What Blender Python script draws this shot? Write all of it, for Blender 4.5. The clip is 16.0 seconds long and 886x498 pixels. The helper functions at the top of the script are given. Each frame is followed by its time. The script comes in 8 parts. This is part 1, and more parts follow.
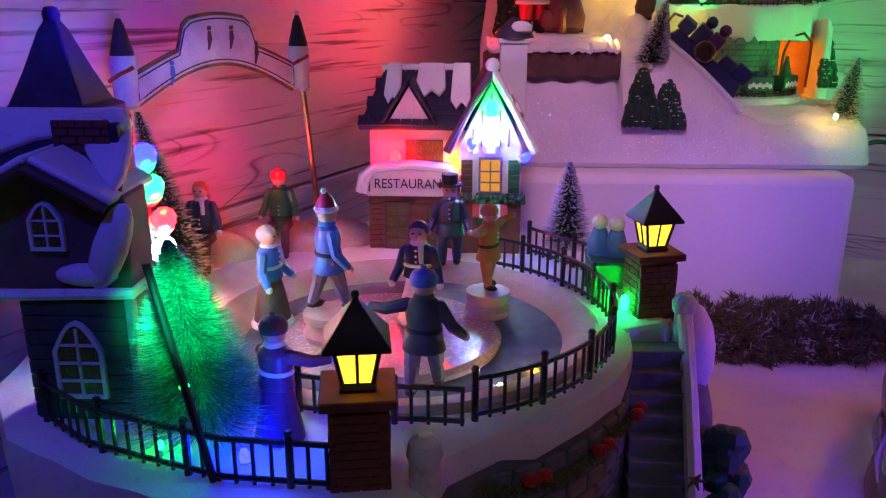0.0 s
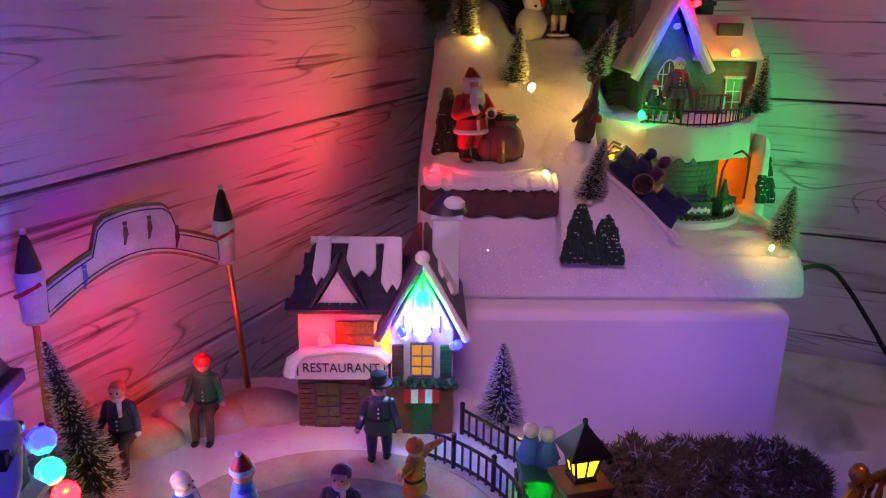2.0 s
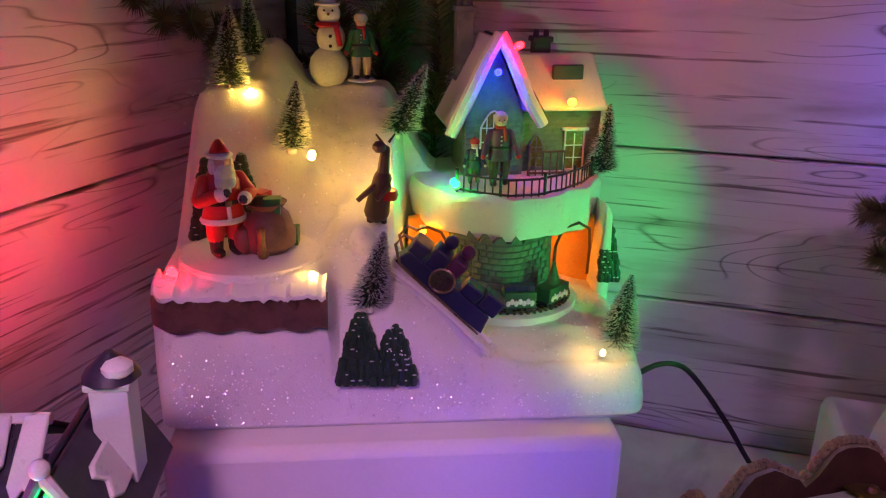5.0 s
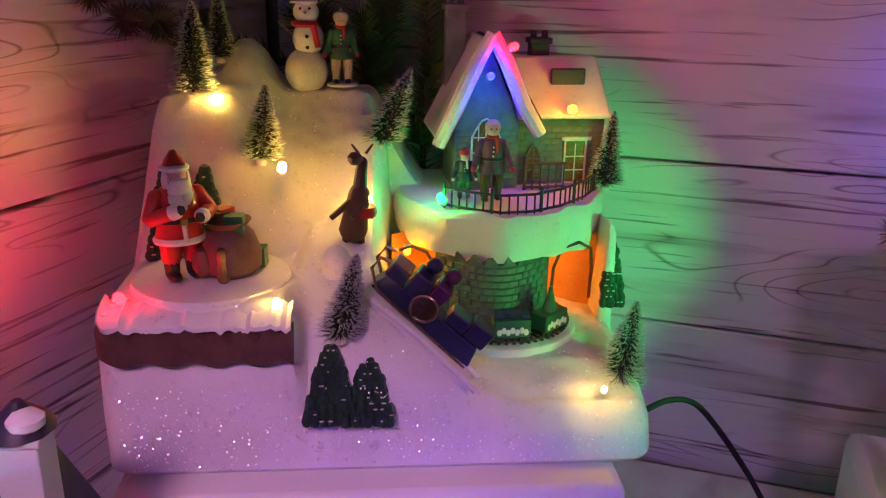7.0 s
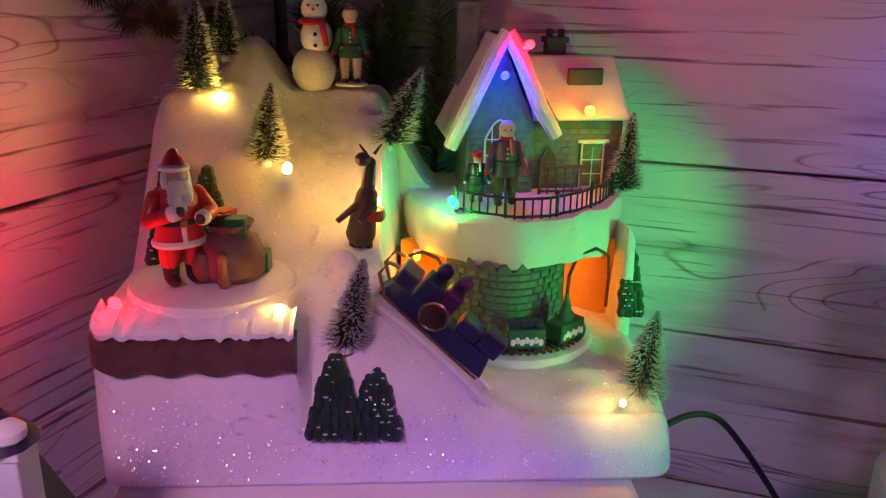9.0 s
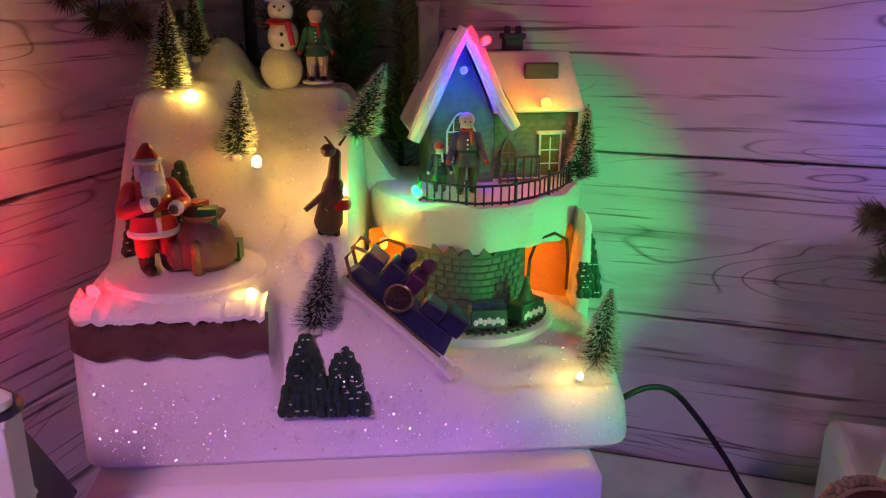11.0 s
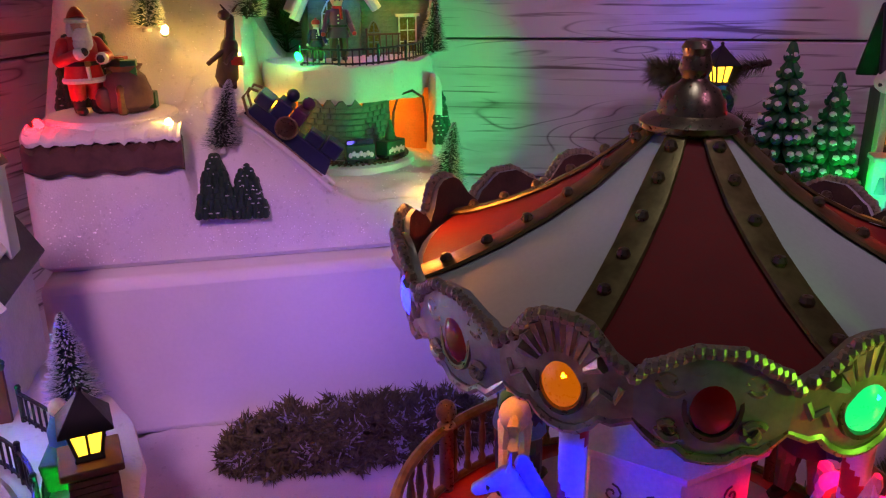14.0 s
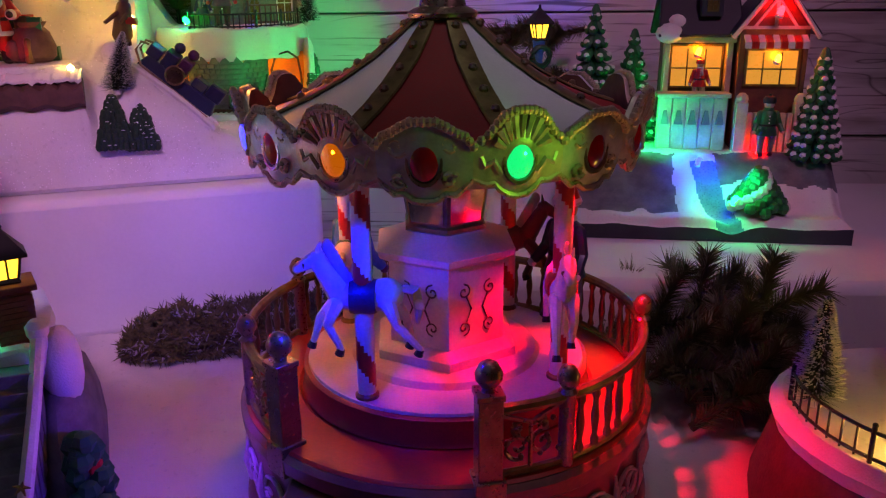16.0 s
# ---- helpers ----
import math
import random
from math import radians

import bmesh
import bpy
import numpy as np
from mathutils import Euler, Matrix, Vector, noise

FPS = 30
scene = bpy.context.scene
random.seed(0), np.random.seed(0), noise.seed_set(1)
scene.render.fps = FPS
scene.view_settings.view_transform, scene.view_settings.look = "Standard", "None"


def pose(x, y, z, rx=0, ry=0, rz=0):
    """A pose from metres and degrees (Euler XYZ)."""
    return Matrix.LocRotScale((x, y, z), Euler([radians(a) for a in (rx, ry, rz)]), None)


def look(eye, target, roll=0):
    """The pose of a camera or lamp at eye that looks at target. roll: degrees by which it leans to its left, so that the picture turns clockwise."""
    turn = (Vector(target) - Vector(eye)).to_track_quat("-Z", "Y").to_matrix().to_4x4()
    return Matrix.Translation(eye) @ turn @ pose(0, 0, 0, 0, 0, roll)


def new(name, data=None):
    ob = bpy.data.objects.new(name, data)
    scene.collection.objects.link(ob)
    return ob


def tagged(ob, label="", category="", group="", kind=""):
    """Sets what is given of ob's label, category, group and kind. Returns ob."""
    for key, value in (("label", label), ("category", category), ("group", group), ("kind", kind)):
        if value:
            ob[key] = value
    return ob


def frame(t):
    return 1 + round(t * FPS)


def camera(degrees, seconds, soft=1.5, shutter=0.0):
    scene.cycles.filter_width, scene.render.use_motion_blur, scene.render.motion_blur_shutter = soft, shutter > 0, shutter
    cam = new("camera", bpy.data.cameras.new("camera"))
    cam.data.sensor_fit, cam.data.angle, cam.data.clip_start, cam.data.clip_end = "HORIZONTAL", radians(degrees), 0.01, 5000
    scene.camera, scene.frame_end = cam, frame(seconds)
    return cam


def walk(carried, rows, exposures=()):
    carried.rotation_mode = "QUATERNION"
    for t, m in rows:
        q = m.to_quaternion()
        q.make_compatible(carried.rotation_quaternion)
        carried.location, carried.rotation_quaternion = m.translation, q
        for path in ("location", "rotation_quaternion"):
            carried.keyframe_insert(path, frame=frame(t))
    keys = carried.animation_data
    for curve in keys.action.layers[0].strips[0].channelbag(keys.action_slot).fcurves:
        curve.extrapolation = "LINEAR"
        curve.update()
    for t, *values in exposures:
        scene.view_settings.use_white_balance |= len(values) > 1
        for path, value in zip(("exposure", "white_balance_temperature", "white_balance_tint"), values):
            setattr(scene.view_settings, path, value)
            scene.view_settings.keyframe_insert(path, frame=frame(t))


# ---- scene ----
cam = camera(57.2, 16.0, 1.2)
PATH = [
    (0, (0.057, 0.053, 0.242), (-0.008, 1.963, -0.348), 0.1),
    (0.5, (0.055, 0.058, 0.263), (0.000, 1.968, -0.328), 0.3),
    (1, (0.056, 0.073, 0.291), (0.021, 1.982, -0.303), 0.5),
    (1.5, (0.060, 0.087, 0.326), (0.061, 1.993, -0.279), 0.7),
    (2, (0.070, 0.098, 0.346), (0.113, 1.998, -0.276), 0.9),
    (2.5, (0.099, 0.117, 0.367), (0.188, 2.010, -0.275), 0.9),
    (3, (0.125, 0.153, 0.379), (0.257, 2.034, -0.289), 1.0),
    (3.5, (0.148, 0.176, 0.381), (0.311, 2.049, -0.301), 1.0),
    (4, (0.168, 0.207, 0.386), (0.347, 2.076, -0.302), 1.0),
    (4.5, (0.182, 0.225, 0.388), (0.359, 2.098, -0.292), 1.0),
    (7, (0.212, 0.290, 0.379), (0.364, 2.173, -0.275), 1.0),
    (7.5, (0.213, 0.299, 0.376), (0.352, 2.185, -0.276), 1.1),
    (8, (0.215, 0.303, 0.375), (0.343, 2.191, -0.273), 1.1),
    (8.5, (0.213, 0.309, 0.372), (0.335, 2.199, -0.268), 1.1),
    (11, (0.222, 0.282, 0.366), (0.392, 2.176, -0.251), 0.2),
    (11.5, (0.222, 0.266, 0.359), (0.424, 2.154, -0.268), -0.1),
    (12, (0.218, 0.250, 0.353), (0.452, 2.126, -0.299), -0.1),
    (12.5, (0.222, 0.222, 0.337), (0.486, 2.091, -0.324), -0.5),
    (13, (0.217, 0.191, 0.323), (0.524, 2.053, -0.342), -0.5),
    (13.5, (0.212, 0.160, 0.324), (0.564, 2.011, -0.346), -0.4),
    (14, (0.222, 0.122, 0.312), (0.620, 1.965, -0.354), -0.5),
    (14.5, (0.227, 0.080, 0.302), (0.676, 1.914, -0.356), -0.3),
    (15, (0.222, 0.033, 0.301), (0.721, 1.859, -0.346), -0.3),
    (15.5, (0.230, 0.003, 0.288), (0.775, 1.820, -0.346), -0.3),
    (16, (0.236, -0.021, 0.273), (0.817, 1.790, -0.346), -0.5),
]
walk(cam, [(t, look(e, a, r)) for t, e, a, r in PATH], [(0, -0.15), (1.5, -0.35), (3.5, -0.15), (7, 0.0), (12, 0.05), (16, -0.1)])

# ---- light of the room ----
world = bpy.data.worlds.new("room")
scene.world = world
world.use_nodes = True
world.node_tree.nodes["Background"].inputs["Color"].default_value = (0.30, 0.22, 0.40, 1)
world.node_tree.nodes["Background"].inputs["Strength"].default_value = 0.004


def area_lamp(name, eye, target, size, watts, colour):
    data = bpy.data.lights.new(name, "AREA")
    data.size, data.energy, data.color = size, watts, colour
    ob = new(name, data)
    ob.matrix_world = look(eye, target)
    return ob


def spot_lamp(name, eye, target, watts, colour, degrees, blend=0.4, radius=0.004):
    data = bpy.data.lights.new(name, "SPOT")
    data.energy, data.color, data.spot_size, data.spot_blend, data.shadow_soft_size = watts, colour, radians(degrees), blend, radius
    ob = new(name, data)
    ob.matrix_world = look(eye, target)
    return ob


# unseen fill lamps above the models, for assumed coloured string lights of the room
area_lamp("fill_pink", (0.75, -0.25, 1.05), (0.30, 0.75, 0.15), 0.5, 0.24, (1.0, 0.44, 0.72))
area_lamp("fill_lavender", (-0.1, -0.35, 1.1), (0.25, 0.6, 0.1), 0.6, 0.17, (0.58, 0.68, 1.0))
# pink fill hung in mid-air beside the left wall
spot_lamp("fill_left", (-0.03, 0.60, 0.43), (0.52, 0.82, 0.32), 0.60, (1.0, 0.14, 0.62), 64, 0.7, 0.012)
spot_lamp("fill_front", (0.05, 0.12, 0.60), (0.150, 0.68, 0.075), 10.0, (1.0, 0.44, 0.84), 28, 0.7, 0.05)
spot_lamp("fill_right", (0.62, 0.08, 0.75), (0.57, 0.64, 0.16), 4.4, (1.0, 0.44, 0.90), 60, 0.8, 0.05)
# overhead fill, added to brighten the carousel canopy
spot_lamp("fill_canopy", (0.34, 0.24, 1.00), (0.366, 0.355, 0.23), 3.0, (0.90, 0.96, 1.0), 17, 0.6, 0.06)
spot_lamp("fill_low", (0.15, -0.25, 0.55), (0.085, 0.285, 0.045), 1.6, (0.62, 0.58, 1.0), 19, 0.7, 0.05)
# unseen added spots for the models' coloured glow on boards and one another
# no bulb sits where these two green spots hang
spot_lamp("fill_green_wall", (0.500, 0.600, 0.215), (0.366, 0.800, 0.195), 2.0, (0.0, 1.0, 0.16), 58, 0.6)
spot_lamp("fill_green_hill", (0.440, 0.520, 0.190), (0.350, 0.700, 0.165), 0.55, (0.0, 1.0, 0.22), 40, 0.9)
spot_lamp("lamp_blue_wall", (-0.06, 0.36, 0.245), (-0.20, 0.46, 0.29), 0.32, (0.03, 0.0, 1.0), 130)
spot_lamp("fill_blue_church", (-0.10, 0.13, 0.40), (-0.085, 0.34, 0.18), 1.7, (0.05, 0.04, 1.0), 50, 0.6)
spot_lamp("lamp_red_wall", (0.066, 0.650, 0.235), (-0.03, 0.69, 0.250), 0.42, (1.0, 0.02, 0.12), 124, 0.9)
spot_lamp("lamp_red_low", (-0.055, 0.495, 0.150), (-0.11, 0.535, 0.145), 0.10, (1.0, 0.02, 0.04), 150)
spot_lamp("lamp_red_ice", (0.000, 0.490, 0.165), (-0.015, 0.44, 0.10), 0.09, (1.0, 0.14, 0.10), 150)
spot_lamp("lamp_blue_far", (0.615, 0.68, 0.32), (0.612, 0.80, 0.30), 0.42, (0.06, 0.08, 1.0), 80, 0.8)
spot_lamp("lamp_blue_box", (0.325, 0.47, 0.13), (0.29, 0.66, 0.04), 0.55, (0.12, 0.08, 1.0), 90, 0.8)
spot_lamp("lamp_violet_snow", (0.235, 0.33, 0.085), (0.20, 0.42, 0.0), 0.26, (0.16, 0.02, 1.0), 130)
spot_lamp("lamp_blue_terrace", (0.000, 0.270, 0.125), (-0.005, 0.300, 0.098), 0.09, (0.02, 0.05, 1.0), 150)
# spot added in front of the tinsel tree to brighten it
spot_lamp("fill_tinsel_green", (-0.010, 0.225, 0.175), (-0.034, 0.295, 0.145), 1.5, (0.0, 1.0, 0.40), 30, 0.8)
spot_lamp("fill_canopy_green", (0.395, 0.232, 0.214), (0.362, 0.272, 0.208), 0.06, (0.30, 1.0, 0.05), 90, 0.8)



def bulb_glow(name, spot, watts, colour):
    """The light that a small bulb of a model throws on the things round it."""
    data = bpy.data.lights.new(name, "POINT")
    data.energy, data.color, data.shadow_soft_size = watts, colour, 0.003
    ob = new(name, data)
    ob.location = spot
    return ob


for p, w in (((0.116, 0.786, 0.314), 0.026), ((0.158, 0.750, 0.280), 0.026), ((0.206, 0.754, 0.258), 0.030), ((0.158, 0.678, 0.222), 0.010), ((0.334, 0.680, 0.168), 0.016)):
    bulb_glow("glow_warm", p, 0.8 * w, (1.0, 0.62, 0.09))
bulb_glow("glow_red_ledge", (0.073, 0.680, 0.221), 0.010, (1.0, 0.01, 0.03))
bulb_glow("glow_green_fence", (0.241, 0.772, 0.252), 0.026, (0.0, 1.0, 0.28))
bulb_glow("glow_blue_gable", (0.2827, 0.798, 0.310), 0.026, (0.0, 0.01, 1.0))
bulb_glow("glow_red_gable", (0.306, 0.798, 0.338), 0.016, (1.0, 0.0, 0.14))
bulb_glow("glow_amber_eave", (0.339, 0.810, 0.289), 0.010, (1.0, 0.32, 0.02))
bulb_glow("glow_red_restaurant", (0.0140, 0.506, 0.160), 0.022, (1.0, 0.0, 0.03))
bulb_glow("glow_amber_restaurant", (0.0470, 0.506, 0.152), 0.006, (1.0, 0.36, 0.02))
bulb_glow("glow_white_gable", (0.0685, 0.500, 0.160), 0.005, (0.45, 0.65, 1.0))
bulb_glow("glow_green_gable", (0.0685, 0.500, 0.184), 0.004, (0.0, 1.0, 0.25))
# no bulb is modelled at the door; this green light is added
bulb_glow("glow_green_door", (0.0685, 0.494, 0.122), 0.005, (0.0, 1.0, 0.30))
bulb_glow("glow_green_post", (0.128, 0.414, 0.108), 0.010, (0.0, 1.0, 0.28))
bulb_glow("glow_yellow_tunnel", (0.530, 0.200, 0.088), 0.030, (1.0, 0.62, 0.04))

# ---- materials ----
def rgb(c):
    return (c[0], c[1], c[2], 1.0)


def material(name, colour, rough=0.6, metal=0.0, second=None, scale=60.0, amount=0.5, fine=600.0, bump=0.15, depth=0.0006,
             coat=0.0, stretch=(1, 1, 1), glow=None, strength=0.0, vary=0.12):
    """Paint, stone or plastic with two scales of variation: stains and fine grain."""
    m = bpy.data.materials.new(name)
    m.use_nodes = True
    t = m.node_tree
    b = t.nodes["Principled BSDF"]
    b.inputs["Roughness"].default_value, b.inputs["Metallic"].default_value = rough, metal
    b.inputs["Coat Weight"].default_value = coat
    c = t.nodes.new("ShaderNodeTexCoord")
    mp = t.nodes.new("ShaderNodeMapping")
    mp.inputs["Scale"].default_value = stretch
    t.links.new(c.outputs["Object"], mp.inputs["Vector"])
    big, small = t.nodes.new("ShaderNodeTexNoise"), t.nodes.new("ShaderNodeTexNoise")
    big.inputs["Scale"].default_value, big.inputs["Detail"].default_value = scale, 4
    small.inputs["Scale"].default_value, small.inputs["Detail"].default_value = fine, 3
    t.links.new(mp.outputs[0], big.inputs["Vector"])
    t.links.new(mp.outputs[0], small.inputs["Vector"])
    ramp = t.nodes.new("ShaderNodeValToRGB")
    ramp.color_ramp.elements[0].position, ramp.color_ramp.elements[1].position = 0.5 - 0.5 * (1 - amount), 0.62
    other = second or tuple(v * 0.68 for v in colour)
    ramp.color_ramp.elements[0].color, ramp.color_ramp.elements[1].color = rgb(other), rgb(colour)
    t.links.new(big.outputs["Fac"], ramp.inputs["Fac"])
    mix = t.nodes.new("ShaderNodeMix")
    mix.data_type, mix.blend_type = "RGBA", "MULTIPLY"
    mix.inputs["Factor"].default_value = vary * 3
    t.links.new(ramp.outputs["Color"], mix.inputs[6])
    t.links.new(small.outputs["Fac"], mix.inputs[7])
    t.links.new(mix.outputs[2], b.inputs["Base Color"])
    add = t.nodes.new("ShaderNodeMath")
    add.operation = "MULTIPLY_ADD"
    add.inputs[1].default_value, add.inputs[2].default_value = 0.25, rough - 0.12
    t.links.new(small.outputs["Fac"], add.inputs[0])
    t.links.new(add.outputs[0], b.inputs["Roughness"])
    if bump:
        bp = t.nodes.new("ShaderNodeBump")
        bp.inputs["Strength"].default_value, bp.inputs["Distance"].default_value = bump, depth
        t.links.new(small.outputs["Fac"], bp.inputs["Height"])
        t.links.new(bp.outputs[0], b.inputs["Normal"])
    if glow:
        b.inputs["Emission Color"].default_value, b.inputs["Emission Strength"].default_value = rgb(glow), strength
    return m


def glass_material(name, colour, rough=0.05):
    m = bpy.data.materials.new(name)
    m.use_nodes = True
    b = m.node_tree.nodes["Principled BSDF"]
    b.inputs["Base Color"].default_value, b.inputs["Roughness"].default_value = rgb(colour), rough
    b.inputs["Transmission Weight"].default_value, b.inputs["IOR"].default_value = 1.0, 1.45
    return m


def snow_material(name, colour, glitter=0.5, scale=25.0, lump=0.001):
    """Sugary snow paint: soft lumps, grain, and a sprinkling of glossy flakes."""
    m = material(name, colour, 0.62, second=tuple(v * 0.86 for v in colour), scale=scale, fine=900, bump=0.35, depth=0.0007, vary=0.06)
    t = m.node_tree
    b = t.nodes["Principled BSDF"]
    c = next(n for n in t.nodes if n.type == "TEX_COORD")
    v = t.nodes.new("ShaderNodeTexVoronoi")
    v.inputs["Scale"].default_value = 520
    t.links.new(c.outputs["Object"], v.inputs["Vector"])
    sep = t.nodes.new("ShaderNodeSeparateColor")
    t.links.new(v.outputs["Color"], sep.inputs[0])
    gate = t.nodes.new("ShaderNodeMath")
    gate.operation, gate.inputs[1].default_value = "GREATER_THAN", 1.0 - 0.06 * glitter
    t.links.new(sep.outputs[0], gate.inputs[0])
    t.links.new(gate.outputs[0], b.inputs["Metallic"])
    return m


def board_material(name):
    """Whitewashed wooden board: long dark grain lines, smoky stains and a few knots, running along local x."""
    m = bpy.data.materials.new(name)
    m.use_nodes = True
    t = m.node_tree
    b = t.nodes["Principled BSDF"]
    c, info = t.nodes.new("ShaderNodeTexCoord"), t.nodes.new("ShaderNodeObjectInfo")
    off = t.nodes.new("ShaderNodeVectorMath")
    off.operation = "MULTIPLY_ADD"
    off.inputs[1].default_value = (7.0, 3.0, 5.0)
    t.links.new(info.outputs["Random"], off.inputs[0])
    t.links.new(c.outputs["Object"], off.inputs[2])

    def mapped(scale):
        mp = t.nodes.new("ShaderNodeMapping")
        mp.inputs["Scale"].default_value = scale
        t.links.new(off.outputs[0], mp.inputs["Vector"])
        return mp

    def tex(mp, scale, detail, distortion=0.0):
        n = t.nodes.new("ShaderNodeTexNoise")
        n.inputs["Scale"].default_value, n.inputs["Detail"].default_value, n.inputs["Distortion"].default_value = scale, detail, distortion
        t.links.new(mp.outputs[0], n.inputs["Vector"])
        return n

    def ramp(src, p0, c0, p1, c1):
        r = t.nodes.new("ShaderNodeValToRGB")
        r.color_ramp.elements[0].position, r.color_ramp.elements[1].position = p0, p1
        r.color_ramp.elements[0].color, r.color_ramp.elements[1].color = rgb(c0), rgb(c1)
        t.links.new(src, r.inputs["Fac"])
        return r

    def mult(a, bb, f):
        x = t.nodes.new("ShaderNodeMix")
        x.data_type, x.blend_type = "RGBA", "MULTIPLY"
        x.inputs["Factor"].default_value = f
        t.links.new(a, x.inputs[6])
        t.links.new(bb, x.inputs[7])
        return x.outputs[2]

    grain = tex(mapped((2.0, 1, 60.0)), 4.0, 8, 0.35)
    g = ramp(grain.outputs["Fac"], 0.31, (0.22, 0.19, 0.17), 0.42, (0.78, 0.76, 0.74))
    stain = tex(mapped((1.3, 1, 9.0)), 3.6, 6, 0.5)
    s = ramp(stain.outputs["Fac"], 0.28, (0.52, 0.47, 0.43), 0.45, (1, 1, 1))
    # rings that run round knots: sharp dark lines
    knot = tex(mapped((2.2, 1, 11.0)), 2.2, 1.0, 0.3)
    saw = t.nodes.new("ShaderNodeMath")
    saw.operation, saw.inputs[1].default_value = "PINGPONG", 0.045
    t.links.new(knot.outputs["Fac"], saw.inputs[0])
    k = ramp(saw.outputs[0], 0.0, (0.20, 0.17, 0.16), 0.006, (1, 1, 1))
    where = tex(mapped((1.6, 1, 6.0)), 3.0, 2)
    wr = ramp(where.outputs["Fac"], 0.49, (1, 1, 1), 0.60, (0, 0, 0))
    lines = t.nodes.new("ShaderNodeMix")
    lines.data_type = "RGBA"
    t.links.new(wr.outputs["Color"], lines.inputs["Factor"])
    t.links.new(k.outputs["Color"], lines.inputs[6])
    lines.inputs[7].default_value = (1, 1, 1, 1)
    col = mult(mult(g.outputs["Color"], s.outputs["Color"], 0.85), lines.outputs[2], 0.8)
    t.links.new(col, b.inputs["Base Color"])
    b.inputs["Roughness"].default_value = 0.55
    bp = t.nodes.new("ShaderNodeBump")
    bp.inputs["Strength"].default_value, bp.inputs["Distance"].default_value = 0.3, 0.001
    t.links.new(grain.outputs["Fac"], bp.inputs["Height"])
    t.links.new(bp.outputs[0], b.inputs["Normal"])
    return m


SNOW = snow_material("snow_paint", (0.80, 0.79, 0.77))
COTTON = snow_material("cotton_snow", (0.82, 0.82, 0.82), 0.3, 12.0)
FOAM = material("polystyrene", (0.80, 0.80, 0.79), 0.75, second=(0.76, 0.76, 0.75), scale=18, fine=420, bump=0.25, depth=0.0004, vary=0.03)
BOARD = board_material("whitewashed_board")
PLASTER = material("plain_plaster", (0.45, 0.43, 0.42), 0.8)
BLACK = material("black_plastic", (0.012, 0.012, 0.014), 0.55)
IRON = material("black_fence_paint", (0.010, 0.010, 0.016), 0.30, coat=0.4)
DARKROOF = material("dark_slate_roof", (0.035, 0.03, 0.06), 0.5, second=(0.015, 0.012, 0.03), scale=120)
BRICKRED = material("red_brick", (0.22, 0.065, 0.04), 0.65, second=(0.12, 0.035, 0.025), scale=90)
STONE = material("grey_stone", (0.20, 0.20, 0.22), 0.7, second=(0.10, 0.10, 0.12), scale=80)
GREENSTONE = material("green_grey_stone", (0.16, 0.23, 0.17), 0.6, second=(0.08, 0.12, 0.09), scale=90)
BROWN = material("brown_rock_paint", (0.13, 0.060, 0.045), 0.6, second=(0.07, 0.03, 0.025), scale=110, bump=0.4)
WOODDARK = material("dark_wood_paint", (0.10, 0.055, 0.035), 0.55, second=(0.05, 0.028, 0.02), scale=100, stretch=(1, 1, 0.2))
COPPER = material("copper_pole", (0.55, 0.26, 0.12), 0.32, metal=0.9)
CREAM = material("cream_paint", (0.62, 0.55, 0.42), 0.5, second=(0.45, 0.38, 0.28), scale=70)
WHITE = material("white_paint", (0.78, 0.77, 0.74), 0.45, second=(0.66, 0.65, 0.62), scale=60)
PINKWHITE = material("pale_rose_paint", (0.74, 0.62, 0.60), 0.45, second=(0.62, 0.50, 0.50), scale=40)
GREENWALL = material("dull_green_wall", (0.065, 0.085, 0.065), 0.65, second=(0.035, 0.05, 0.04), scale=70)
REDP = material("red_paint", (0.55, 0.02, 0.02), 0.35, coat=0.3, second=(0.35, 0.01, 0.012))
DARKRED = material("deep_red_panel", (0.28, 0.006, 0.006), 0.70, second=(0.20, 0.005, 0.005), scale=30)
BLUEP = material("blue_paint", (0.07, 0.22, 0.62), 0.45, second=(0.04, 0.12, 0.40))
NAVY = material("navy_paint", (0.02, 0.03, 0.10), 0.4, coat=0.2)
GREENP = material("green_paint", (0.02, 0.16, 0.05), 0.45, second=(0.01, 0.07, 0.03))
ORANGEP = material("orange_paint", (0.62, 0.20, 0.06), 0.5)
SKIN = material("painted_skin", (0.70, 0.42, 0.32), 0.5, scale=90)
GREYP = material("grey_cloth_paint", (0.22, 0.22, 0.25), 0.6)
PURPLE = material("plum_paint", (0.12, 0.03, 0.12), 0.45)
GOLD = material("antique_gold", (0.30, 0.22, 0.09), 0.36, metal=0.65, second=(0.16, 0.11, 0.04), scale=120)
BRONZE = material("pewter_gold", (0.38, 0.28, 0.20), 0.30, metal=0.85, second=(0.24, 0.16, 0.12), scale=80)
SILVER = material("pale_gilt_ornament", (0.66, 0.52, 0.36), 0.30, metal=0.45, second=(0.38, 0.32, 0.30), scale=140)
PALEGREY = material("pale_grey_panel", (0.64, 0.67, 0.66), 0.5, second=(0.58, 0.61, 0.60), scale=25, vary=0.05)
MIRROR = material("mirror_panel", (0.75, 0.75, 0.78), 0.12, metal=1.0, bump=0)
NEEDLE = material("dark_green_bristle", (0.020, 0.060, 0.030), 0.45, second=(0.010, 0.035, 0.020), bump=0)
FROST = material("frosted_tips", (0.60, 0.66, 0.64), 0.6, bump=0)
TINSEL = material("green_tinsel", (0.30, 0.85, 0.58), 0.25, metal=0.4, second=(0.12, 0.60, 0.38), bump=0)
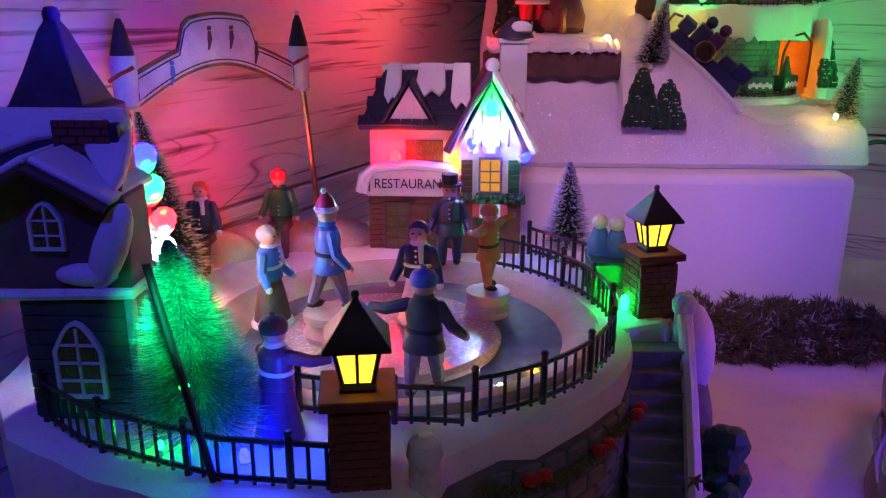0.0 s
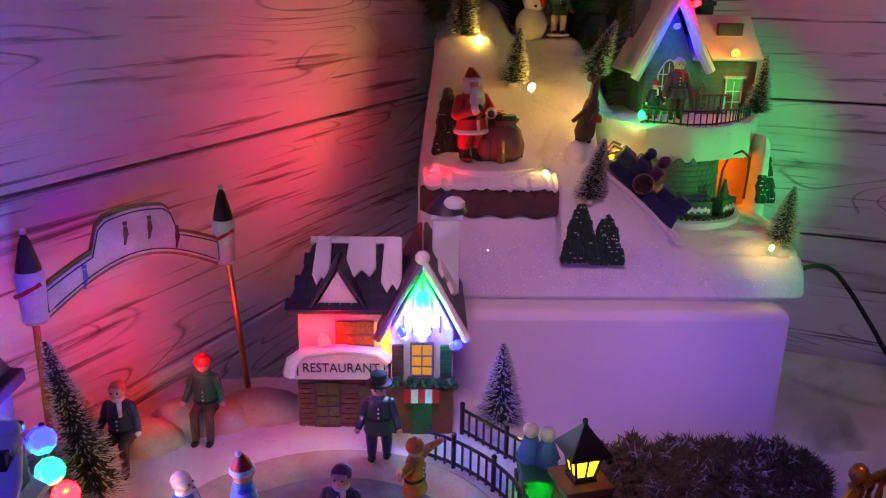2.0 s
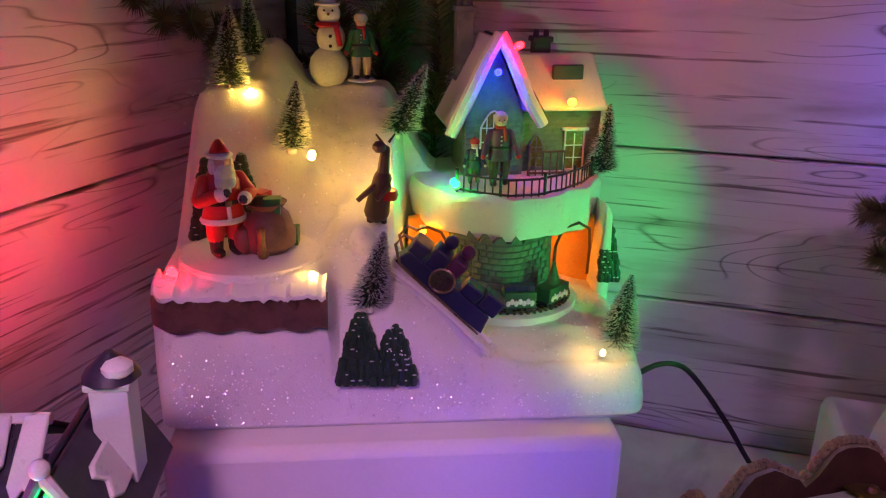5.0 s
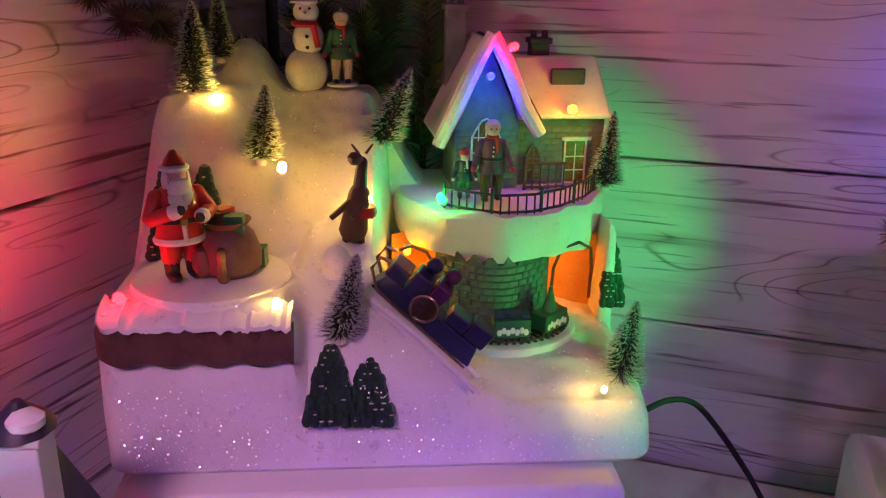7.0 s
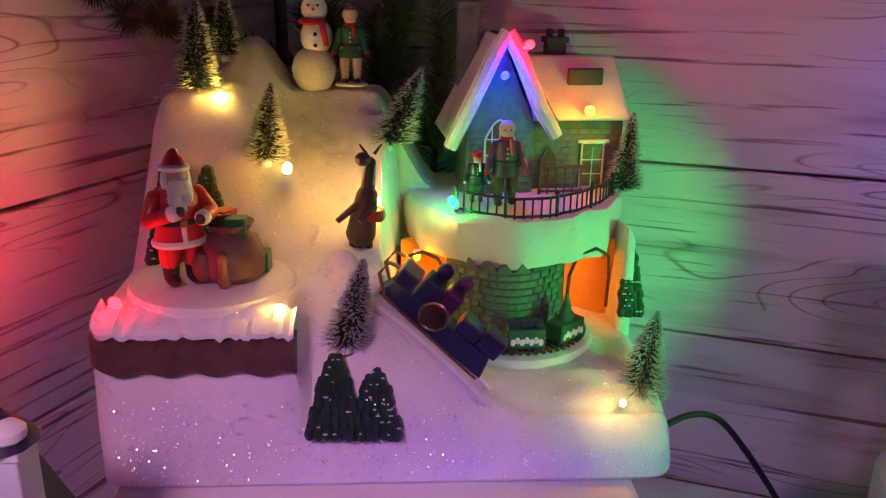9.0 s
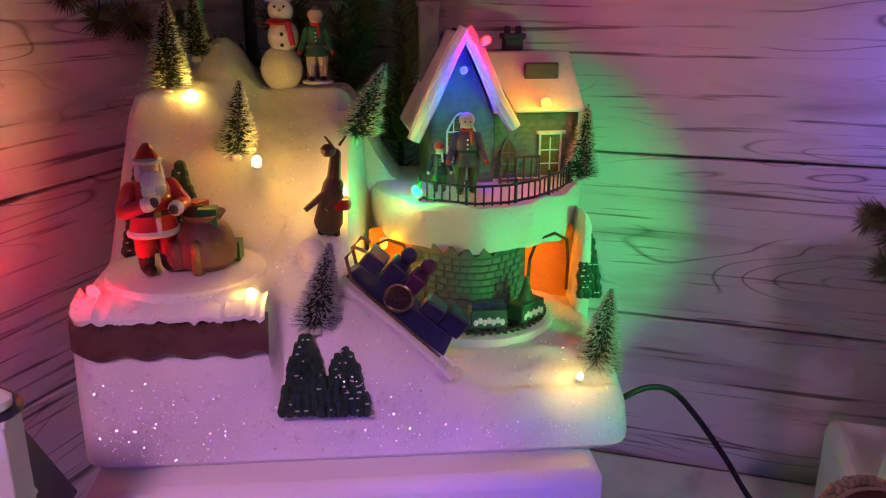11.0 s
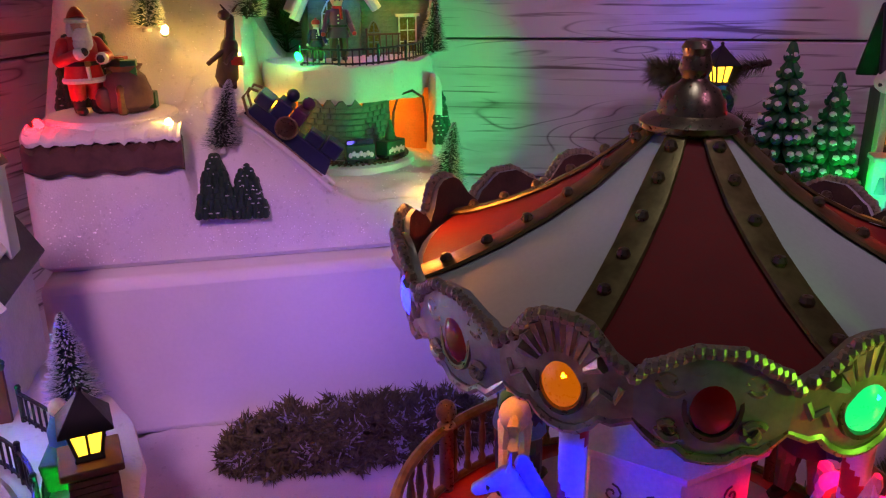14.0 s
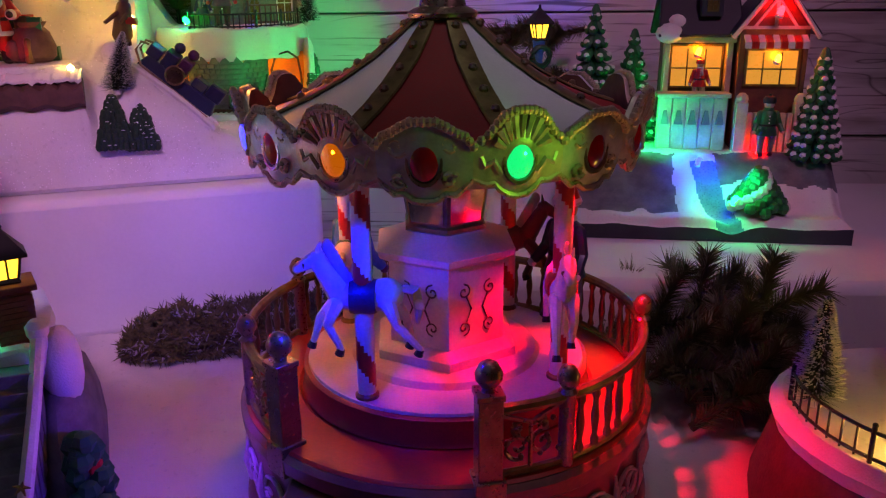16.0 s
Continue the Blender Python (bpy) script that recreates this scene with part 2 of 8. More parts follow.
LILAC = material("grey_enamel", (0.54, 0.53, 0.56), 0.40, metal=0.1, second=(0.34, 0.32, 0.35), scale=120)
FLAKE = material("glitter_flake", (0.95, 0.95, 0.95), 0.32, metal=1.0, bump=0, second=(0.95, 0.95, 0.95), vary=0.0)
FIR = material("fir_needles", (0.17, 0.19, 0.075), 0.5, second=(0.07, 0.08, 0.032), bump=0)
MOSS = material("dried_moss", (0.15, 0.14, 0.05), 0.8, second=(0.05, 0.055, 0.02), scale=200, bump=0)
MOSSPALE = material("frosted_moss", (0.48, 0.48, 0.50), 0.8, bump=0)
BARK = material("twig_bark", (0.09, 0.055, 0.035), 0.8)
ICE = material("ice_mirror", (0.46, 0.47, 0.52), 0.08, metal=0.85, second=(0.40, 0.42, 0.48), scale=20, bump=0.02)
CLEAR = glass_material("clear_plastic_disc", (0.9, 0.9, 0.9), 0.12)
SANDY = material("beige_rink_kerb", (0.50, 0.36, 0.26), 0.6, second=(0.62, 0.50, 0.40), scale=50)
ORANGEWALL = material("ochre_tunnel_wall", (0.72, 0.36, 0.07), 0.6, second=(0.60, 0.26, 0.05), scale=40)
PAPER = material("white_paper", (0.8, 0.8, 0.78), 0.8)
INK = material("dark_ink", (0.03, 0.02, 0.04), 0.6)


def bulb_material(name, colour, strength):
    return material(name, tuple(0.25 * v for v in colour), 0.3, bump=0, glow=colour, strength=strength)


WARM = bulb_material("warm_white_led", (1.0, 0.50, 0.085), 170)
REDLED = bulb_material("red_led", (1.0, 0.0008, 0.0014), 220)
GREENLED = bulb_material("green_led", (0.0010, 1.0, 0.03), 120)
BLUELED = bulb_material("blue_led", (0.0006, 0.0008, 1.0), 320)
ORANGELED = bulb_material("amber_led", (1.0, 0.24, 0.001), 190)
WHITELED = bulb_material("cool_white_led", (0.70, 0.85, 1.0), 110)
LANTERN = bulb_material("lit_lantern_pane", (1.0, 0.55, 0.03), 3.4)
WINDOWLIT = bulb_material("lit_window", (1.0, 0.42, 0.05), 0.7)
WINDOWDIM = material("dim_window_pane", (0.16, 0.12, 0.03), 0.25, coat=0.4, bump=0)
GEMRED = material("red_gem", (0.50, 0.006, 0.010), 0.06, coat=1.0, bump=0)
GEMORANGE = bulb_material("lit_amber_gem", (1.0, 0.20, 0.002), 0.50)
GEMGREEN = bulb_material("lit_green_gem", (0.01, 0.9, 0.20), 1.1)
GEMBLUE = bulb_material("lit_blue_gem", (0.02, 0.02, 1.0), 8.0)

# ---- mesh tools ----
IDENT = Matrix.Identity(4)


def quadify(bm, rings, mi, close=True, caps=(True, True)):
    for a, b in zip(rings, rings[1:]):
        n = len(a)
        for i in range(n if close else n - 1):
            j = (i + 1) % n
            try:
                bm.faces.new((a[i], a[j], b[j], b[i])).material_index = mi
            except ValueError:
                pass
    for cap, ring in ((caps[0], rings[0][::-1]), (caps[1], rings[-1])):
        if cap and len(ring) > 2:
            bm.faces.new(ring).material_index = mi


def lathe(bm, prof, seg=16, at=IDENT, mi=0, phase=0.0):
    """A turned body: prof gives (radius, height)."""
    rings = []
    for r, z in prof:
        r = max(r, 1e-5)
        rings.append([bm.verts.new(at @ Vector((r * math.cos(phase + 2 * math.pi * i / seg), r * math.sin(phase + 2 * math.pi * i / seg), z))) for i in range(seg)])
    quadify(bm, rings, mi)


def along(p0, p1):
    p0, p1 = Vector(p0), Vector(p1)
    return Matrix.Translation(p0) @ (p1 - p0).to_track_quat("Z", "Y").to_matrix().to_4x4(), (p1 - p0).length


def rod(bm, p0, p1, r0, r1=None, seg=8, mi=0, round_ends=False):
    r1 = r0 if r1 is None else r1
    at, d = along(p0, p1)
    prof = [(r0, 0), (r1, d)]
    if round_ends:
        prof = [(0.3 * r0, -0.8 * r0), (0.8 * r0, -0.45 * r0), (r0, 0), (r1, d), (0.8 * r1, d + 0.45 * r1), (0.3 * r1, d + 0.8 * r1)]
    lathe(bm, prof, seg, at, mi)


def ball(bm, c, r, mi=0, seg=12, tilt=IDENT):
    r = (r, r, r) if isinstance(r, (int, float)) else r
    n = max(4, seg // 2)
    at = Matrix.Translation(c) @ tilt @ Matrix.Diagonal((*r, 1))
    lathe(bm, [(math.sin(math.pi * k / n), -math.cos(math.pi * k / n)) for k in range(n + 1)], seg, at, mi)


def block(bm, c, s, at=IDENT, mi=0, taper=1.0):
    x, y, z = (v / 2 for v in s)
    pts = [(-x, -y, -z), (x, -y, -z), (x, y, -z), (-x, y, -z)]
    top = [(px * taper, py * taper, z) for px, py, _ in pts]
    low = [bm.verts.new(at @ (Vector(c) + Vector(p))) for p in pts]
    up = [bm.verts.new(at @ (Vector(c) + Vector(p))) for p in top]
    quadify(bm, [low, up], mi)


def slab(bm, outline, lo, hi, at=IDENT, mi=0):
    """A flat outline, in local x and y, with thickness from lo to hi."""
    low = [bm.verts.new(at @ Vector((x, y, lo))) for x, y in outline]
    up = [bm.verts.new(at @ Vector((x, y, hi))) for x, y in outline]
    quadify(bm, [low, up], mi)


UPRIGHT = Matrix.Rotation(math.pi / 2, 4, "X")  # local x, y -> world x, z; local z -> world -y


def tube(bm, pts, r, seg=6, mi=0, closed=False):
    pts = [Vector(p) for p in pts]
    rings = []
    n = len(pts)
    for i, p in enumerate(pts):
        a, b = (pts[i - 1] if i or closed else p), (pts[(i + 1) % n] if i < n - 1 or closed else p)
        q = (b - a).to_track_quat("Z", "Y") if abs((b - a).normalized().z) < 0.99 else Vector((0, 0, 1)).to_track_quat("Z", "Y")
        rr = r[i] if isinstance(r, (list, tuple)) else r
        rings.append([bm.verts.new(p + q @ Vector((rr * math.cos(2 * math.pi * k / seg), rr * math.sin(2 * math.pi * k / seg), 0))) for k in range(seg)])
    if closed:
        rings.append(rings[0])
        quadify(bm, rings, mi, caps=(False, False))
    else:
        quadify(bm, rings, mi)


def finish(bm, name, mats, smooth=True, angle=38):
    bmesh.ops.recalc_face_normals(bm, faces=bm.faces[:])
    if smooth:
        lim = radians(angle)
        for f in bm.faces:
            f.smooth = True
        for e in bm.edges:
            if len(e.link_faces) != 2 or e.calc_face_angle(0) > lim:
                e.smooth = False
    me = bpy.data.meshes.new(name)
    bm.to_mesh(me)
    bm.free()
    for m in mats if isinstance(mats, (list, tuple)) else [mats]:
        me.materials.append(m)
    return me


def part(name, bm, mats, parent, label="", bevel=0.0, smooth=True):
    ob = new(name, finish(bm, name, mats, smooth))
    ob.parent = parent
    if label:
        ob["label"] = label
    if bevel:
        mod = ob.modifiers.new("bevel", "BEVEL")
        mod.width, mod.segments, mod.limit_method, mod.angle_limit = bevel, 2, "ANGLE", radians(40)
    return ob


def solid(name, bm, mats, label, category, group="", kind="", at=IDENT, bevel=0.0, smooth=True):
    ob = part(name, bm, mats, None, "", bevel, smooth)
    ob.matrix_world = at
    return tagged(ob, label, category, group, kind)


def thing(name, at, label, category, group="", kind=""):
    ob = new(name)
    ob.empty_display_size = 0.01
    ob.matrix_world = at
    return tagged(ob, label, category, group, kind)


def B():
    return bmesh.new()


def ss(a, b, x):
    x = min(1.0, max(0.0, (x - a) / (b - a)))
    return x * x * (3 - 2 * x)


def mixf(a, b, f):
    return a + (b - a) * f


# ---- kinds of things ----
def needle_mesh(name, lines, width, mats, mi=lambda k: 0):
    """Thin tapered blades from (root, tip) pairs."""
    vs, fs, mis = [], [], []
    for k, (a, b) in enumerate(lines):
        d = b - a
        s = d.cross(Vector((0.3, 0.5, 0.8))).normalized() * width
        u = d.cross(s).normalized() * width
        i = len(vs)
        vs += [a + s, a - 0.5 * s + 0.8 * u, a - 0.5 * s - 0.8 * u, b]
        fs += [(i, i + 1, i + 3), (i + 1, i + 2, i + 3), (i + 2, i, i + 3)]
        mis += [mi(k)] * 3
    me = bpy.data.meshes.new(name)
    me.from_pydata([tuple(v) for v in vs], [], fs)
    for m in mats:
        me.materials.append(m)
    me.polygons.foreach_set("material_index", mis)
    return me


def brush_tree(at, height, radius, label, seed=1, count=1100, frost=0.5, mats=None, group="bottle-brush trees", lean=(0, 0), name="bottle_brush_tree", width=0.00035, base=True):
    rng = random.Random(seed)
    root = thing(name, at, label, "miniature tree", group)
    top = Vector((lean[0], lean[1], height))
    bm = B()
    rod(bm, (0, 0, 0), top, 0.0011, 0.0006, 6)
    part("trunk", bm, BARK, root)
    lines, tips = [], []
    for k in range(count):
        f = 0.08 + 0.92 * (k + rng.random()) / count
        a = rng.random() * 2 * math.pi
        r = radius * (1 - f) ** 0.85 * rng.uniform(0.72, 1.08) + 0.0012
        c = top * f
        d = Vector((math.cos(a), math.sin(a), rng.uniform(-0.15, 0.35)))
        tip = c + d * r
        lines.append((c, tip))
        if rng.random() < frost:
            tips.append((c.lerp(tip, rng.uniform(0.62, 0.8)), tip + d * 0.0004))
    ob = new("bristles", needle_mesh("bristles", lines, width, mats or [NEEDLE], (lambda k: k % len(mats)) if mats else (lambda k: 0)))
    ob.parent = root
    if tips:
        ob = new("frosted_bristles", needle_mesh("frosted_bristles", tips, width * 1.35, [FROST]))
        ob.parent = root
        ob["label"] = "white frosted tips"
    if base:
        bm = B()
        lathe(bm, [(0.0035, -0.001), (0.0033, 0.002), (0.0015, 0.0028)], 10)
        part("tree_base", bm, SNOW, root, "white snow foot")
    return root


def fir_branch(name, spine, length, label, seed=1, count=900, spread=1.0, width=0.0006, droop=0.0):
    """A branch of fir: side twigs off a bent stem, each with long thin needles."""
    rng = random.Random(seed)
    root = thing(name, Matrix.Translation(spine[0]), label, "fir branch", "fir branches")
    o = Vector(spine[0])
    pts = [Vector(p) - o for p in spine]
    bm = B()
    tube(bm, pts, [0.003 - 0.0022 * i / (len(pts) - 1) for i in range(len(pts))], 6)
    twigs, lines = [pts], []
    n = len(pts)
    for i in range(1, n):
        for side in (-1, 1, 0):
            d = (pts[i] - pts[i - 1]).normalized()
            s = d.cross(Vector((0, 0, 1))) * side + Vector((0, 0, 0.35 if side == 0 else rng.uniform(-0.2, 0.2)))
            tip = pts[i] + (d * 0.6 + s * spread + Vector((0, 0, -droop))).normalized() * length * rng.uniform(1.2, 2.2)
            tw = [pts[i], pts[i].lerp(tip, 0.5) + Vector((0, 0, 0.004)), tip]
            tube(bm, tw, [0.0014, 0.0011, 0.0007], 5)
            twigs.append(tw)
    part("stem", bm, BARK, root)
    for k in range(count):
        tw = twigs[k % len(twigs)]
        i = rng.randrange(len(tw) - 1)
        p = tw[i].lerp(tw[i + 1], rng.random())
        d = (tw[i + 1] - tw[i]).normalized()
        q = Vector((rng.gauss(0, 1), rng.gauss(0, 1), rng.gauss(0, 1)))
        q = (q - d * q.dot(d)).normalized()
        lines.append((p, p + (q * 0.9 + d * 0.65).normalized() * length * rng.uniform(0.45, 0.8)))
    ob = new("needles", needle_mesh("needles", lines, width, [FIR]))
    ob.parent = root
    return root


def led(at_point, mat, label, direction=(0, -0.5, 1), size=1.0, group="small lights"):
    root_at, _ = along(at_point, Vector(at_point) + Vector(direction))
    root = thing("led_bulb", root_at, label, "light bulb", group)
    bm = B()
    lathe(bm, [(0.0018 * size, 0), (0.0022 * size, 0.001 * size), (0.0022 * size, 0.0035 * size), (0.0016 * size, 0.005 * size), (0.0006 * size, 0.0057 * size)], 10)
    part("dome", bm, mat, root, "glowing dome")
    bm = B()
    lathe(bm, [(0.0026 * size, -0.002 * size), (0.0026 * size, 0.0002 * size)], 10)
    part("socket", bm, WHITE, root, "white socket")
    return root


def figurine(name, at, h, label, coat, legs=GREYP, hat=None, hair=WOODDARK, skirt=False, arms=((-0.32, -0.05, -0.95), (0.32, -0.1, -0.95)), stride=0.12, hat_kind="cap", scarf=None, base=None, sit=False, beard=None, group="painted figurines"):
    """A small painted figurine as one mesh."""
    bm = B()
    mats = [coat, legs, SKIN, hat or hair, scarf or coat, base or SNOW, BLACK, beard or hair, WHITE]
    hip, neck = 0.44 * h, 0.80 * h
    if sit:
        hip, neck = 0.20 * h, 0.68 * h
        for s in (-1, 1):
            rod(bm, (s * 0.08 * h, 0, hip), (s * 0.09 * h, -0.22 * h, hip), 0.075 * h, 0.065 * h, 8, 1, True)
            rod(bm, (s * 0.09 * h, -0.22 * h, hip), (s * 0.09 * h, -0.24 * h, -0.12 * h), 0.06 * h, 0.05 * h, 8, 1, True)
            ball(bm, (s * 0.09 * h, -0.28 * h, -0.16 * h), (0.05 * h, 0.09 * h, 0.045 * h), 6, 8)
    elif not skirt:
        for s in (-1, 1):
            y = s * stride * h
            rod(bm, (s * 0.075 * h, 0, hip + 0.04 * h), (s * 0.085 * h, y * 0.5, 0.24 * h), 0.085 * h, 0.068 * h, 8, 1, True)
            rod(bm, (s * 0.085 * h, y * 0.5, 0.24 * h), (s * 0.085 * h, y, 0.06 * h), 0.066 * h, 0.05 * h, 8, 1, True)
            ball(bm, (s * 0.085 * h, y - 0.03 * h, 0.035 * h), (0.05 * h, 0.095 * h, 0.04 * h), 6, 8)
    if skirt:
        lathe(bm, [(0.21 * h, 0.01 * h), (0.20 * h, 0.06 * h), (0.165 * h, 0.25 * h), (0.115 * h, 0.46 * h), (0.11 * h, 0.52 * h)], 14, Matrix.Diagonal((1, 0.9, 1, 1)), 1)
        lathe(bm, [(0.212 * h, 0.0), (0.22 * h, 0.015 * h), (0.212 * h, 0.04 * h)], 14, Matrix.Diagonal((1, 0.9, 1, 1)), 8)
        hip = 0.5 * h
    lathe(bm, [(0.10 * h, hip - 0.06 * h), (0.155 * h, hip - 0.03 * h), (0.135 * h, hip + 0.1 * h), (0.15 * h, hip + 0.22 * h), (0.125 * h, neck - 0.04 * h), (0.05 * h, neck + 0.01 * h)], 14, Matrix.Diagonal((1, 0.78, 1, 1)), 0)
    lathe(bm, [(0.07 * h, neck - 0.02 * h), (0.085 * h, neck), (0.07 * h, neck + 0.025 * h)], 12, IDENT, 4)
    if not skirt and not sit:
        lathe(bm, [(0.12 * h, hip + 0.10 * h), (0.150 * h, hip + 0.03 * h), (0.178 * h, hip - 0.07 * h), (0.170 * h, hip - 0.085 * h), (0.11 * h, hip - 0.07 * h)], 14, Matrix.Diagonal((1, 0.80, 1, 1)), 0)
    lathe(bm, [(0.138 * h, hip + 0.075 * h), (0.150 * h, hip + 0.08 * h), (0.150 * h, hip + 0.105 * h), (0.138 * h, hip + 0.11 * h)], 14, Matrix.Diagonal((1, 0.80, 1, 1)), 6 if not skirt else 8)
    for k in range(3):
        ball(bm, (0, -0.118 * h, hip + (0.14 + 0.055 * k) * h), 0.013 * h, 8, 6)
    for sx in (-1, 1):
        ball(bm, (sx * 0.034 * h, -0.088 * h, neck + 0.105 * h), 0.011 * h, 6, 6)
    if scarf:
        rod(bm, (0.04 * h, -0.085 * h, neck), (0.055 * h, -0.125 * h, neck - 0.17 * h), 0.028 * h, 0.022 * h, 6, 4)
    ball(bm, (0, -0.005 * h, neck + 0.09 * h), (0.088 * h, 0.092 * h, 0.10 * h), 2, 12)
    ball(bm, (0, -0.098 * h, neck + 0.08 * h), 0.016 * h, 2, 6)
    if beard:
        ball(bm, (0, -0.07 * h, neck + 0.0 * h), (0.085 * h, 0.06 * h, 0.11 * h), 7, 10)
    if hat is None:
        ball(bm, (0, 0.02 * h, neck + 0.115 * h), (0.1 * h, 0.1 * h, 0.095 * h), 3, 12)
    elif hat_kind == "top":
        lathe(bm, [(0.15 * h, neck + 0.15 * h), (0.15 * h, neck + 0.165 * h), (0.09 * h, neck + 0.17 * h), (0.095 * h, neck + 0.28 * h), (0.01 * h, neck + 0.285 * h)], 14, IDENT, 3)
    elif hat_kind == "cone":
        lathe(bm, [(0.105 * h, neck + 0.115 * h), (0.115 * h, neck + 0.14 * h), (0.10 * h, neck + 0.165 * h)], 12, IDENT, 8)
        lathe(bm, [(0.10 * h, neck + 0.15 * h), (0.07 * h, neck + 0.23 * h), (0.02 * h, neck + 0.29 * h)], 12, IDENT, 3)
        ball(bm, (0.0, 0.02 * h, neck + 0.30 * h), 0.03 * h, 8, 8)
    else:
        lathe(bm, [(0.105 * h, neck + 0.10 * h), (0.11 * h, neck + 0.15 * h), (0.085 * h, neck + 0.20 * h), (0.02 * h, neck + 0.225 * h)], 14, IDENT, 3)
        ball(bm, (0, 0, neck + 0.23 * h), 0.028 * h, 3, 8)
    for s, a in zip((-1, 1), arms):
        sh = Vector((s * 0.125 * h, 0, neck - 0.075 * h))
        d = Vector(a).normalized()
        el = sh + d * 0.18 * h
        wr = el + (d + Vector((0, -0.55, 0.15))).normalized() * 0.15 * h
        rod(bm, sh, el, 0.058 * h, 0.05 * h, 8, 0, True)
        rod(bm, el, wr, 0.05 * h, 0.04 * h, 8, 0, True)
        ball(bm, wr + (wr - el).normalized() * 0.03 * h, 0.038 * h, 4 if scarf else 2, 8)
    if base is not None:
        lathe(bm, [(0.22 * h, -0.03 * h), (0.22 * h, 0.0), (0.19 * h, 0.012 * h)], 16, IDENT, 5)
    return solid(name, bm, mats, label, "figurine", group, at=at)


def picket_fence(root, pts, z0, height, step, mat, post_every=6, r=0.0006, rail=0.0009, name="fence"):
    """Rails, posts and pickets along a ground line; every one of them is a part."""
    pts = [Vector((p[0], p[1], z0 if len(p) < 3 else p[2])) for p in pts]
    up = Vector((0, 0, height))
    for f, nm in ((0.92, "top_rail"), (0.12, "bottom_rail")):
        bm = B()
        tube(bm, [p + up * f for p in pts], rail, 6)
        part(nm, bm, mat, root)
    bm = B()
    rod(bm, (0, 0, 0), (0, 0, height * 0.92), r, r, 6)
    picket = finish(bm, "picket", mat)
    bm = B()
    rod(bm, (0, 0, -0.001), (0, 0, height * 1.08), r * 1.9, r * 1.9, 8)
    ball(bm, (0, 0, height * 1.12), r * 2.3, 0, 8)
    post = finish(bm, "post", mat)
    dist, k = 0.0, 0
    for a, b in zip(pts, pts[1:]):
        d = (b - a).length
        while dist <= d:
            p = a.lerp(b, dist / d)
            ob = new("post" if k % post_every == 0 else "picket", post if k % post_every == 0 else picket)
            ob.parent = root
            ob.location = p
            k += 1
            dist += step
        dist -= d


def lantern_parts(root, z, s):
    """A four-sided lantern: foot, lit panes with bars, roof with a finial."""
    bm = B()
    lathe(bm, [(0.008 * s, z), (0.0085 * s, z + 0.001 * s), (0.007 * s, z + 0.003 * s)], 4, IDENT, 0, math.pi / 4)
    part("lantern_foot", bm, BLACK, root, "black lantern foot")
    for k in range(4):
        at = Matrix.Rotation(k * math.pi / 2, 4, "Z")
        bm = B()
        lo, hi = 0.0048 * s, 0.0072 * s
        q = [bm.verts.new(at @ Vector(v)) for v in ((-lo, -lo, z + 0.003 * s), (lo, -lo, z + 0.003 * s), (hi, -hi, z + 0.016 * s), (-hi, -hi, z + 0.016 * s))]
        q2 = [bm.verts.new(v.co + at @ Vector((0, 0.0005, 0))) for v in q]
        quadify(bm, [q, q2], 0)
        part("pane", bm, LANTERN, root, "glowing yellow pane")
        bm = B()
        rod(bm, at @ Vector((-lo * 1.04, -lo * 1.04, z + 0.003 * s)), at @ Vector((-hi * 1.04, -hi * 1.04, z + 0.0165 * s)), 0.0008 * s, 0.0008 * s, 6)
        rod(bm, at @ Vector((0, -lo * 1.06, z + 0.003 * s)), at @ Vector((0, -hi * 1.06, z + 0.0165 * s)), 0.0006 * s, 0.0006 * s, 6)
        part("bar", bm, BLACK, root, "black bar")
    bm = B()
    lathe(bm, [(0.0155 * s, z + 0.0155 * s), (0.0155 * s, z + 0.0168 * s), (0.0095 * s, z + 0.0225 * s), (0.0018 * s, z + 0.0300 * s), (0.0012 * s, z + 0.0315 * s)], 4, IDENT, 0, math.pi / 4)
    ball(bm, (0, 0, z + 0.032 * s), 0.0016 * s, 0, 8)
    part("lantern_roof", bm, BLACK, root, "black pyramid roof", bevel=0.0003)


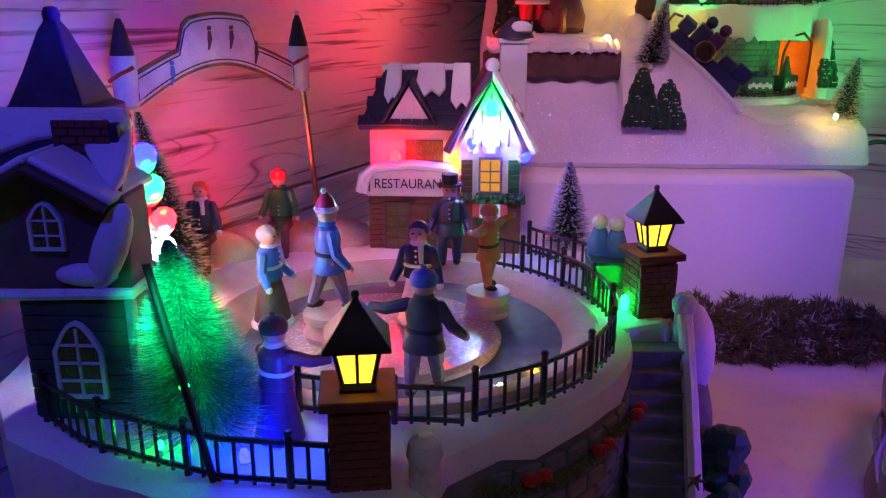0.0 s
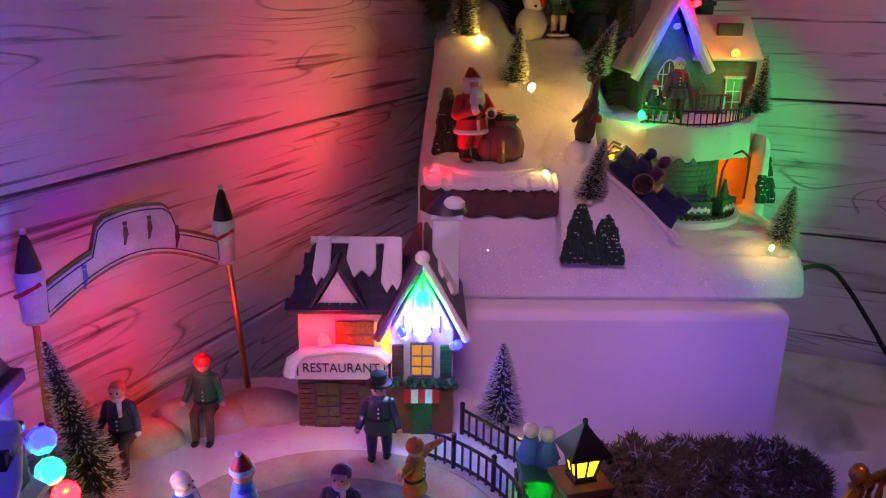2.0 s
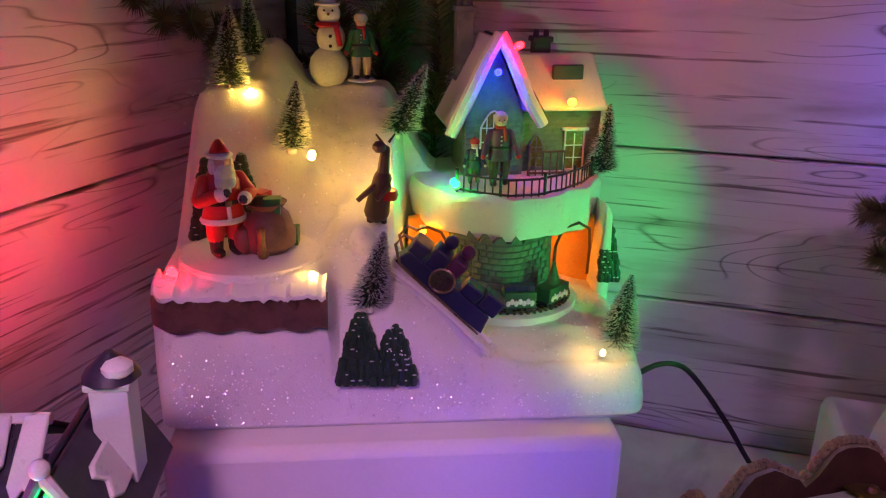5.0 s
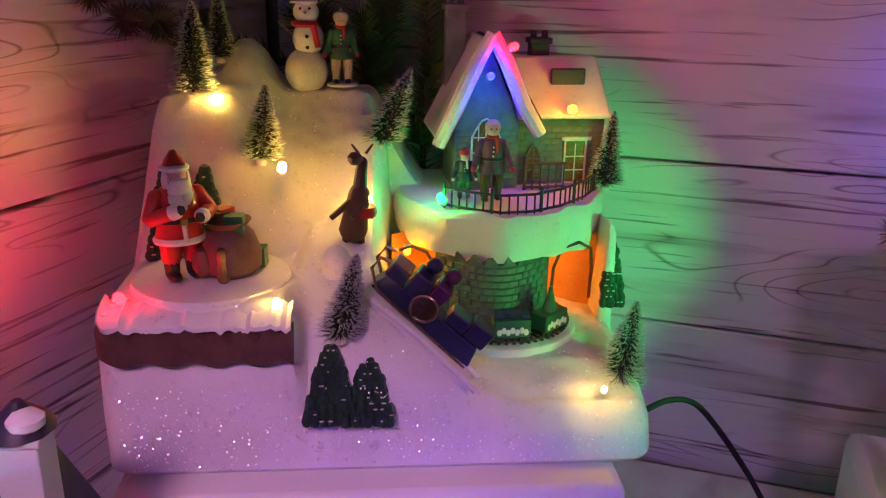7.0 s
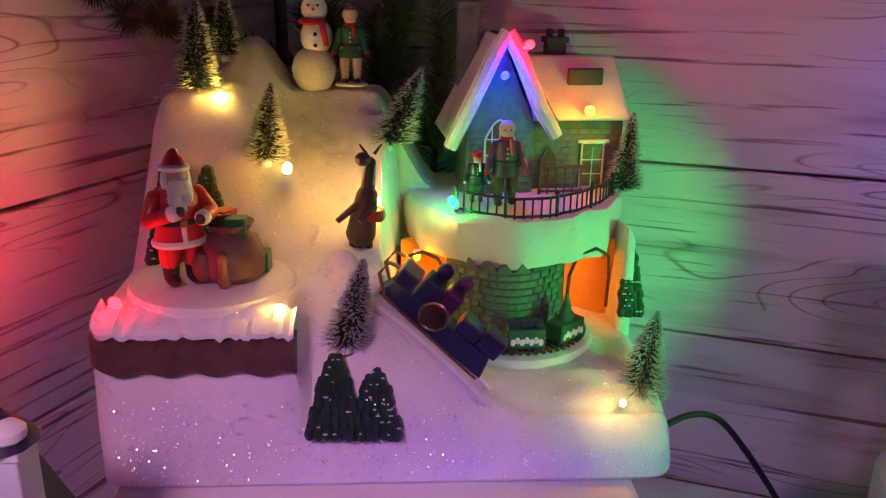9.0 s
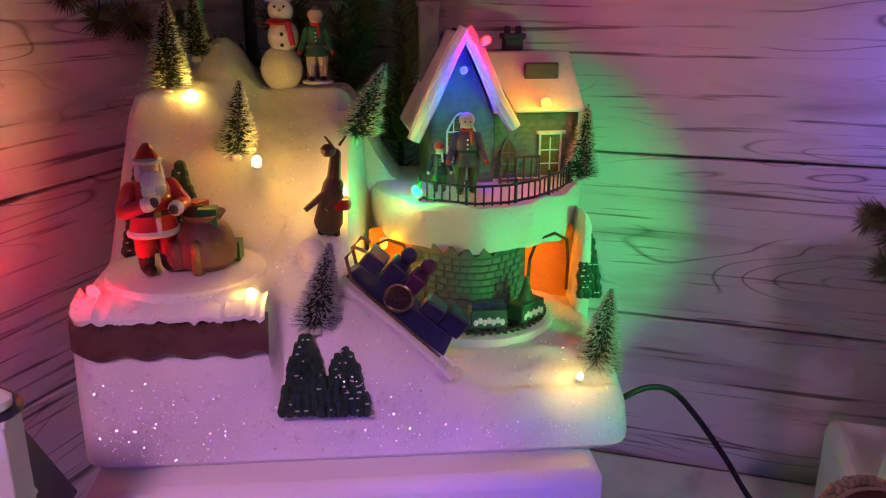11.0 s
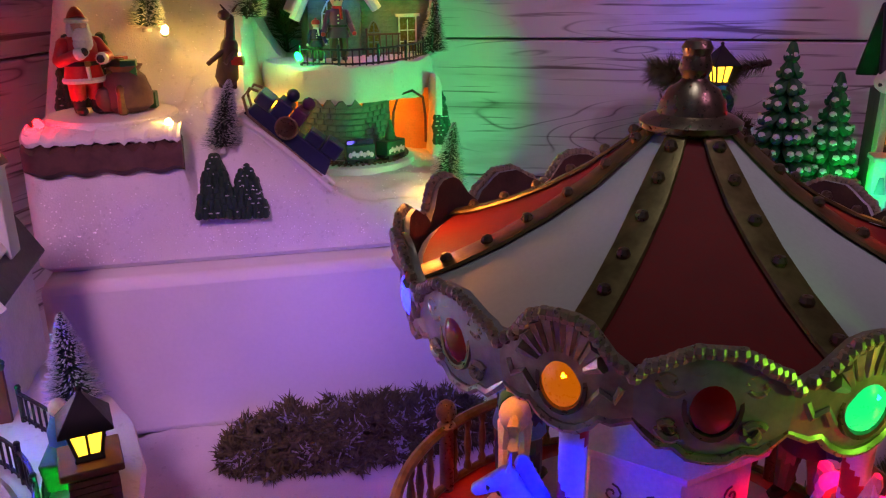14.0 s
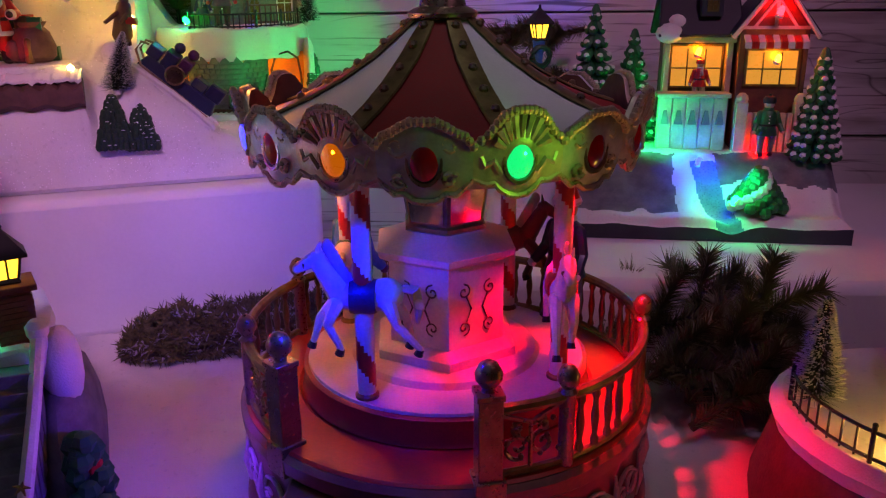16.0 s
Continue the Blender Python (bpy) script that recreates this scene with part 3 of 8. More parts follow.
def window_parts(root, name, at, w, h, pane, frame_mat, arch=False, bars=(1, 2), depth=0.0012, t=0.0012):
    """A small framed window standing in local x and z, facing -y at the pose."""
    def outline(x, z):
        if not arch:
            return [(-x, 0), (x, 0), (x, z), (-x, z)]
        pts = [(-x, 0), (x, 0), (x, z * 0.62)]
        pts += [(x * (1 - f) , z * (0.62 + 0.38 * math.sin(f * math.pi / 2))) for f in (0.2, 0.45, 0.7)]
        pts += [(0, z)]
        pts += [(-x * (1 - f), z * (0.62 + 0.38 * math.sin(f * math.pi / 2))) for f in (0.7, 0.45, 0.2)]
        return pts + [(-x, z * 0.62)]
    bm = B()
    outer, inner = outline(w / 2, h), [(x * (1 - 2 * t / w), t + z * (1 - 2 * t / h)) for x, z in outline(w / 2, h)]
    m = at @ UPRIGHT
    rings = []
    for line, d in ((outer, -0.0002), (outer, depth), (inner, depth), (inner, -0.0002)):
        rings.append([bm.verts.new(m @ Vector((x, z, d))) for x, z in line])
    rings.append(rings[0])
    quadify(bm, rings, 0, caps=(False, False))
    fr = part(name, bm, frame_mat, root)
    bm = B()
    slab(bm, inner, 0.0002, depth * 0.35, m)
    part("pane", bm, pane, fr)
    bm = B()
    for i in range(bars[0]):
        x = -w / 2 + w * (i + 1) / (bars[0] + 1)
        block(bm, (x, h * 0.47, depth * 0.6), (t * 0.6, h * 0.86, t * 0.5), m)
    for i in range(bars[1]):
        block(bm, (0, h * (i + 1) / (bars[1] + 1) * 0.92, depth * 0.6), (w - 2 * t, t * 0.6, t * 0.5), m)
    part("glazing_bar", bm, frame_mat, fr)
    return fr


def brick_wall(root, width, height, at, mat, bw=0.008, bh=0.0035, gap=0.0005, proud=0.0006, name="brick", skip=None, seed=3):
    """Single bricks, in running bond, proud of a wall face (local x and z, facing -y)."""
    rng = random.Random(seed)
    bm = B()
    block(bm, (0, 0, 0), (bw - gap, proud * 2, bh - gap), taper=1.0)
    full = finish(bm, name, mat, False)
    bm = B()
    block(bm, (0, 0, 0), (bw / 2 - gap, proud * 2, bh - gap))
    half = finish(bm, name, mat, False)
    rows = int(height / bh)
    for r in range(rows):
        z = (r + 0.5) * bh
        x = -width / 2 + (0 if r % 2 else bw / 2)
        cells = [] if r % 2 else [(-width / 2 + bw / 4, half)]
        while x + bw <= width / 2 + 1e-6:
            cells.append((x + bw / 2, full))
            x += bw
        if width / 2 - x > bw * 0.45:
            cells.append((x + bw / 4, half))
        for cx, me in cells:
            if skip and skip(cx, z):
                continue
            ob = new(name, me)
            ob.parent = root
            ob.matrix_basis = at @ Matrix.Translation((cx, rng.uniform(-0.0002, 0.0001), z))

# ---- the room: two boarded walls, a table under snow cloth ----
CORNER = Vector((0.122, 0.995, 0))
BACK = Matrix.Translation(CORNER) @ Matrix.Rotation(math.atan2(-0.371, 0.929), 4, "Z")
LEFT = Matrix.Translation(CORNER) @ Matrix.Rotation(math.atan2(0.897, 0.442), 4, "Z")
SEAM, PITCH = 0.244, 0.131


def room_wall(name, at, x0, x1, label):
    bm = B()
    block(bm, ((x0 + x1) / 2, 0.04, 0.5), (x1 - x0, 0.05, 2.5))
    return solid(name, bm, PLASTER, label, "wall", kind="structure", at=at)


wall_left = room_wall("wall_left", LEFT, -2.4, 0.065, "wall clad in whitewashed horizontal wooden boards")
wall_back = room_wall("wall_back", BACK, -0.01, 2.4, "wall clad in whitewashed boards with dark grain")


def boards(wall, x0, x1):
    bm = B()
    block(bm, (0, 0, 0), (x1 - x0, 0.012, PITCH - 0.0022))
    bmesh.ops.bevel(bm, geom=bm.edges[:], offset=0.0012, segments=1, affect="EDGES")
    me = finish(bm, "board", BOARD, False)
    for k in range(-3, 6):
        ob = new("board", me)
        ob.parent = wall
        ob.location = ((x0 + x1) / 2, 0.0085, SEAM + (k - 0.5) * PITCH)


boards(wall_left, -1.5, 0.0)
boards(wall_back, 0.006, 1.6)
bm = B()
block(bm, (0, -1.15, 0), (2.6, 2.6, 0.05))
solid("floor", bm, PLASTER, "plain dark floor of the room", "floor", kind="structure", at=Matrix.Translation((0.9, 0.45, -0.76)))
bm = B()
block(bm, (0, 0, 0), (4.6, 4.6, 0.05))
solid("ceiling", bm, PLASTER, "plain room ceiling", "ceiling", kind="structure", at=Matrix.Translation((0.5, 0, 1.78)))
bm = B()
block(bm, (0.8, -2.4, 0.5), (4.4, 0.05, 2.5))
solid("wall_front", bm, PLASTER, "plain wall behind the viewer", "wall", kind="structure", at=BACK)
bm = B()
block(bm, (2.4, -1.1, 0.5), (0.05, 3.2, 2.5))
solid("wall_right", bm, PLASTER, "plain side wall of the room", "wall", kind="structure", at=BACK)
bm = B()
block(bm, (0.72, -0.66, -0.024), (1.44, 1.3, 0.03))
for x in (0.05, 1.39):
    for y in (-0.06, -1.26):
        block(bm, (x, y, -0.39), (0.05, 0.05, 0.70))
solid("table", bm, BOARD, "whitewashed wooden table under a white snow cloth", "table", at=BACK, bevel=0.002)

# snow cloth
bm = B()
nx, ny = 250, 210
rows = []
for j in range(ny + 1):
    row = []
    for i in range(nx + 1):
        p = Vector((mixf(-0.34, 0.95, i / nx), mixf(-0.42, 0.645, j / ny) + 0.02 * noise.noise(Vector((9.0 * i / nx, 0, 0))) * j / ny, 0))
        d = noise.noise(p * 22) * 0.0035 + noise.noise(p * 70) * 0.0016 + abs(noise.noise(p * 90)) * 0.0052
        row.append(bm.verts.new((p.x, p.y, d - 0.0015)))
    rows.append(row)
quadify(bm, rows, 0, close=False, caps=(False, False))
solid("snow_cloth", bm, COTTON, "white fleecy snow cloth spread over the table", "snow cloth", kind="structure")

# polystyrene boxes under the models
bm = B()
block(bm, (0.2065, 0.765, 0.0572), (0.275, 0.228, 0.1188))
solid("polystyrene_box", bm, FOAM, "smooth white polystyrene box carrying the snowy mountain", "box", bevel=0.007)
A2 = Vector((0.541, 0.772, 0))
BOX2 = Matrix.Translation(A2) @ Matrix.Rotation(math.atan2(-0.371, 0.929), 4, "Z")
bm = B()
block(bm, (0.215, -0.155, 0.0365), (0.43, 0.31, 0.077))
solid("polystyrene_box", bm, FOAM, "white polystyrene box under the lit cottages", "box", at=BOX2, bevel=0.008)

# black cable against the boards
bm = B()
way = [Vector(p) for p in ((0.345, 0.700, 0.126), (0.362, 0.706, 0.128), (0.385, 0.716, 0.132), (0.405, 0.722, 0.126), (0.422, 0.720, 0.108), (0.442, 0.716, 0.080), (0.462, 0.705, 0.050), (0.490, 0.70, 0.040), (0.530, 0.71, 0.050), (0.550, 0.72, 0.052))]
bend = []
for i in range(1, len(way) - 2):
    for k in range(6):
        u = k / 6
        p0, p1, p2, p3 = way[i - 1:i + 3]
        bend.append(0.5 * (2 * p1 + (p2 - p0) * u + (2 * p0 - 5 * p1 + 4 * p2 - p3) * u * u + (3 * p1 - p0 - 3 * p2 + p3) * u ** 3))
tube(bm, bend, 0.0019, 8)
solid("power_cable", bm, BLACK, "thin black power cable hanging behind the mountain", "cable")

# ---- the snowy mountain with train, slope and cottage ----
mountain = thing("mountain_village", Matrix.Translation((0, 0, 0)), "snow-covered glittering mountain village with lit cottage, slope and train tunnel", "christmas village")
FX0, FX1, FY0, FY1, FZ = 0.064, 0.364, 0.676, 0.888, 0.1172


def lerp_at(x, xs, ys):
    return float(np.interp(x, xs, ys))


def hill(x, y):
    zl = mixf(0.212, 0.304, ss(0.752, 0.800, y)) + 0.040 * math.exp(-(((x - 0.136) / 0.030) ** 2 + ((y - 0.866) / 0.034) ** 2))
    zs = lerp_at(y, (0.668, 0.70, 0.76, 0.845), (0.150, 0.195, 0.238, 0.298))
    if y < 0.757:
        xb, w = 0.166, 0.007
    else:
        xb, w = mixf(0.166, 0.135, ss(0.757, 0.80, y)), 0.02
    z = mixf(zl, zs, ss(xb - w, xb + w, x))
    zr = lerp_at(y, (0.668, 0.682, 0.70, 0.72), (0.128, 0.138, 0.152, 0.160))
    if y > 0.836:
        zr = 0.2355
    xs = lerp_at(y, (0.67, 0.70, 0.735, 0.80, 0.86), (0.245, 0.228, 0.212, 0.214, 0.225))
    wr = 0.03 if y < 0.70 else (0.006 if y < 0.83 else 0.022)
    z = mixf(z, zr, ss(xs - wr, xs + wr, x))
    zslide = lerp_at(x, (0.186, 0.204, 0.262, 0.285), (0.196, 0.209, 0.159, 0.148)) - 1.3 * max(0.0, 0.690 - y) - 5.0 * max(0.0, y - 0.704)
    if x > 0.186:
        z = max(z, zslide)
    z = max(z, mixf(0, 0.226, ss(0.354, 0.358, x) * ss(0.768, 0.780, y)))
    n = noise.noise(Vector((x, y, z)) * 45) * 0.0028 + noise.noise(Vector((x, y, z)) * 120) * 0.0011
    edge = min(x - FX0, FX1 - x, y - FY0, FY1 - y)
    e = 0.009
    drop = e - math.sqrt(max(0.0, e * e - max(0.0, e - edge) ** 2))
    return z + n - drop


def flank(x, y, z):
    """Leans the sides in with height."""
    k = max(0.0, z - 0.205)
    x2 = x + 0.14 * k * max(0.0, 1 - (x - FX0) / 0.05)
    return x2, y


bm = B()
nx, ny = 130, 100
rows = []
for j in range(ny + 1):
    row = []
    for i in range(nx + 1):
        x, y = FX0 + (FX1 - FX0) * i / nx, FY0 + (FY1 - FY0) * j / ny
        z = hill(x, y)
        # round the plan's corners
        dx, dy = min(x - FX0, FX1 - x), y - FY0
        if dx < 0.014 and dy < 0.014:
            d = math.hypot(0.014 - dx, 0.014 - dy)
            if d > 0.014:
                s = 0.014 / d
                cx, cy = (FX0 + 0.014 if x < 0.2 else FX1 - 0.014), FY0 + 0.014
                x, y = cx + (x - cx) * s, cy + (y - cy) * s
        x, y = flank(x, y, z)
        row.append(bm.verts.new((x, y, z)))
    rows.append(row)
quadify(bm, rows, 0, close=False, caps=(False, False))
rim = rows[0] + [r[-1] for r in rows[1:]] + rows[-1][-2::-1] + [r[0] for r in rows[-2:0:-1]]
mid = [bm.verts.new((v.co.x + (0.2065 - v.co.x) * -0.004, v.co.y - (0.003 if v.co.y < 0.70 else 0), mixf(v.co.z, FZ, 0.6))) for v in rim]
low = [bm.verts.new((v.co.x, v.co.y - (0.004 if v.co.y < 0.70 else 0), FZ + 0.004)) for v in rim]
foot = [bm.verts.new((v.co.x + (0.2065 - v.co.x) * 0.02, v.co.y + (0.000 if v.co.y < 0.70 else 0), FZ)) for v in rim]
quadify(bm, [rim, mid, low, foot], 0, caps=(False, True))
part("snow_hill", bm, SNOW, mountain, "white glittered snow slopes")

# upper terrace that roofs the tunnel
bm = B()
ring = [(0.222, 0.812), (0.235, 0.782), (0.252, 0.765), (0.285, 0.752), (0.320, 0.762), (0.348, 0.785), (0.363, 0.815), (0.372, 0.862), (0.362, 0.886), (0.222, 0.886)]
fine = []
for a, b in zip(ring, ring[1:] + ring[:1]):
    for k in range(5):
        fine.append((mixf(a[0], b[0], k / 5), mixf(a[1], b[1], k / 5)))
cx, cy = 0.297, 0.83
levels = [(0.94, 0.208), (0.985, 0.2085), (1.0, 0.214), (1.0, 0.226), (0.985, 0.2335), (0.95, 0.2365), (0.5, 0.2372)]
rings = []
for s, z in levels:
    rings.append([bm.verts.new((cx + (x - cx) * s, cy + (y - cy) * s, z + noise.noise(Vector((x, y, z)) * 60) * 0.0026)) for x, y in [(u + noise.noise(Vector((u * 55, v * 55, z * 40))) * 0.0045, v + noise.noise(Vector((u * 55, v * 55, 9 + z * 40))) * 0.0045) for u, v in fine]])
quadify(bm, rings, 0)
part("snow_terrace", bm, SNOW, mountain, "rounded snow ledge")

# tunnel: ochre back wall, disc with track, arched right mouth
bm = B()
arc = [(0.219 + 0.138 * k / 20, 0.800 + 0.032 * math.sin(math.pi * k / 20)) for k in range(21)]
fr = [[bm.verts.new((x, y, z)) for x, y in arc] for z in (0.158, 0.185, 0.212)]
bk = [[bm.verts.new((x, y + 0.002, z)) for x, y in arc] for z in (0.212, 0.158)]
quadify(bm, fr + bk + [fr[0]], 0, close=False, caps=(False, False))
part("tunnel_wall", bm, ORANGEWALL, mountain, "ochre tunnel wall lit from inside")
bm = B()
lathe(bm, [(0.048, 0.150), (0.0495, 0.158), (0.0495, 0.1645), (0.048, 0.1655), (0.001, 0.1657)], 48, Matrix.Translation((0.288, 0.772, 0)))
part("track_bed", bm, SNOW, mountain)
TR = [(0.288 + 0.040 * math.cos(radians(a)), 0.772 + 0.040 * math.sin(radians(a))) for a in range(205, 385, 6)]
for dr, nm in ((-0.0035, "rail"), (0.0035, "rail")):
    bm = B()
    tube(bm, [(0.288 + (0.040 + dr) * math.cos(radians(a)), 0.772 + (0.040 + dr) * math.sin(radians(a)), 0.1672) for a in range(200, 390, 6)], 0.0006, 5)
    part(nm, bm, WOODDARK, mountain)
bm = B()
block(bm, (0, 0, 0), (0.0018, 0.011, 0.001))
sleeper = finish(bm, "sleeper", WOODDARK, False)
for a in range(202, 388, 6):
    ob = new("sleeper", sleeper)
    ob.parent = mountain
    ob.matrix_basis = Matrix.Translation((0.288 + 0.040 * math.cos(radians(a)), 0.772 + 0.040 * math.sin(radians(a)), 0.1664)) @ Matrix.Rotation(radians(a + 90), 4, "Z")

# green stone wall between the two tunnel mouths
stone_wall = B()
prof = []
for k in range(25):
    u = k / 24
    prof.append((0.247 + 0.073 * u, 0.776 - 0.026 * math.sin(math.pi * u)))
lowr = [stone_wall.verts.new((x, y, 0.1655)) for x, y in prof]
rag = random.Random(5)
upr = [stone_wall.verts.new((x, y + 0.001, 0.2095 + 0.003 * math.sin(k * 1.9) + rag.uniform(-0.001, 0.001))) for k, (x, y) in enumerate(prof)]
bkr = [stone_wall.verts.new((v.co.x, v.co.y + 0.006, v.co.z)) for v in upr]
bkl = [stone_wall.verts.new((v.co.x, v.co.y + 0.006, v.co.z)) for v in lowr]
quadify(stone_wall, [lowr, upr, bkr, bkl], 0, close=False, caps=(False, False))
gw = part("stone_wall", stone_wall, GREENSTONE, mountain, "grey-green stone retaining wall")
bm = B()
block(bm, (0, 0, 0), (0.0072, 0.0014, 0.0040))
bmesh.ops.bevel(bm, geom=bm.edges[:], offset=0.0005, segments=1, affect="EDGES")
stone_a = finish(bm, "stone", GREENSTONE, False)
bm = B()
block(bm, (0, 0, 0), (0.0048, 0.0014, 0.0040))
bmesh.ops.bevel(bm, geom=bm.edges[:], offset=0.0005, segments=1, affect="EDGES")
stone_b = finish(bm, "stone", GREENSTONE, False)
for r in range(9):
    u = 0.02 + 0.03 * (r % 2)
    while u < 0.96:
        wide = rag.random() < 0.6
        du = (0.0078 if wide else 0.0054) / 0.088
        um = u + du / 2
        if um > 0.97:
            break
        x, y = 0.247 + 0.073 * um, 0.776 - 0.026 * math.sin(math.pi * um)
        ob = new("stone", stone_a if wide else stone_b)
        ob.parent = gw
        ob.matrix_basis = Matrix.Translation((x, y - 0.0004, 0.1682 + r * 0.0045)) @ Matrix.Rotation(math.atan2(-0.026 * math.pi * math.cos(math.pi * um), 0.073), 4, "Z")
        u += du

# arched rims of the tunnel mouths
for pts in ([(0.3215, 0.7745, 0.167), (0.3222, 0.772, 0.198), (0.327, 0.772, 0.2115), (0.339, 0.776, 0.214), (0.349, 0.784, 0.207), (0.3525, 0.792, 0.190), (0.3535, 0.797, 0.167)],
            [(0.2455, 0.776, 0.185), (0.2455, 0.775, 0.200), (0.241, 0.775, 0.2085), (0.232, 0.778, 0.2115), (0.224, 0.784, 0.207)]):
    bm = B()
    tube(bm, pts, 0.0011, 6)
    part("tunnel_rim", bm, BROWN, mountain, "brown rock rim of a tunnel mouth")

# brown ledge under the turntable
bm = B()
cols = []
for k in range(41):
    x = 0.0655 + 0.101 * k / 40
    y = 0.6745 + (0.012 * (1 - (x - 0.0655) / 0.012) ** 2 if x < 0.0775 else 0)
    zt, zb = 0.2035 + 0.0018 * math.sin(k * 1.3) + rag.uniform(-0.001, 0.001), 0.183 + 0.0012 * math.sin(k * 0.7)
    cols.append([bm.verts.new(p) for p in ((x, y - 0.001, zb), (x, y - 0.0065 - rag.uniform(0, 0.001), zb + 0.004), (x, y - 0.0060 - rag.uniform(0, 0.0015), zt - 0.003), (x, y - 0.001, zt + 0.001), (x, y + 0.006, zt - 0.002))])
quadify(bm, cols, 0, close=False, caps=(True, True))
part("rock_ledge", bm, BROWN, mountain, "reddish brown rock ledge")
bm = B()
cols = []
for k in range(41):
    x = 0.066 + 0.100 * k / 40
    y = 0.6765 + (0.012 * (1 - (x - 0.066) / 0.012) ** 2 if x < 0.078 else 0)
    zt = 0.2035 + 0.003 * noise.noise(Vector((k * 0.6, 0, 0)))
    cols.append([bm.verts.new(p) for p in ((x, y - 0.0072, zt + 0.001 - 0.003 * abs(noise.noise(Vector((k * 0.4, 3, 0))))), (x, y - 0.0072, zt + 0.003), (x, y - 0.003, zt + 0.0065), (x, y + 0.012, zt + 0.0095), (x, y + 0.012, zt - 0.002))])
quadify(bm, cols, 0, close=True, caps=(True, True))
part("snow_cap", bm, SNOW, mountain, "snow lip on the ledge")
bm = B()
lathe(bm, [(0.0425, 0.205), (0.0435, 0.2105), (0.0435, 0.2140), (0.042, 0.2155), (0.001, 0.2158)], 48, Matrix.Translation((0.118, 0.722, 0)))
turntable = part("turntable", bm, SNOW, mountain, "round white turntable")

# slide with its rails
bm = B()
a, b = Vector((0.204, 0.699, 0.2135)), Vector((0.260, 0.689, 0.1635))
d = (b - a).normalized()
side = Vector((0.25, 1, 0.15)).normalized()
for off, r in ((-0.0045, 0.0022), (0.0085, 0.0016)):
    tube(bm, [a + side * off + d * s + Vector((0, 0, 0.003 * math.sin(math.pi * s / 0.0809))) for s in (0, 0.02, 0.04, 0.06, 0.0809)], r, 8)
q = [bm.verts.new(v) for v in (a - side * 0.005 - d * 0.002, a + side * 0.009, b + side * 0.009, b - side * 0.005)]
q2 = [bm.verts.new(v.co - Vector((0, 0, 0.006))) for v in q]
quadify(bm, [q, q2], 0)
part("toboggan_run", bm, SNOW, mountain, "snowy chute running down the slope")

# dark relief trees on the front
def relief_tree(root, c, w, h, seed):
    rng = random.Random(seed)
    bm = B()
    n = 11
    for k in range(n):
        f = k / (n - 1)
        z, hw = c[2] + h * f, w * 0.5 * (1.02 - f) ** 0.62
        m = max(2, int(hw / 0.0032))
        for i in range(-m, m + 1):
            x = c[0] + hw * i / m + rng.uniform(-0.0008, 0.0008)
            ball(bm, (x, c[1] + 0.010 * f + rng.uniform(-0.001, 0.001), z), (0.0030, 0.0034, 0.0040), 0, 7)
            if rng.random() < 0.28:
                ball(bm, (x + rng.uniform(-0.001, 0.001), c[1] + 0.010 * f - 0.0030, z + 0.0015), (rng.uniform(0.0008, 0.0016), 0.0006, 0.0005), 1, 6)
    return part("relief_tree", bm, [NEEDLE, FROST], root, "dark moulded fir with dabs of snow")


relief_tree(mountain, (0.185, 0.667, 0.153), 0.024, 0.036, 1)
relief_tree(mountain, (0.205, 0.669, 0.151), 0.022, 0.030, 2)
relief_tree(mountain, (0.087, 0.752, 0.216), 0.020, 0.046, 3)
relief_tree(mountain, (0.107, 0.764, 0.216), 0.020, 0.046, 4)
relief_tree(mountain, (0.3635, 0.775, 0.172), 0.012, 0.036, 5)

# cottage on the terrace
cot = Matrix.Translation((0.283, 0.822, 0.236)) @ Matrix.Rotation(radians(4), 4, "Z")
cottage = thing("stone_cottage", cot, "green-grey stone cottage with snowy gables and coloured lights", "miniature house")
bm = B()
slab(bm, [(-0.022, 0), (0.022, 0), (0.022, 0.045), (0.002, 0.092), (-0.002, 0.092), (-0.022, 0.045)], -0.05, 0.0, UPRIGHT)
part("gable_wall", bm, GREENSTONE, cottage, "stone gable wall", bevel=0.0005)
bm = B()
block(bm, (0.052, 0.032, 0.0235), (0.064, 0.045, 0.047))
part("side_wall", bm, GREENSTONE, cottage, "stone side wing", bevel=0.0005)
brick_wall(cottage, 0.043, 0.044, Matrix.Translation((0, -0.0003, 0.0)), GREENSTONE, 0.0075, 0.0042, name="stone", skip=lambda x, z: abs(x) < 0.012 and z < 0.036)
brick_wall(cottage, 0.058, 0.044, Matrix.Translation((0.053, 0.0093, 0.0)), GREENSTONE, 0.0075, 0.0042, name="stone", skip=lambda x, z: abs(x - 0.010) < 0.010 and z < 0.034 or abs(x + 0.018) < 0.007 and z < 0.032)


def roof_side(root, pts, thick, mats, label, name="roof"):
    bm = B()
    q = [bm.verts.new(p) for p in pts]
    nrm = (q[1].co - q[0].co).cross(q[2].co - q[0].co).normalized()
    if nrm.z < 0:
        nrm = -nrm
    q2 = [bm.verts.new(v.co + nrm * thick) for v in q]
    quadify(bm, [q, q2], 0)
    return part(name, bm, mats, root, label, bevel=thick * 0.4)


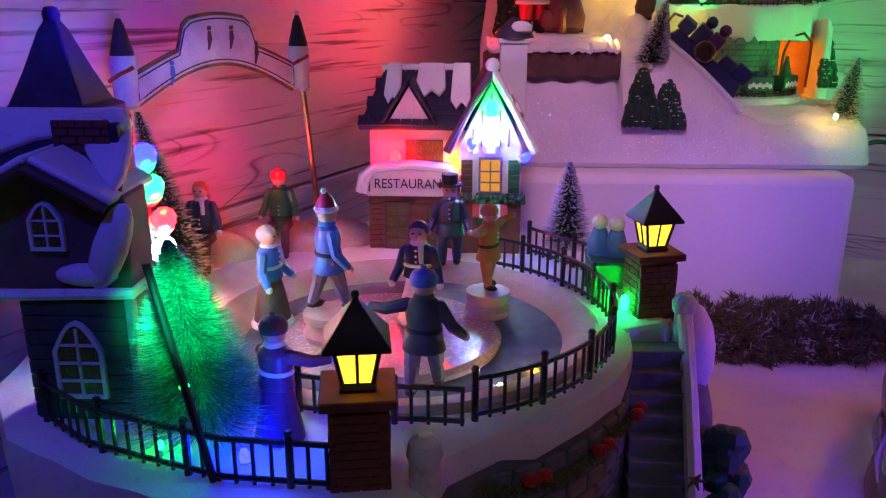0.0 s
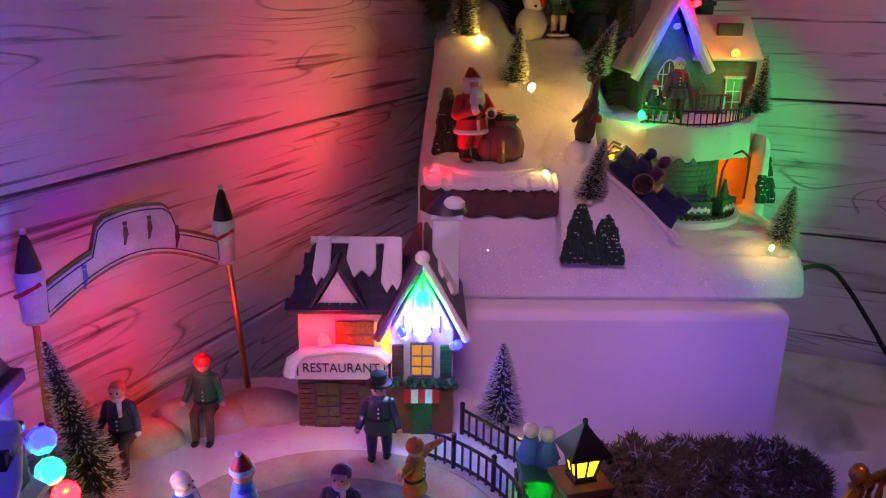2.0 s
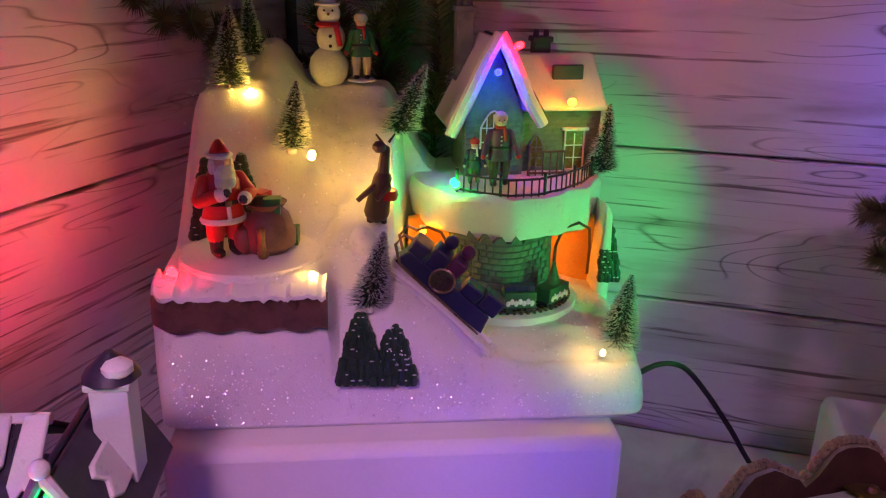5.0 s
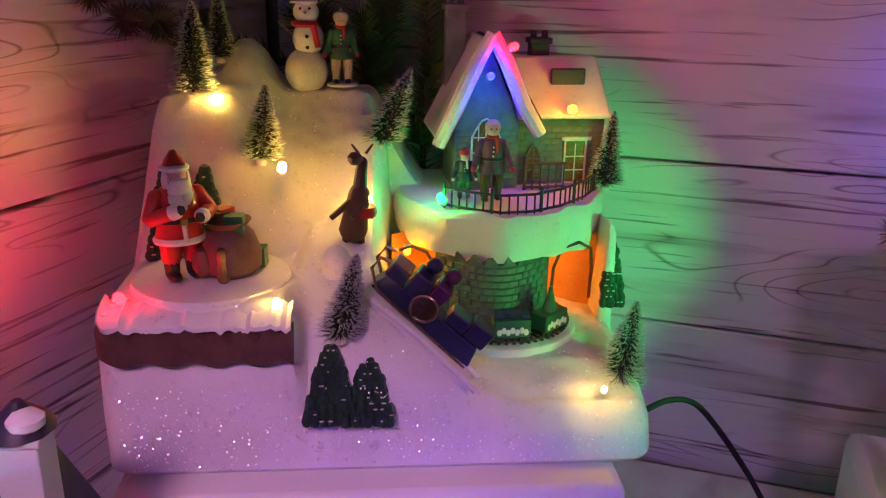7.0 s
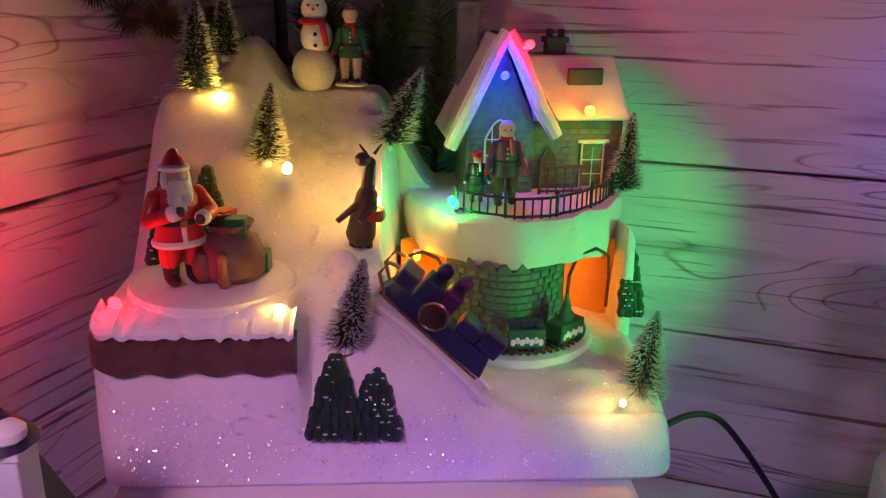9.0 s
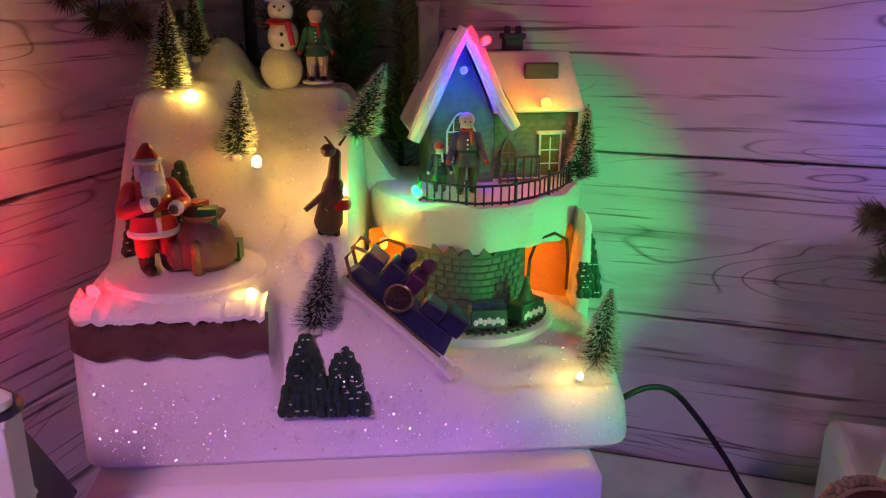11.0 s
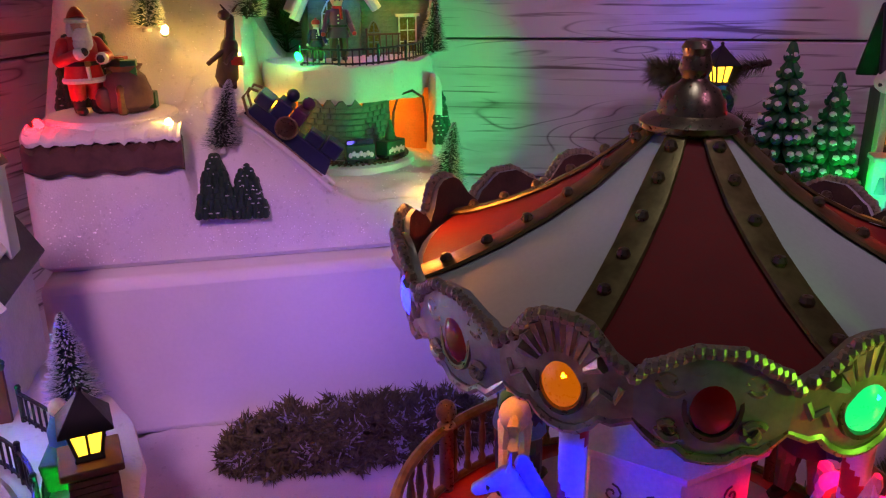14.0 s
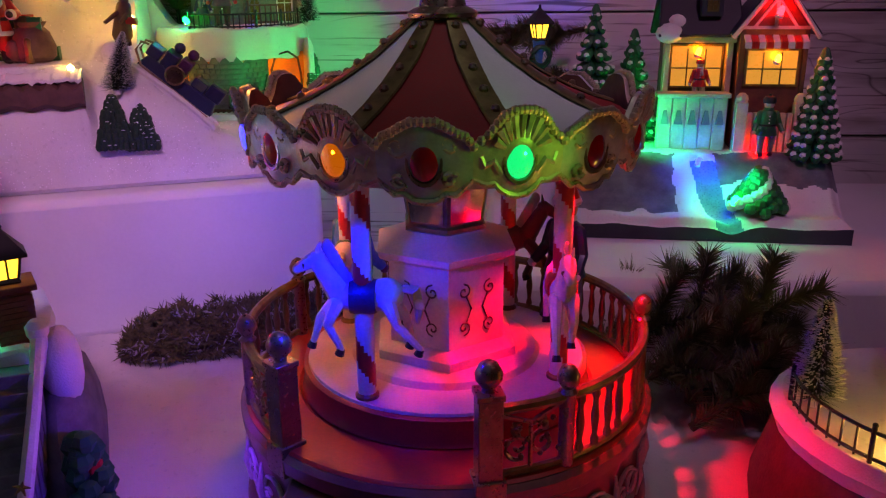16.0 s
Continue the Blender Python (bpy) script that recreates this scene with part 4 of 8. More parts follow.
for s in (-1, 1):
    roof_side(cottage, [(s * 0.033, -0.008, 0.036 if s < 0 else 0.046), (0, -0.008, 0.1), (0, 0.055, 0.1), (s * 0.033, 0.055, 0.036 if s < 0 else 0.046)], 0.004, DARKROOF if s > 0 else SNOW, "steep dark roof slope" if s > 0 else "snow-covered roof slope")
    bm = B()
    tube(bm, [(s * 0.034, -0.0085, 0.033 if s < 0 else 0.040), (s * 0.022, -0.0095, 0.059), (s * 0.009, -0.0095, 0.088), (0, -0.009, 0.104)], [0.0045, 0.0052, 0.0050, 0.0045], 8)
    part("snow_edge", bm, SNOW, cottage, "thick snow on the gable edge")
roof_side(cottage, [(0.020, 0.003, 0.047), (0.086, 0.003, 0.047), (0.082, 0.034, 0.084), (0.016, 0.034, 0.084)], 0.005, SNOW, "snow-laden side roof")
roof_side(cottage, [(0.020, 0.062, 0.05), (0.086, 0.062, 0.05), (0.082, 0.034, 0.084), (0.016, 0.034, 0.084)], 0.005, SNOW, "snow-laden rear roof")
bm = B()
block(bm, (0.058, 0.0165, 0.0715), (0.024, 0.003, 0.017), Matrix.Translation((0, 0, 0)))
part("roof_patch", bm, DARKROOF, cottage, "bare dark patch of roof", bevel=0.001)
for x, y, z0, z1, mt in ((-0.016, 0.045, 0.06, 0.118, STONE), (0.044, 0.045, 0.07, 0.096, DARKROOF)):
    bm = B()
    block(bm, (x, y, (z0 + z1) / 2), (0.013, 0.012, z1 - z0))
    block(bm, (x, y, z1), (0.016, 0.015, 0.004))
    for k in (-1, 1):
        rod(bm, (x + k * 0.004, y, z1), (x + k * 0.004, y, z1 + 0.007), 0.0025, 0.0022, 8)
    part("chimney", bm, mt, cottage, "stone chimney with pots", bevel=0.0006)
window_parts(cottage, "arched_window", Matrix.Translation((-0.001, -0.001, 0.016)), 0.020, 0.034, WINDOWDIM, WHITE, True, (3, 2))
window_parts(cottage, "arched_window", Matrix.Translation((0.0345, 0.0085, 0.004)), 0.012, 0.026, WINDOWDIM, STONE, True, (1, 2))
window_parts(cottage, "front_door", Matrix.Translation((0.064, 0.0085, 0.002)), 0.016, 0.031, WINDOWDIM, WHITE, False, (1, 2))
bm = B()
block(bm, (0.064, 0.008, 0.0335), (0.021, 0.004, 0.0022))
part("door_lintel", bm, WHITE, cottage)
led((0.2827, 0.812, 0.3140), BLUELED, "glowing blue light in the cottage gable", (0, -1, 0.2))
led((0.2954, 0.808, 0.3325), REDLED, "glowing red light at the gable top", (0.3, -1, 0.3), 1.1)
led((0.3391, 0.822, 0.2915), ORANGELED, "glowing amber light under the eaves", (0, -1, 0.2), 1.15)

# balcony fence before the cottage
bal = thing("balcony_fence", IDENT, "small black picket fence round the cottage terrace", "fence")
picket_fence(bal, [(0.252, 0.782), (0.268, 0.770), (0.286, 0.762), (0.306, 0.765), (0.326, 0.778), (0.345, 0.798), (0.360, 0.822)], 0.2365, 0.0135, 0.0055, IRON, 6)
bal = thing("porch_fence", IDENT, "low dark red picket fence beside the cottage door", "fence")
picket_fence(bal, [(0.309, 0.818), (0.330, 0.820), (0.338, 0.821)], 0.237, 0.020, 0.0055, BROWN, 8)

# lights of the mountain
led((0.078, 0.690, 0.2130), REDLED, "glowing red light on the turntable ledge", (-0.2, -0.6, 0.7), 1.25)
led((0.158, 0.686, 0.2095), WARM, "warm white light on the turntable ledge", (0, -0.5, 1), 1.2)
for p in ((0.1127, 0.797, 0.3000), (0.1541, 0.763, 0.2655), (0.2035, 0.768, 0.2440)):
    led(p, WARM, "warm white light in the snow slope", (0.2, -0.8, 0.7), 1.15)
led((0.337, 0.690, 0.1545), WARM, "warm white light at the foot of a frosted tree", (-0.1, -0.6, 0.8), 0.7)
led((0.330, 0.789, 0.2125), ORANGELED, "amber light in the tunnel mouth", (0, -0.4, -0.8), 0.9)
led((0.2287, 0.783, 0.2095), ORANGELED, "amber light in the tunnel mouth", (0, -0.4, -0.8), 0.9)
led((0.295, 0.800, 0.204), ORANGELED, "amber light hidden in the tunnel", (0, 0.4, -0.8), 1.5)
led((0.2505, 0.776, 0.2420), GREENLED, "glowing green light at the fence corner", (-0.3, -0.4, 0.6), 1.1)

# frosted trees of the mountain
T = Matrix.Translation
brush_tree(T((0.0985, 0.800, 0.302)), 0.056, 0.0165, "tall dark green frosted brush tree on the peak", 11, 2600, 0.35, lean=(0.003, 0))
brush_tree(T((0.108, 0.848, 0.318)), 0.046, 0.0120, "dark frosted brush tree behind the peak", 12, 1600, 0.35)
brush_tree(T((0.1403, 0.776, 0.266)), 0.046, 0.0150, "green frosted brush tree on the slope", 13, 2400, 0.5, lean=(0.005, 0))
brush_tree(T((0.211, 0.813, 0.268)), 0.050, 0.0175, "leaning green frosted brush tree in the valley", 14, 2400, 0.45, lean=(0.021, 0.004))
brush_tree(T((0.1900, 0.680, 0.193)), 0.047, 0.0145, "green frosted brush tree above the relief firs", 15, 2400, 0.55, lean=(0.0095, 0.002))
brush_tree(T((0.3514, 0.712, 0.139)), 0.059, 0.0185, "green frosted brush tree at the mountain corner", 16, 2400, 0.6, lean=(0.008, 0.002))
brush_tree(T((0.3665, 0.826, 0.2355)), 0.054, 0.0140, "green frosted brush tree beside the cottage", 17, 2200, 0.5, lean=(0.003, 0))

# figurines of the mountain
def bearded_figurine(at, h):
    """A painted figurine in a fur-trimmed red coat, as one mesh."""
    bm = B()
    flat = Matrix.Diagonal((1, 0.82, 1, 1))
    for sx in (-1, 1):
        ball(bm, (sx * 0.085 * h, -0.045 * h, 0.035 * h), (0.055 * h, 0.10 * h, 0.045 * h), 2, 10)
        rod(bm, (sx * 0.085 * h, 0, 0.04 * h), (sx * 0.085 * h, 0, 0.17 * h), 0.058 * h, 0.068 * h, 10, 2, True)
        rod(bm, (sx * 0.085 * h, 0, 0.17 * h), (sx * 0.075 * h, 0, 0.36 * h), 0.080 * h, 0.095 * h, 10, 0, True)
    lathe(bm, [(0.15 * h, 0.315 * h), (0.205 * h, 0.31 * h), (0.215 * h, 0.335 * h), (0.20 * h, 0.36 * h), (0.15 * h, 0.365 * h)], 18, flat, 1)
    lathe(bm, [(0.195 * h, 0.35 * h), (0.172 * h, 0.45 * h), (0.160 * h, 0.50 * h), (0.168 * h, 0.58 * h), (0.165 * h, 0.68 * h), (0.12 * h, 0.75 * h), (0.05 * h, 0.78 * h)], 18, flat, 0)
    lathe(bm, [(0.163 * h, 0.475 * h), (0.172 * h, 0.48 * h), (0.172 * h, 0.512 * h), (0.163 * h, 0.517 * h)], 18, flat, 2)
    block(bm, (0, -0.142 * h, 0.496 * h), (0.055 * h, 0.012 * h, 0.05 * h), IDENT, 3)
    rod(bm, (0, -0.150 * h, 0.34 * h), (0, -0.138 * h, 0.47 * h), 0.022 * h, 0.02 * h, 8, 1)
    for sx, el, wr in ((-1, (-0.235, -0.06, 0.53), (-0.09, -0.20, 0.60)), (1, (0.24, -0.05, 0.54), (0.13, -0.20, 0.545))):
        p0, p1, p2 = Vector((sx * 0.15 * h, 0, 0.69 * h)), Vector(el) * h, Vector(wr) * h
        rod(bm, p0, p1, 0.068 * h, 0.062 * h, 10, 0, True)
        rod(bm, p1, p2, 0.062 * h, 0.055 * h, 10, 0, True)
        d = (p2 - p1).normalized()
        rod(bm, p2 - d * 0.01 * h, p2 + d * 0.025 * h, 0.062 * h, 0.060 * h, 10, 1, True)
        ball(bm, p2 + d * 0.06 * h, 0.042 * h, 2, 8)
    ball(bm, (0, -0.01 * h, 0.845 * h), (0.090 * h, 0.092 * h, 0.10 * h), 4, 12)
    ball(bm, (0, -0.105 * h, 0.84 * h), 0.02 * h, 4, 6)
    for x, z, rx, rz in ((0, 0.755, 0.10, 0.085), (-0.03, 0.68, 0.07, 0.08), (0.03, 0.69, 0.07, 0.08), (0, 0.62, 0.05, 0.07)):
        ball(bm, (x * h, -0.105 * h, z * h), (rx * h, 0.055 * h, rz * h), 1, 10)
    for sx in (-1, 1):
        ball(bm, (sx * 0.035 * h, -0.108 * h, 0.815 * h), (0.035 * h, 0.022 * h, 0.018 * h), 1, 8)
        ball(bm, (sx * 0.08 * h, -0.02 * h, 0.80 * h), (0.035 * h, 0.06 * h, 0.09 * h), 1, 8)
    lathe(bm, [(0.085 * h, 0.875 * h), (0.112 * h, 0.885 * h), (0.115 * h, 0.91 * h), (0.09 * h, 0.925 * h)], 14, IDENT, 1)
    tube(bm, [(0, 0, 0.905 * h), (0.005 * h, 0.02 * h, 0.95 * h), (0.02 * h, 0.06 * h, 0.985 * h), (0.03 * h, 0.10 * h, 0.96 * h)], [0.095 * h, 0.075 * h, 0.045 * h, 0.02 * h], 12, 0)
    ball(bm, (0.032 * h, 0.115 * h, 0.945 * h), 0.032 * h, 1, 8)
    return solid("bearded_figurine", bm, [REDP, WHITE, BLACK, GOLD, SKIN], "red-coated bearded figurine with white fur trim and black boots", "figurine", "painted figurines", at=at)


bearded_figurine(T((0.104, 0.716, 0.2165)) @ Matrix.Rotation(radians(30), 4, "Z"), 0.068)
bm = B()
lathe(bm, [(0.012, 0), (0.0165, 0.004), (0.0172, 0.012), (0.0135, 0.023), (0.0095, 0.027), (0.0125, 0.031), (0.010, 0.030)], 18)
ball(bm, (-0.013, -0.008, 0.009), (0.007, 0.007, 0.009), 0, 10)
rod(bm, (-0.002, -0.014, 0.001), (-0.002, -0.015, 0.017), 0.0035, 0.003, 8, 2, True)
for k, (x, y, z) in enumerate(((0.004, -0.004, 0.029), (-0.005, 0.002, 0.030), (0.001, 0.005, 0.031), (0.014, -0.012, 0.005))):
    block(bm, (x, y, z), (0.010, 0.009, 0.011), Matrix.Rotation(0.5 * k, 4, "Z"), 1 + k % 3)
solid("toy_sack", bm, [BROWN, GREENP, GOLD, REDP], "brown sack full of wrapped gifts on the turntable", "gift sack", at=T((0.129, 0.722, 0.2165)))
bm = B()
rod(bm, (0, 0, 0.020), (0.004, -0.004, 0.044), 0.0085, 0.006, 10, 0, True)
rod(bm, (0.004, -0.004, 0.044), (0.006, -0.004, 0.062), 0.0042, 0.003, 8, 0, True)
ball(bm, (0.002, -0.007, 0.064), (0.0045, 0.0058, 0.0038), 0, 10)
for s in (-1, 1):
    rod(bm, (0.006 + 0.002 * s, -0.003, 0.066), (0.006 + 0.006 * s, -0.001, 0.071), 0.001, 0.0005, 5)
    rod(bm, (s * 0.004, 0.002, 0.020), (s * 0.005, 0.004, 0.004), 0.0028, 0.0018, 6)
    rod(bm, (0.004 + s * 0.004, -0.006, 0.040), (s * 0.006 - 0.006, -0.012, 0.031), 0.0022, 0.0016, 6)
lathe(bm, [(0.0088, 0.030), (0.0092, 0.033), (0.008, 0.036)], 10, Matrix.Rotation(0.15, 4, "Y"), 1)
solid("reindeer_figurine", bm, [WOODDARK, REDP], "brown rearing reindeer figurine with a red harness", "figurine", "painted figurines", at=T((0.196, 0.742, 0.214)))
bm = B()
ball(bm, (0, 0, 0.014), (0.0145, 0.0135, 0.0155), 0, 16)
ball(bm, (0.002, 0, 0.035), (0.0105, 0.010, 0.0115), 0, 14)
ball(bm, (0.001, 0, 0.052), (0.0085, 0.008, 0.0085), 0, 14)
lathe(bm, [(0.0078, 0.0425), (0.0095, 0.044), (0.0082, 0.0465)], 14, IDENT, 1)
rod(bm, (0.006, -0.007, 0.044), (0.009, -0.010, 0.030), 0.0025, 0.002, 6, 1)
for z in (0.030, 0.037):
    ball(bm, (0.002, -0.0105, z), 0.0013, 2, 6)
for s in (-1, 1):
    ball(bm, (0.001 + s * 0.003, -0.0078, 0.0545), 0.0009, 2, 6)
rod(bm, (0.001, -0.008, 0.052), (0.0015, -0.013, 0.0515), 0.0012, 0.0004, 6, 3)
lathe(bm, [(0.0088, 0.0575), (0.009, 0.0590), (0.006, 0.0600), (0.0065, 0.0655), (0.001, 0.066)], 12, IDENT, 0)
rod(bm, (-0.009, -0.001, 0.039), (-0.017, -0.003, 0.046), 0.0009, 0.0006, 5, 4)
solid("snowman_figurine", bm, [WHITE, REDP, BLACK, ORANGEP, WOODDARK], "white snowman figurine with a red scarf", "figurine", "painted figurines", at=T((0.163, 0.852, 0.298)))
figurine("child_figurine", T((0.187, 0.848, 0.304)), 0.046, "small child figurine in a green coat and pale trousers", GREENP, CREAM, CREAM, CREAM, stride=0.02, base=SNOW, scarf=REDP)
figurine("carol_figurine", T((0.283, 0.794, 0.2372)), 0.052, "dark-coated figurine standing before the cottage", PURPLE, WOODDARK, hair=CREAM, stride=0.05, scarf=REDP)
figurine("child_figurine", T((0.266, 0.800, 0.2372)), 0.032, "small dark child figurine before the cottage", NAVY, GREENP, REDP, stride=0.03, scarf=WHITE)

# toy train wagons and sleigh
def wagon(angle, label, tree):
    x, y = 0.288 + 0.040 * math.cos(radians(angle)), 0.772 + 0.040 * math.sin(radians(angle))
    root = thing("toy_wagon", T((x, y, 0.168)) @ Matrix.Rotation(radians(angle + 90), 4, "Z"), label, "toy train wagon", "toy train wagons")
    bm = B()
    block(bm, (0, 0, 0.0085), (0.022, 0.012, 0.011))
    part("wagon_body", bm, GREENP, root, "dark green open body", bevel=0.0008)
    bm = B()
    block(bm, (0, 0, 0.0025), (0.024, 0.009, 0.002))
    part("chassis", bm, BLACK, root)
    bm = B()
    for k in range(7):
        ball(bm, (-0.008 + 0.0027 * k, -0.0062, 0.0065 + 0.0012 * (k % 2)), (0.0016, 0.0006, 0.0022), 0, 6)
    part("frost_trim", bm, SNOW, root, "white painted frost pattern")
    for sx in (-1, 1):
        for sy in (-1, 1):
            bm = B()
            rod(bm, (sx * 0.007, sy * 0.0045, 0.0018), (sx * 0.007, sy * 0.0058, 0.0018), 0.0024, 0.0024, 12)
            part("wheel", bm, BLACK, root)
    bm = B()
    if tree:
        for f in range(5):
            lathe(bm, [(0.0062 - 0.0011 * f, 0.012 + 0.0032 * f), (0.0028 - 0.0004 * f, 0.0165 + 0.0032 * f)], 9)
        part("fir_load", bm, GREENP, root, "small moulded fir tree")
    else:
        for k in range(5):
            block(bm, (-0.008 + 0.004 * k, 0.001 * (k % 2), 0.015), (0.0042, 0.007, 0.004 + 0.001 * (k % 3)))
        part("gift_load", bm, NAVY, root, "dark wrapped parcels")
    return root


wagon(272, "green toy wagon loaded with dark parcels", False)
wagon(312, "green toy wagon carrying a small fir", True)
sl_at = T((0.230, 0.703, 0.190)) @ Matrix.Rotation(radians(-10), 4, "Z") @ Matrix.Rotation(radians(40), 4, "Y")
sleigh = thing("toy_sleigh", sl_at, "dark blue toboggan train with figures and parcels on the chute", "toy sleigh")
bm = B()
block(bm, (0.002, 0.006, 0.008), (0.072, 0.016, 0.012), taper=0.9)
part("sleigh_body", bm, NAVY, sleigh, "dark blue body", bevel=0.001)
bm = B()
tube(bm, [(0.036, -0.003, 0.001), (-0.030, -0.003, 0.004), (-0.040, -0.003, 0.012), (-0.040, -0.003, 0.020), (-0.034, -0.003, 0.022)], 0.0011, 6)
tube(bm, [(0.036, 0.015, 0.001), (-0.030, 0.015, 0.004), (-0.040, 0.015, 0.012), (-0.040, 0.015, 0.020), (-0.034, 0.015, 0.022)], 0.0011, 6)
part("runner", bm, BRONZE, sleigh, "curled runners")
for k, (x, w, h, mt) in enumerate(((0.030, 0.014, 0.012, NAVY), (0.016, 0.013, 0.009, NAVY), (-0.002, 0.010, 0.016, PURPLE), (-0.014, 0.012, 0.014, NAVY), (-0.027, 0.012, 0.010, NAVY))):
    bm = B()
    block(bm, (x, 0.006, 0.014 + h / 2), (w, 0.013, h), Matrix.Rotation(0.05 * k, 4, "X"))
    if k in (2, 3):
        ball(bm, (x, 0.006, 0.016 + h + 0.003), 0.0048, 0, 10)
    part("parcel", bm, mt, sleigh, "dark parcel", bevel=0.0012)
bm = B()
lathe(bm, [(0.0075, 0), (0.0085, 0.0008), (0.0075, 0.0016), (0.0066, 0.0008), (0.0075, 0)], 18, Matrix.Translation((-0.004, -0.005, 0.014)) @ Matrix.Rotation(radians(90), 4, "X"))
part("wheel_ring", bm, BRONZE, sleigh, "golden wheel")
bm = B()
ball(bm, (0, 0, 0), (0.009, 0.006, 0.013), 0, 10)
solid("snow_stump", bm, SNOW, "white snow lump on the slope", "snow lump", at=T((0.187, 0.726, 0.218)))

# glitter flakes on the snow
rng = random.Random(77)
vs, fs = [], []
for k in range(1300):
    if k % 2:
        x, y, z = rng.uniform(0.075, 0.35), 0.6705, rng.uniform(0.123, 0.172)
        if z > 0.14 and x > 0.25:
            continue
        nrm = Vector((rng.gauss(0, 0.35), -0.85, rng.gauss(0.55, 0.35))).normalized()
        y += -0.0008
    else:
        x, y = rng.uniform(0.07, 0.36), rng.uniform(0.68, 0.86)
        z = hill(x, y) + 0.0006
        nrm = Vector((rng.gauss(0, 0.35), -0.8, 0.6 + rng.gauss(0, 0.35))).normalized()
    a = nrm.orthogonal().normalized() * rng.uniform(0.00035, 0.0007)
    b = nrm.cross(a)
    i, c = len(vs), Vector((x, y, z))
    vs += [tuple(c + a), tuple(c + b), tuple(c - a), tuple(c - b)]
    fs.append((i, i + 1, i + 2, i + 3))
me = bpy.data.meshes.new("glitter")
me.from_pydata(vs, [], fs)
me.materials.append(FLAKE)
ob = tagged(new("glitter", me), "fine silver glitter sprinkled on the snow", "glitter", kind="stuff")

# ---- the skating rink model ----
RC = Vector((0.027, 0.402, 0))
RZ = 0.097
rink = thing("skating_rink", IDENT, "snowy skating rink base with stone wall, kerb, mirror ice and steps", "christmas village")


def rc(r, deg, z=0.0):
    return (RC.x + r * math.cos(radians(deg)), RC.y + r * math.sin(radians(deg)), z)


# plan of the base: front terrace, round right side, straight back
plan = [(-0.125, 0.560), (-0.135, 0.42), (-0.125, 0.335), (-0.100, 0.297), (-0.062, 0.275), (-0.02, 0.259), (0.022, 0.253), (0.042, 0.262), (0.050, 0.292)]
plan += [rc(0.102, a)[:2] for a in range(-66, 6, 8)]
plan += [(0.148, 0.405), (0.154, 0.43), (0.152, 0.465), (0.143, 0.500), (0.128, 0.530), (0.106, 0.560), (0.080, 0.580), (0.04, 0.588), (-0.06, 0.58)]
bm = B()
fine = []
for a, b in zip(plan, plan[1:] + plan[:1]):
    n = max(1, int(math.hypot(b[0] - a[0], b[1] - a[1]) / 0.008))
    fine += [(mixf(a[0], b[0], k / n), mixf(a[1], b[1], k / n)) for k in range(n)]
cx, cy = 0.02, 0.42
rings = []
for s, z in ((1.03, 0.0), (1.02, 0.03), (1.0, 0.06), (1.0, 0.082), (0.99, RZ - 0.004)):
    rings.append([bm.verts.new((cx + (x - cx) * s, cy + (y - cy) * s, z)) for x, y in fine])
quadify(bm, rings, 0)
base_body = part("rock_base", bm, STONE, rink, "grey stone wall of the base")
# snow sheet on top, with drips over the edge
bm = B()
rings = []
for s, z in ((1.012, -0.012), (1.02, -0.006), (1.012, -0.0005), (0.98, 0.0012)):
    rings.append([])
    for k, (x, y) in enumerate(fine):
        dz = -0.010 * max(0.0, noise.noise(Vector((x * 45, y * 45, 0)))) - (0.016 if x < -0.02 and y < 0.34 else 0) if z < -0.01 else noise.noise(Vector((x * 90, y * 90, z))) * 0.001
        rings[-1].append(bm.verts.new((cx + (x - cx) * s, cy + (y - cy) * s, RZ + z + dz)))
# the top goes inward to the kerb of the ice
inner = [bm.verts.new(((lambda d: (RC.x + d[0] * 0.0885 / math.hypot(*d), RC.y + d[1] * 0.0885 / math.hypot(*d), RZ + 0.001 + noise.noise(Vector((x * 60, y * 60, 1))) * 0.001)))((x - RC.x, y - RC.y))) for x, y in fine]
rings.append(inner)
quadify(bm, rings, 0, caps=(False, False))
part("snow_top", bm, SNOW, rink, "white snow pavement with drifts at the edge")
bm = B()
prof = [(0.0895, 0.088), (0.0895, RZ + 0.003), (0.087, RZ + 0.0045), (0.079, RZ + 0.0035), (0.0745, RZ - 0.001), (0.072, RZ - 0.006), (0.070, 0.086)]
lathe(bm, prof, 64, Matrix.Translation((RC.x, RC.y, 0)))
part("rink_kerb", bm, SANDY, rink, "beige snow kerb round the ice")
bm = B()
lathe(bm, [(0.0745, 0.0875), (0.0745, 0.0905), (0.0005, 0.0905)], 64, Matrix.Translation((RC.x, RC.y, 0)))
part("ice", bm, ICE, rink, "mirror ice reflecting coloured lights")
bm = B()
lathe(bm, [(0.0, 0.0905), (0.048, 0.0907), (0.051, 0.092), (0.051, 0.0945), (0.049, 0.0965), (0.030, 0.0972), (0.0, 0.0972)], 48, Matrix.Translation((RC.x - 0.006, RC.y - 0.006, 0.0005)))
part("skater_disc", bm, material("pale_turning_disc", (0.62, 0.50, 0.46), 0.25, second=(0.50, 0.38, 0.36), scale=40, coat=0.5), rink, "pale glossy turning disc")
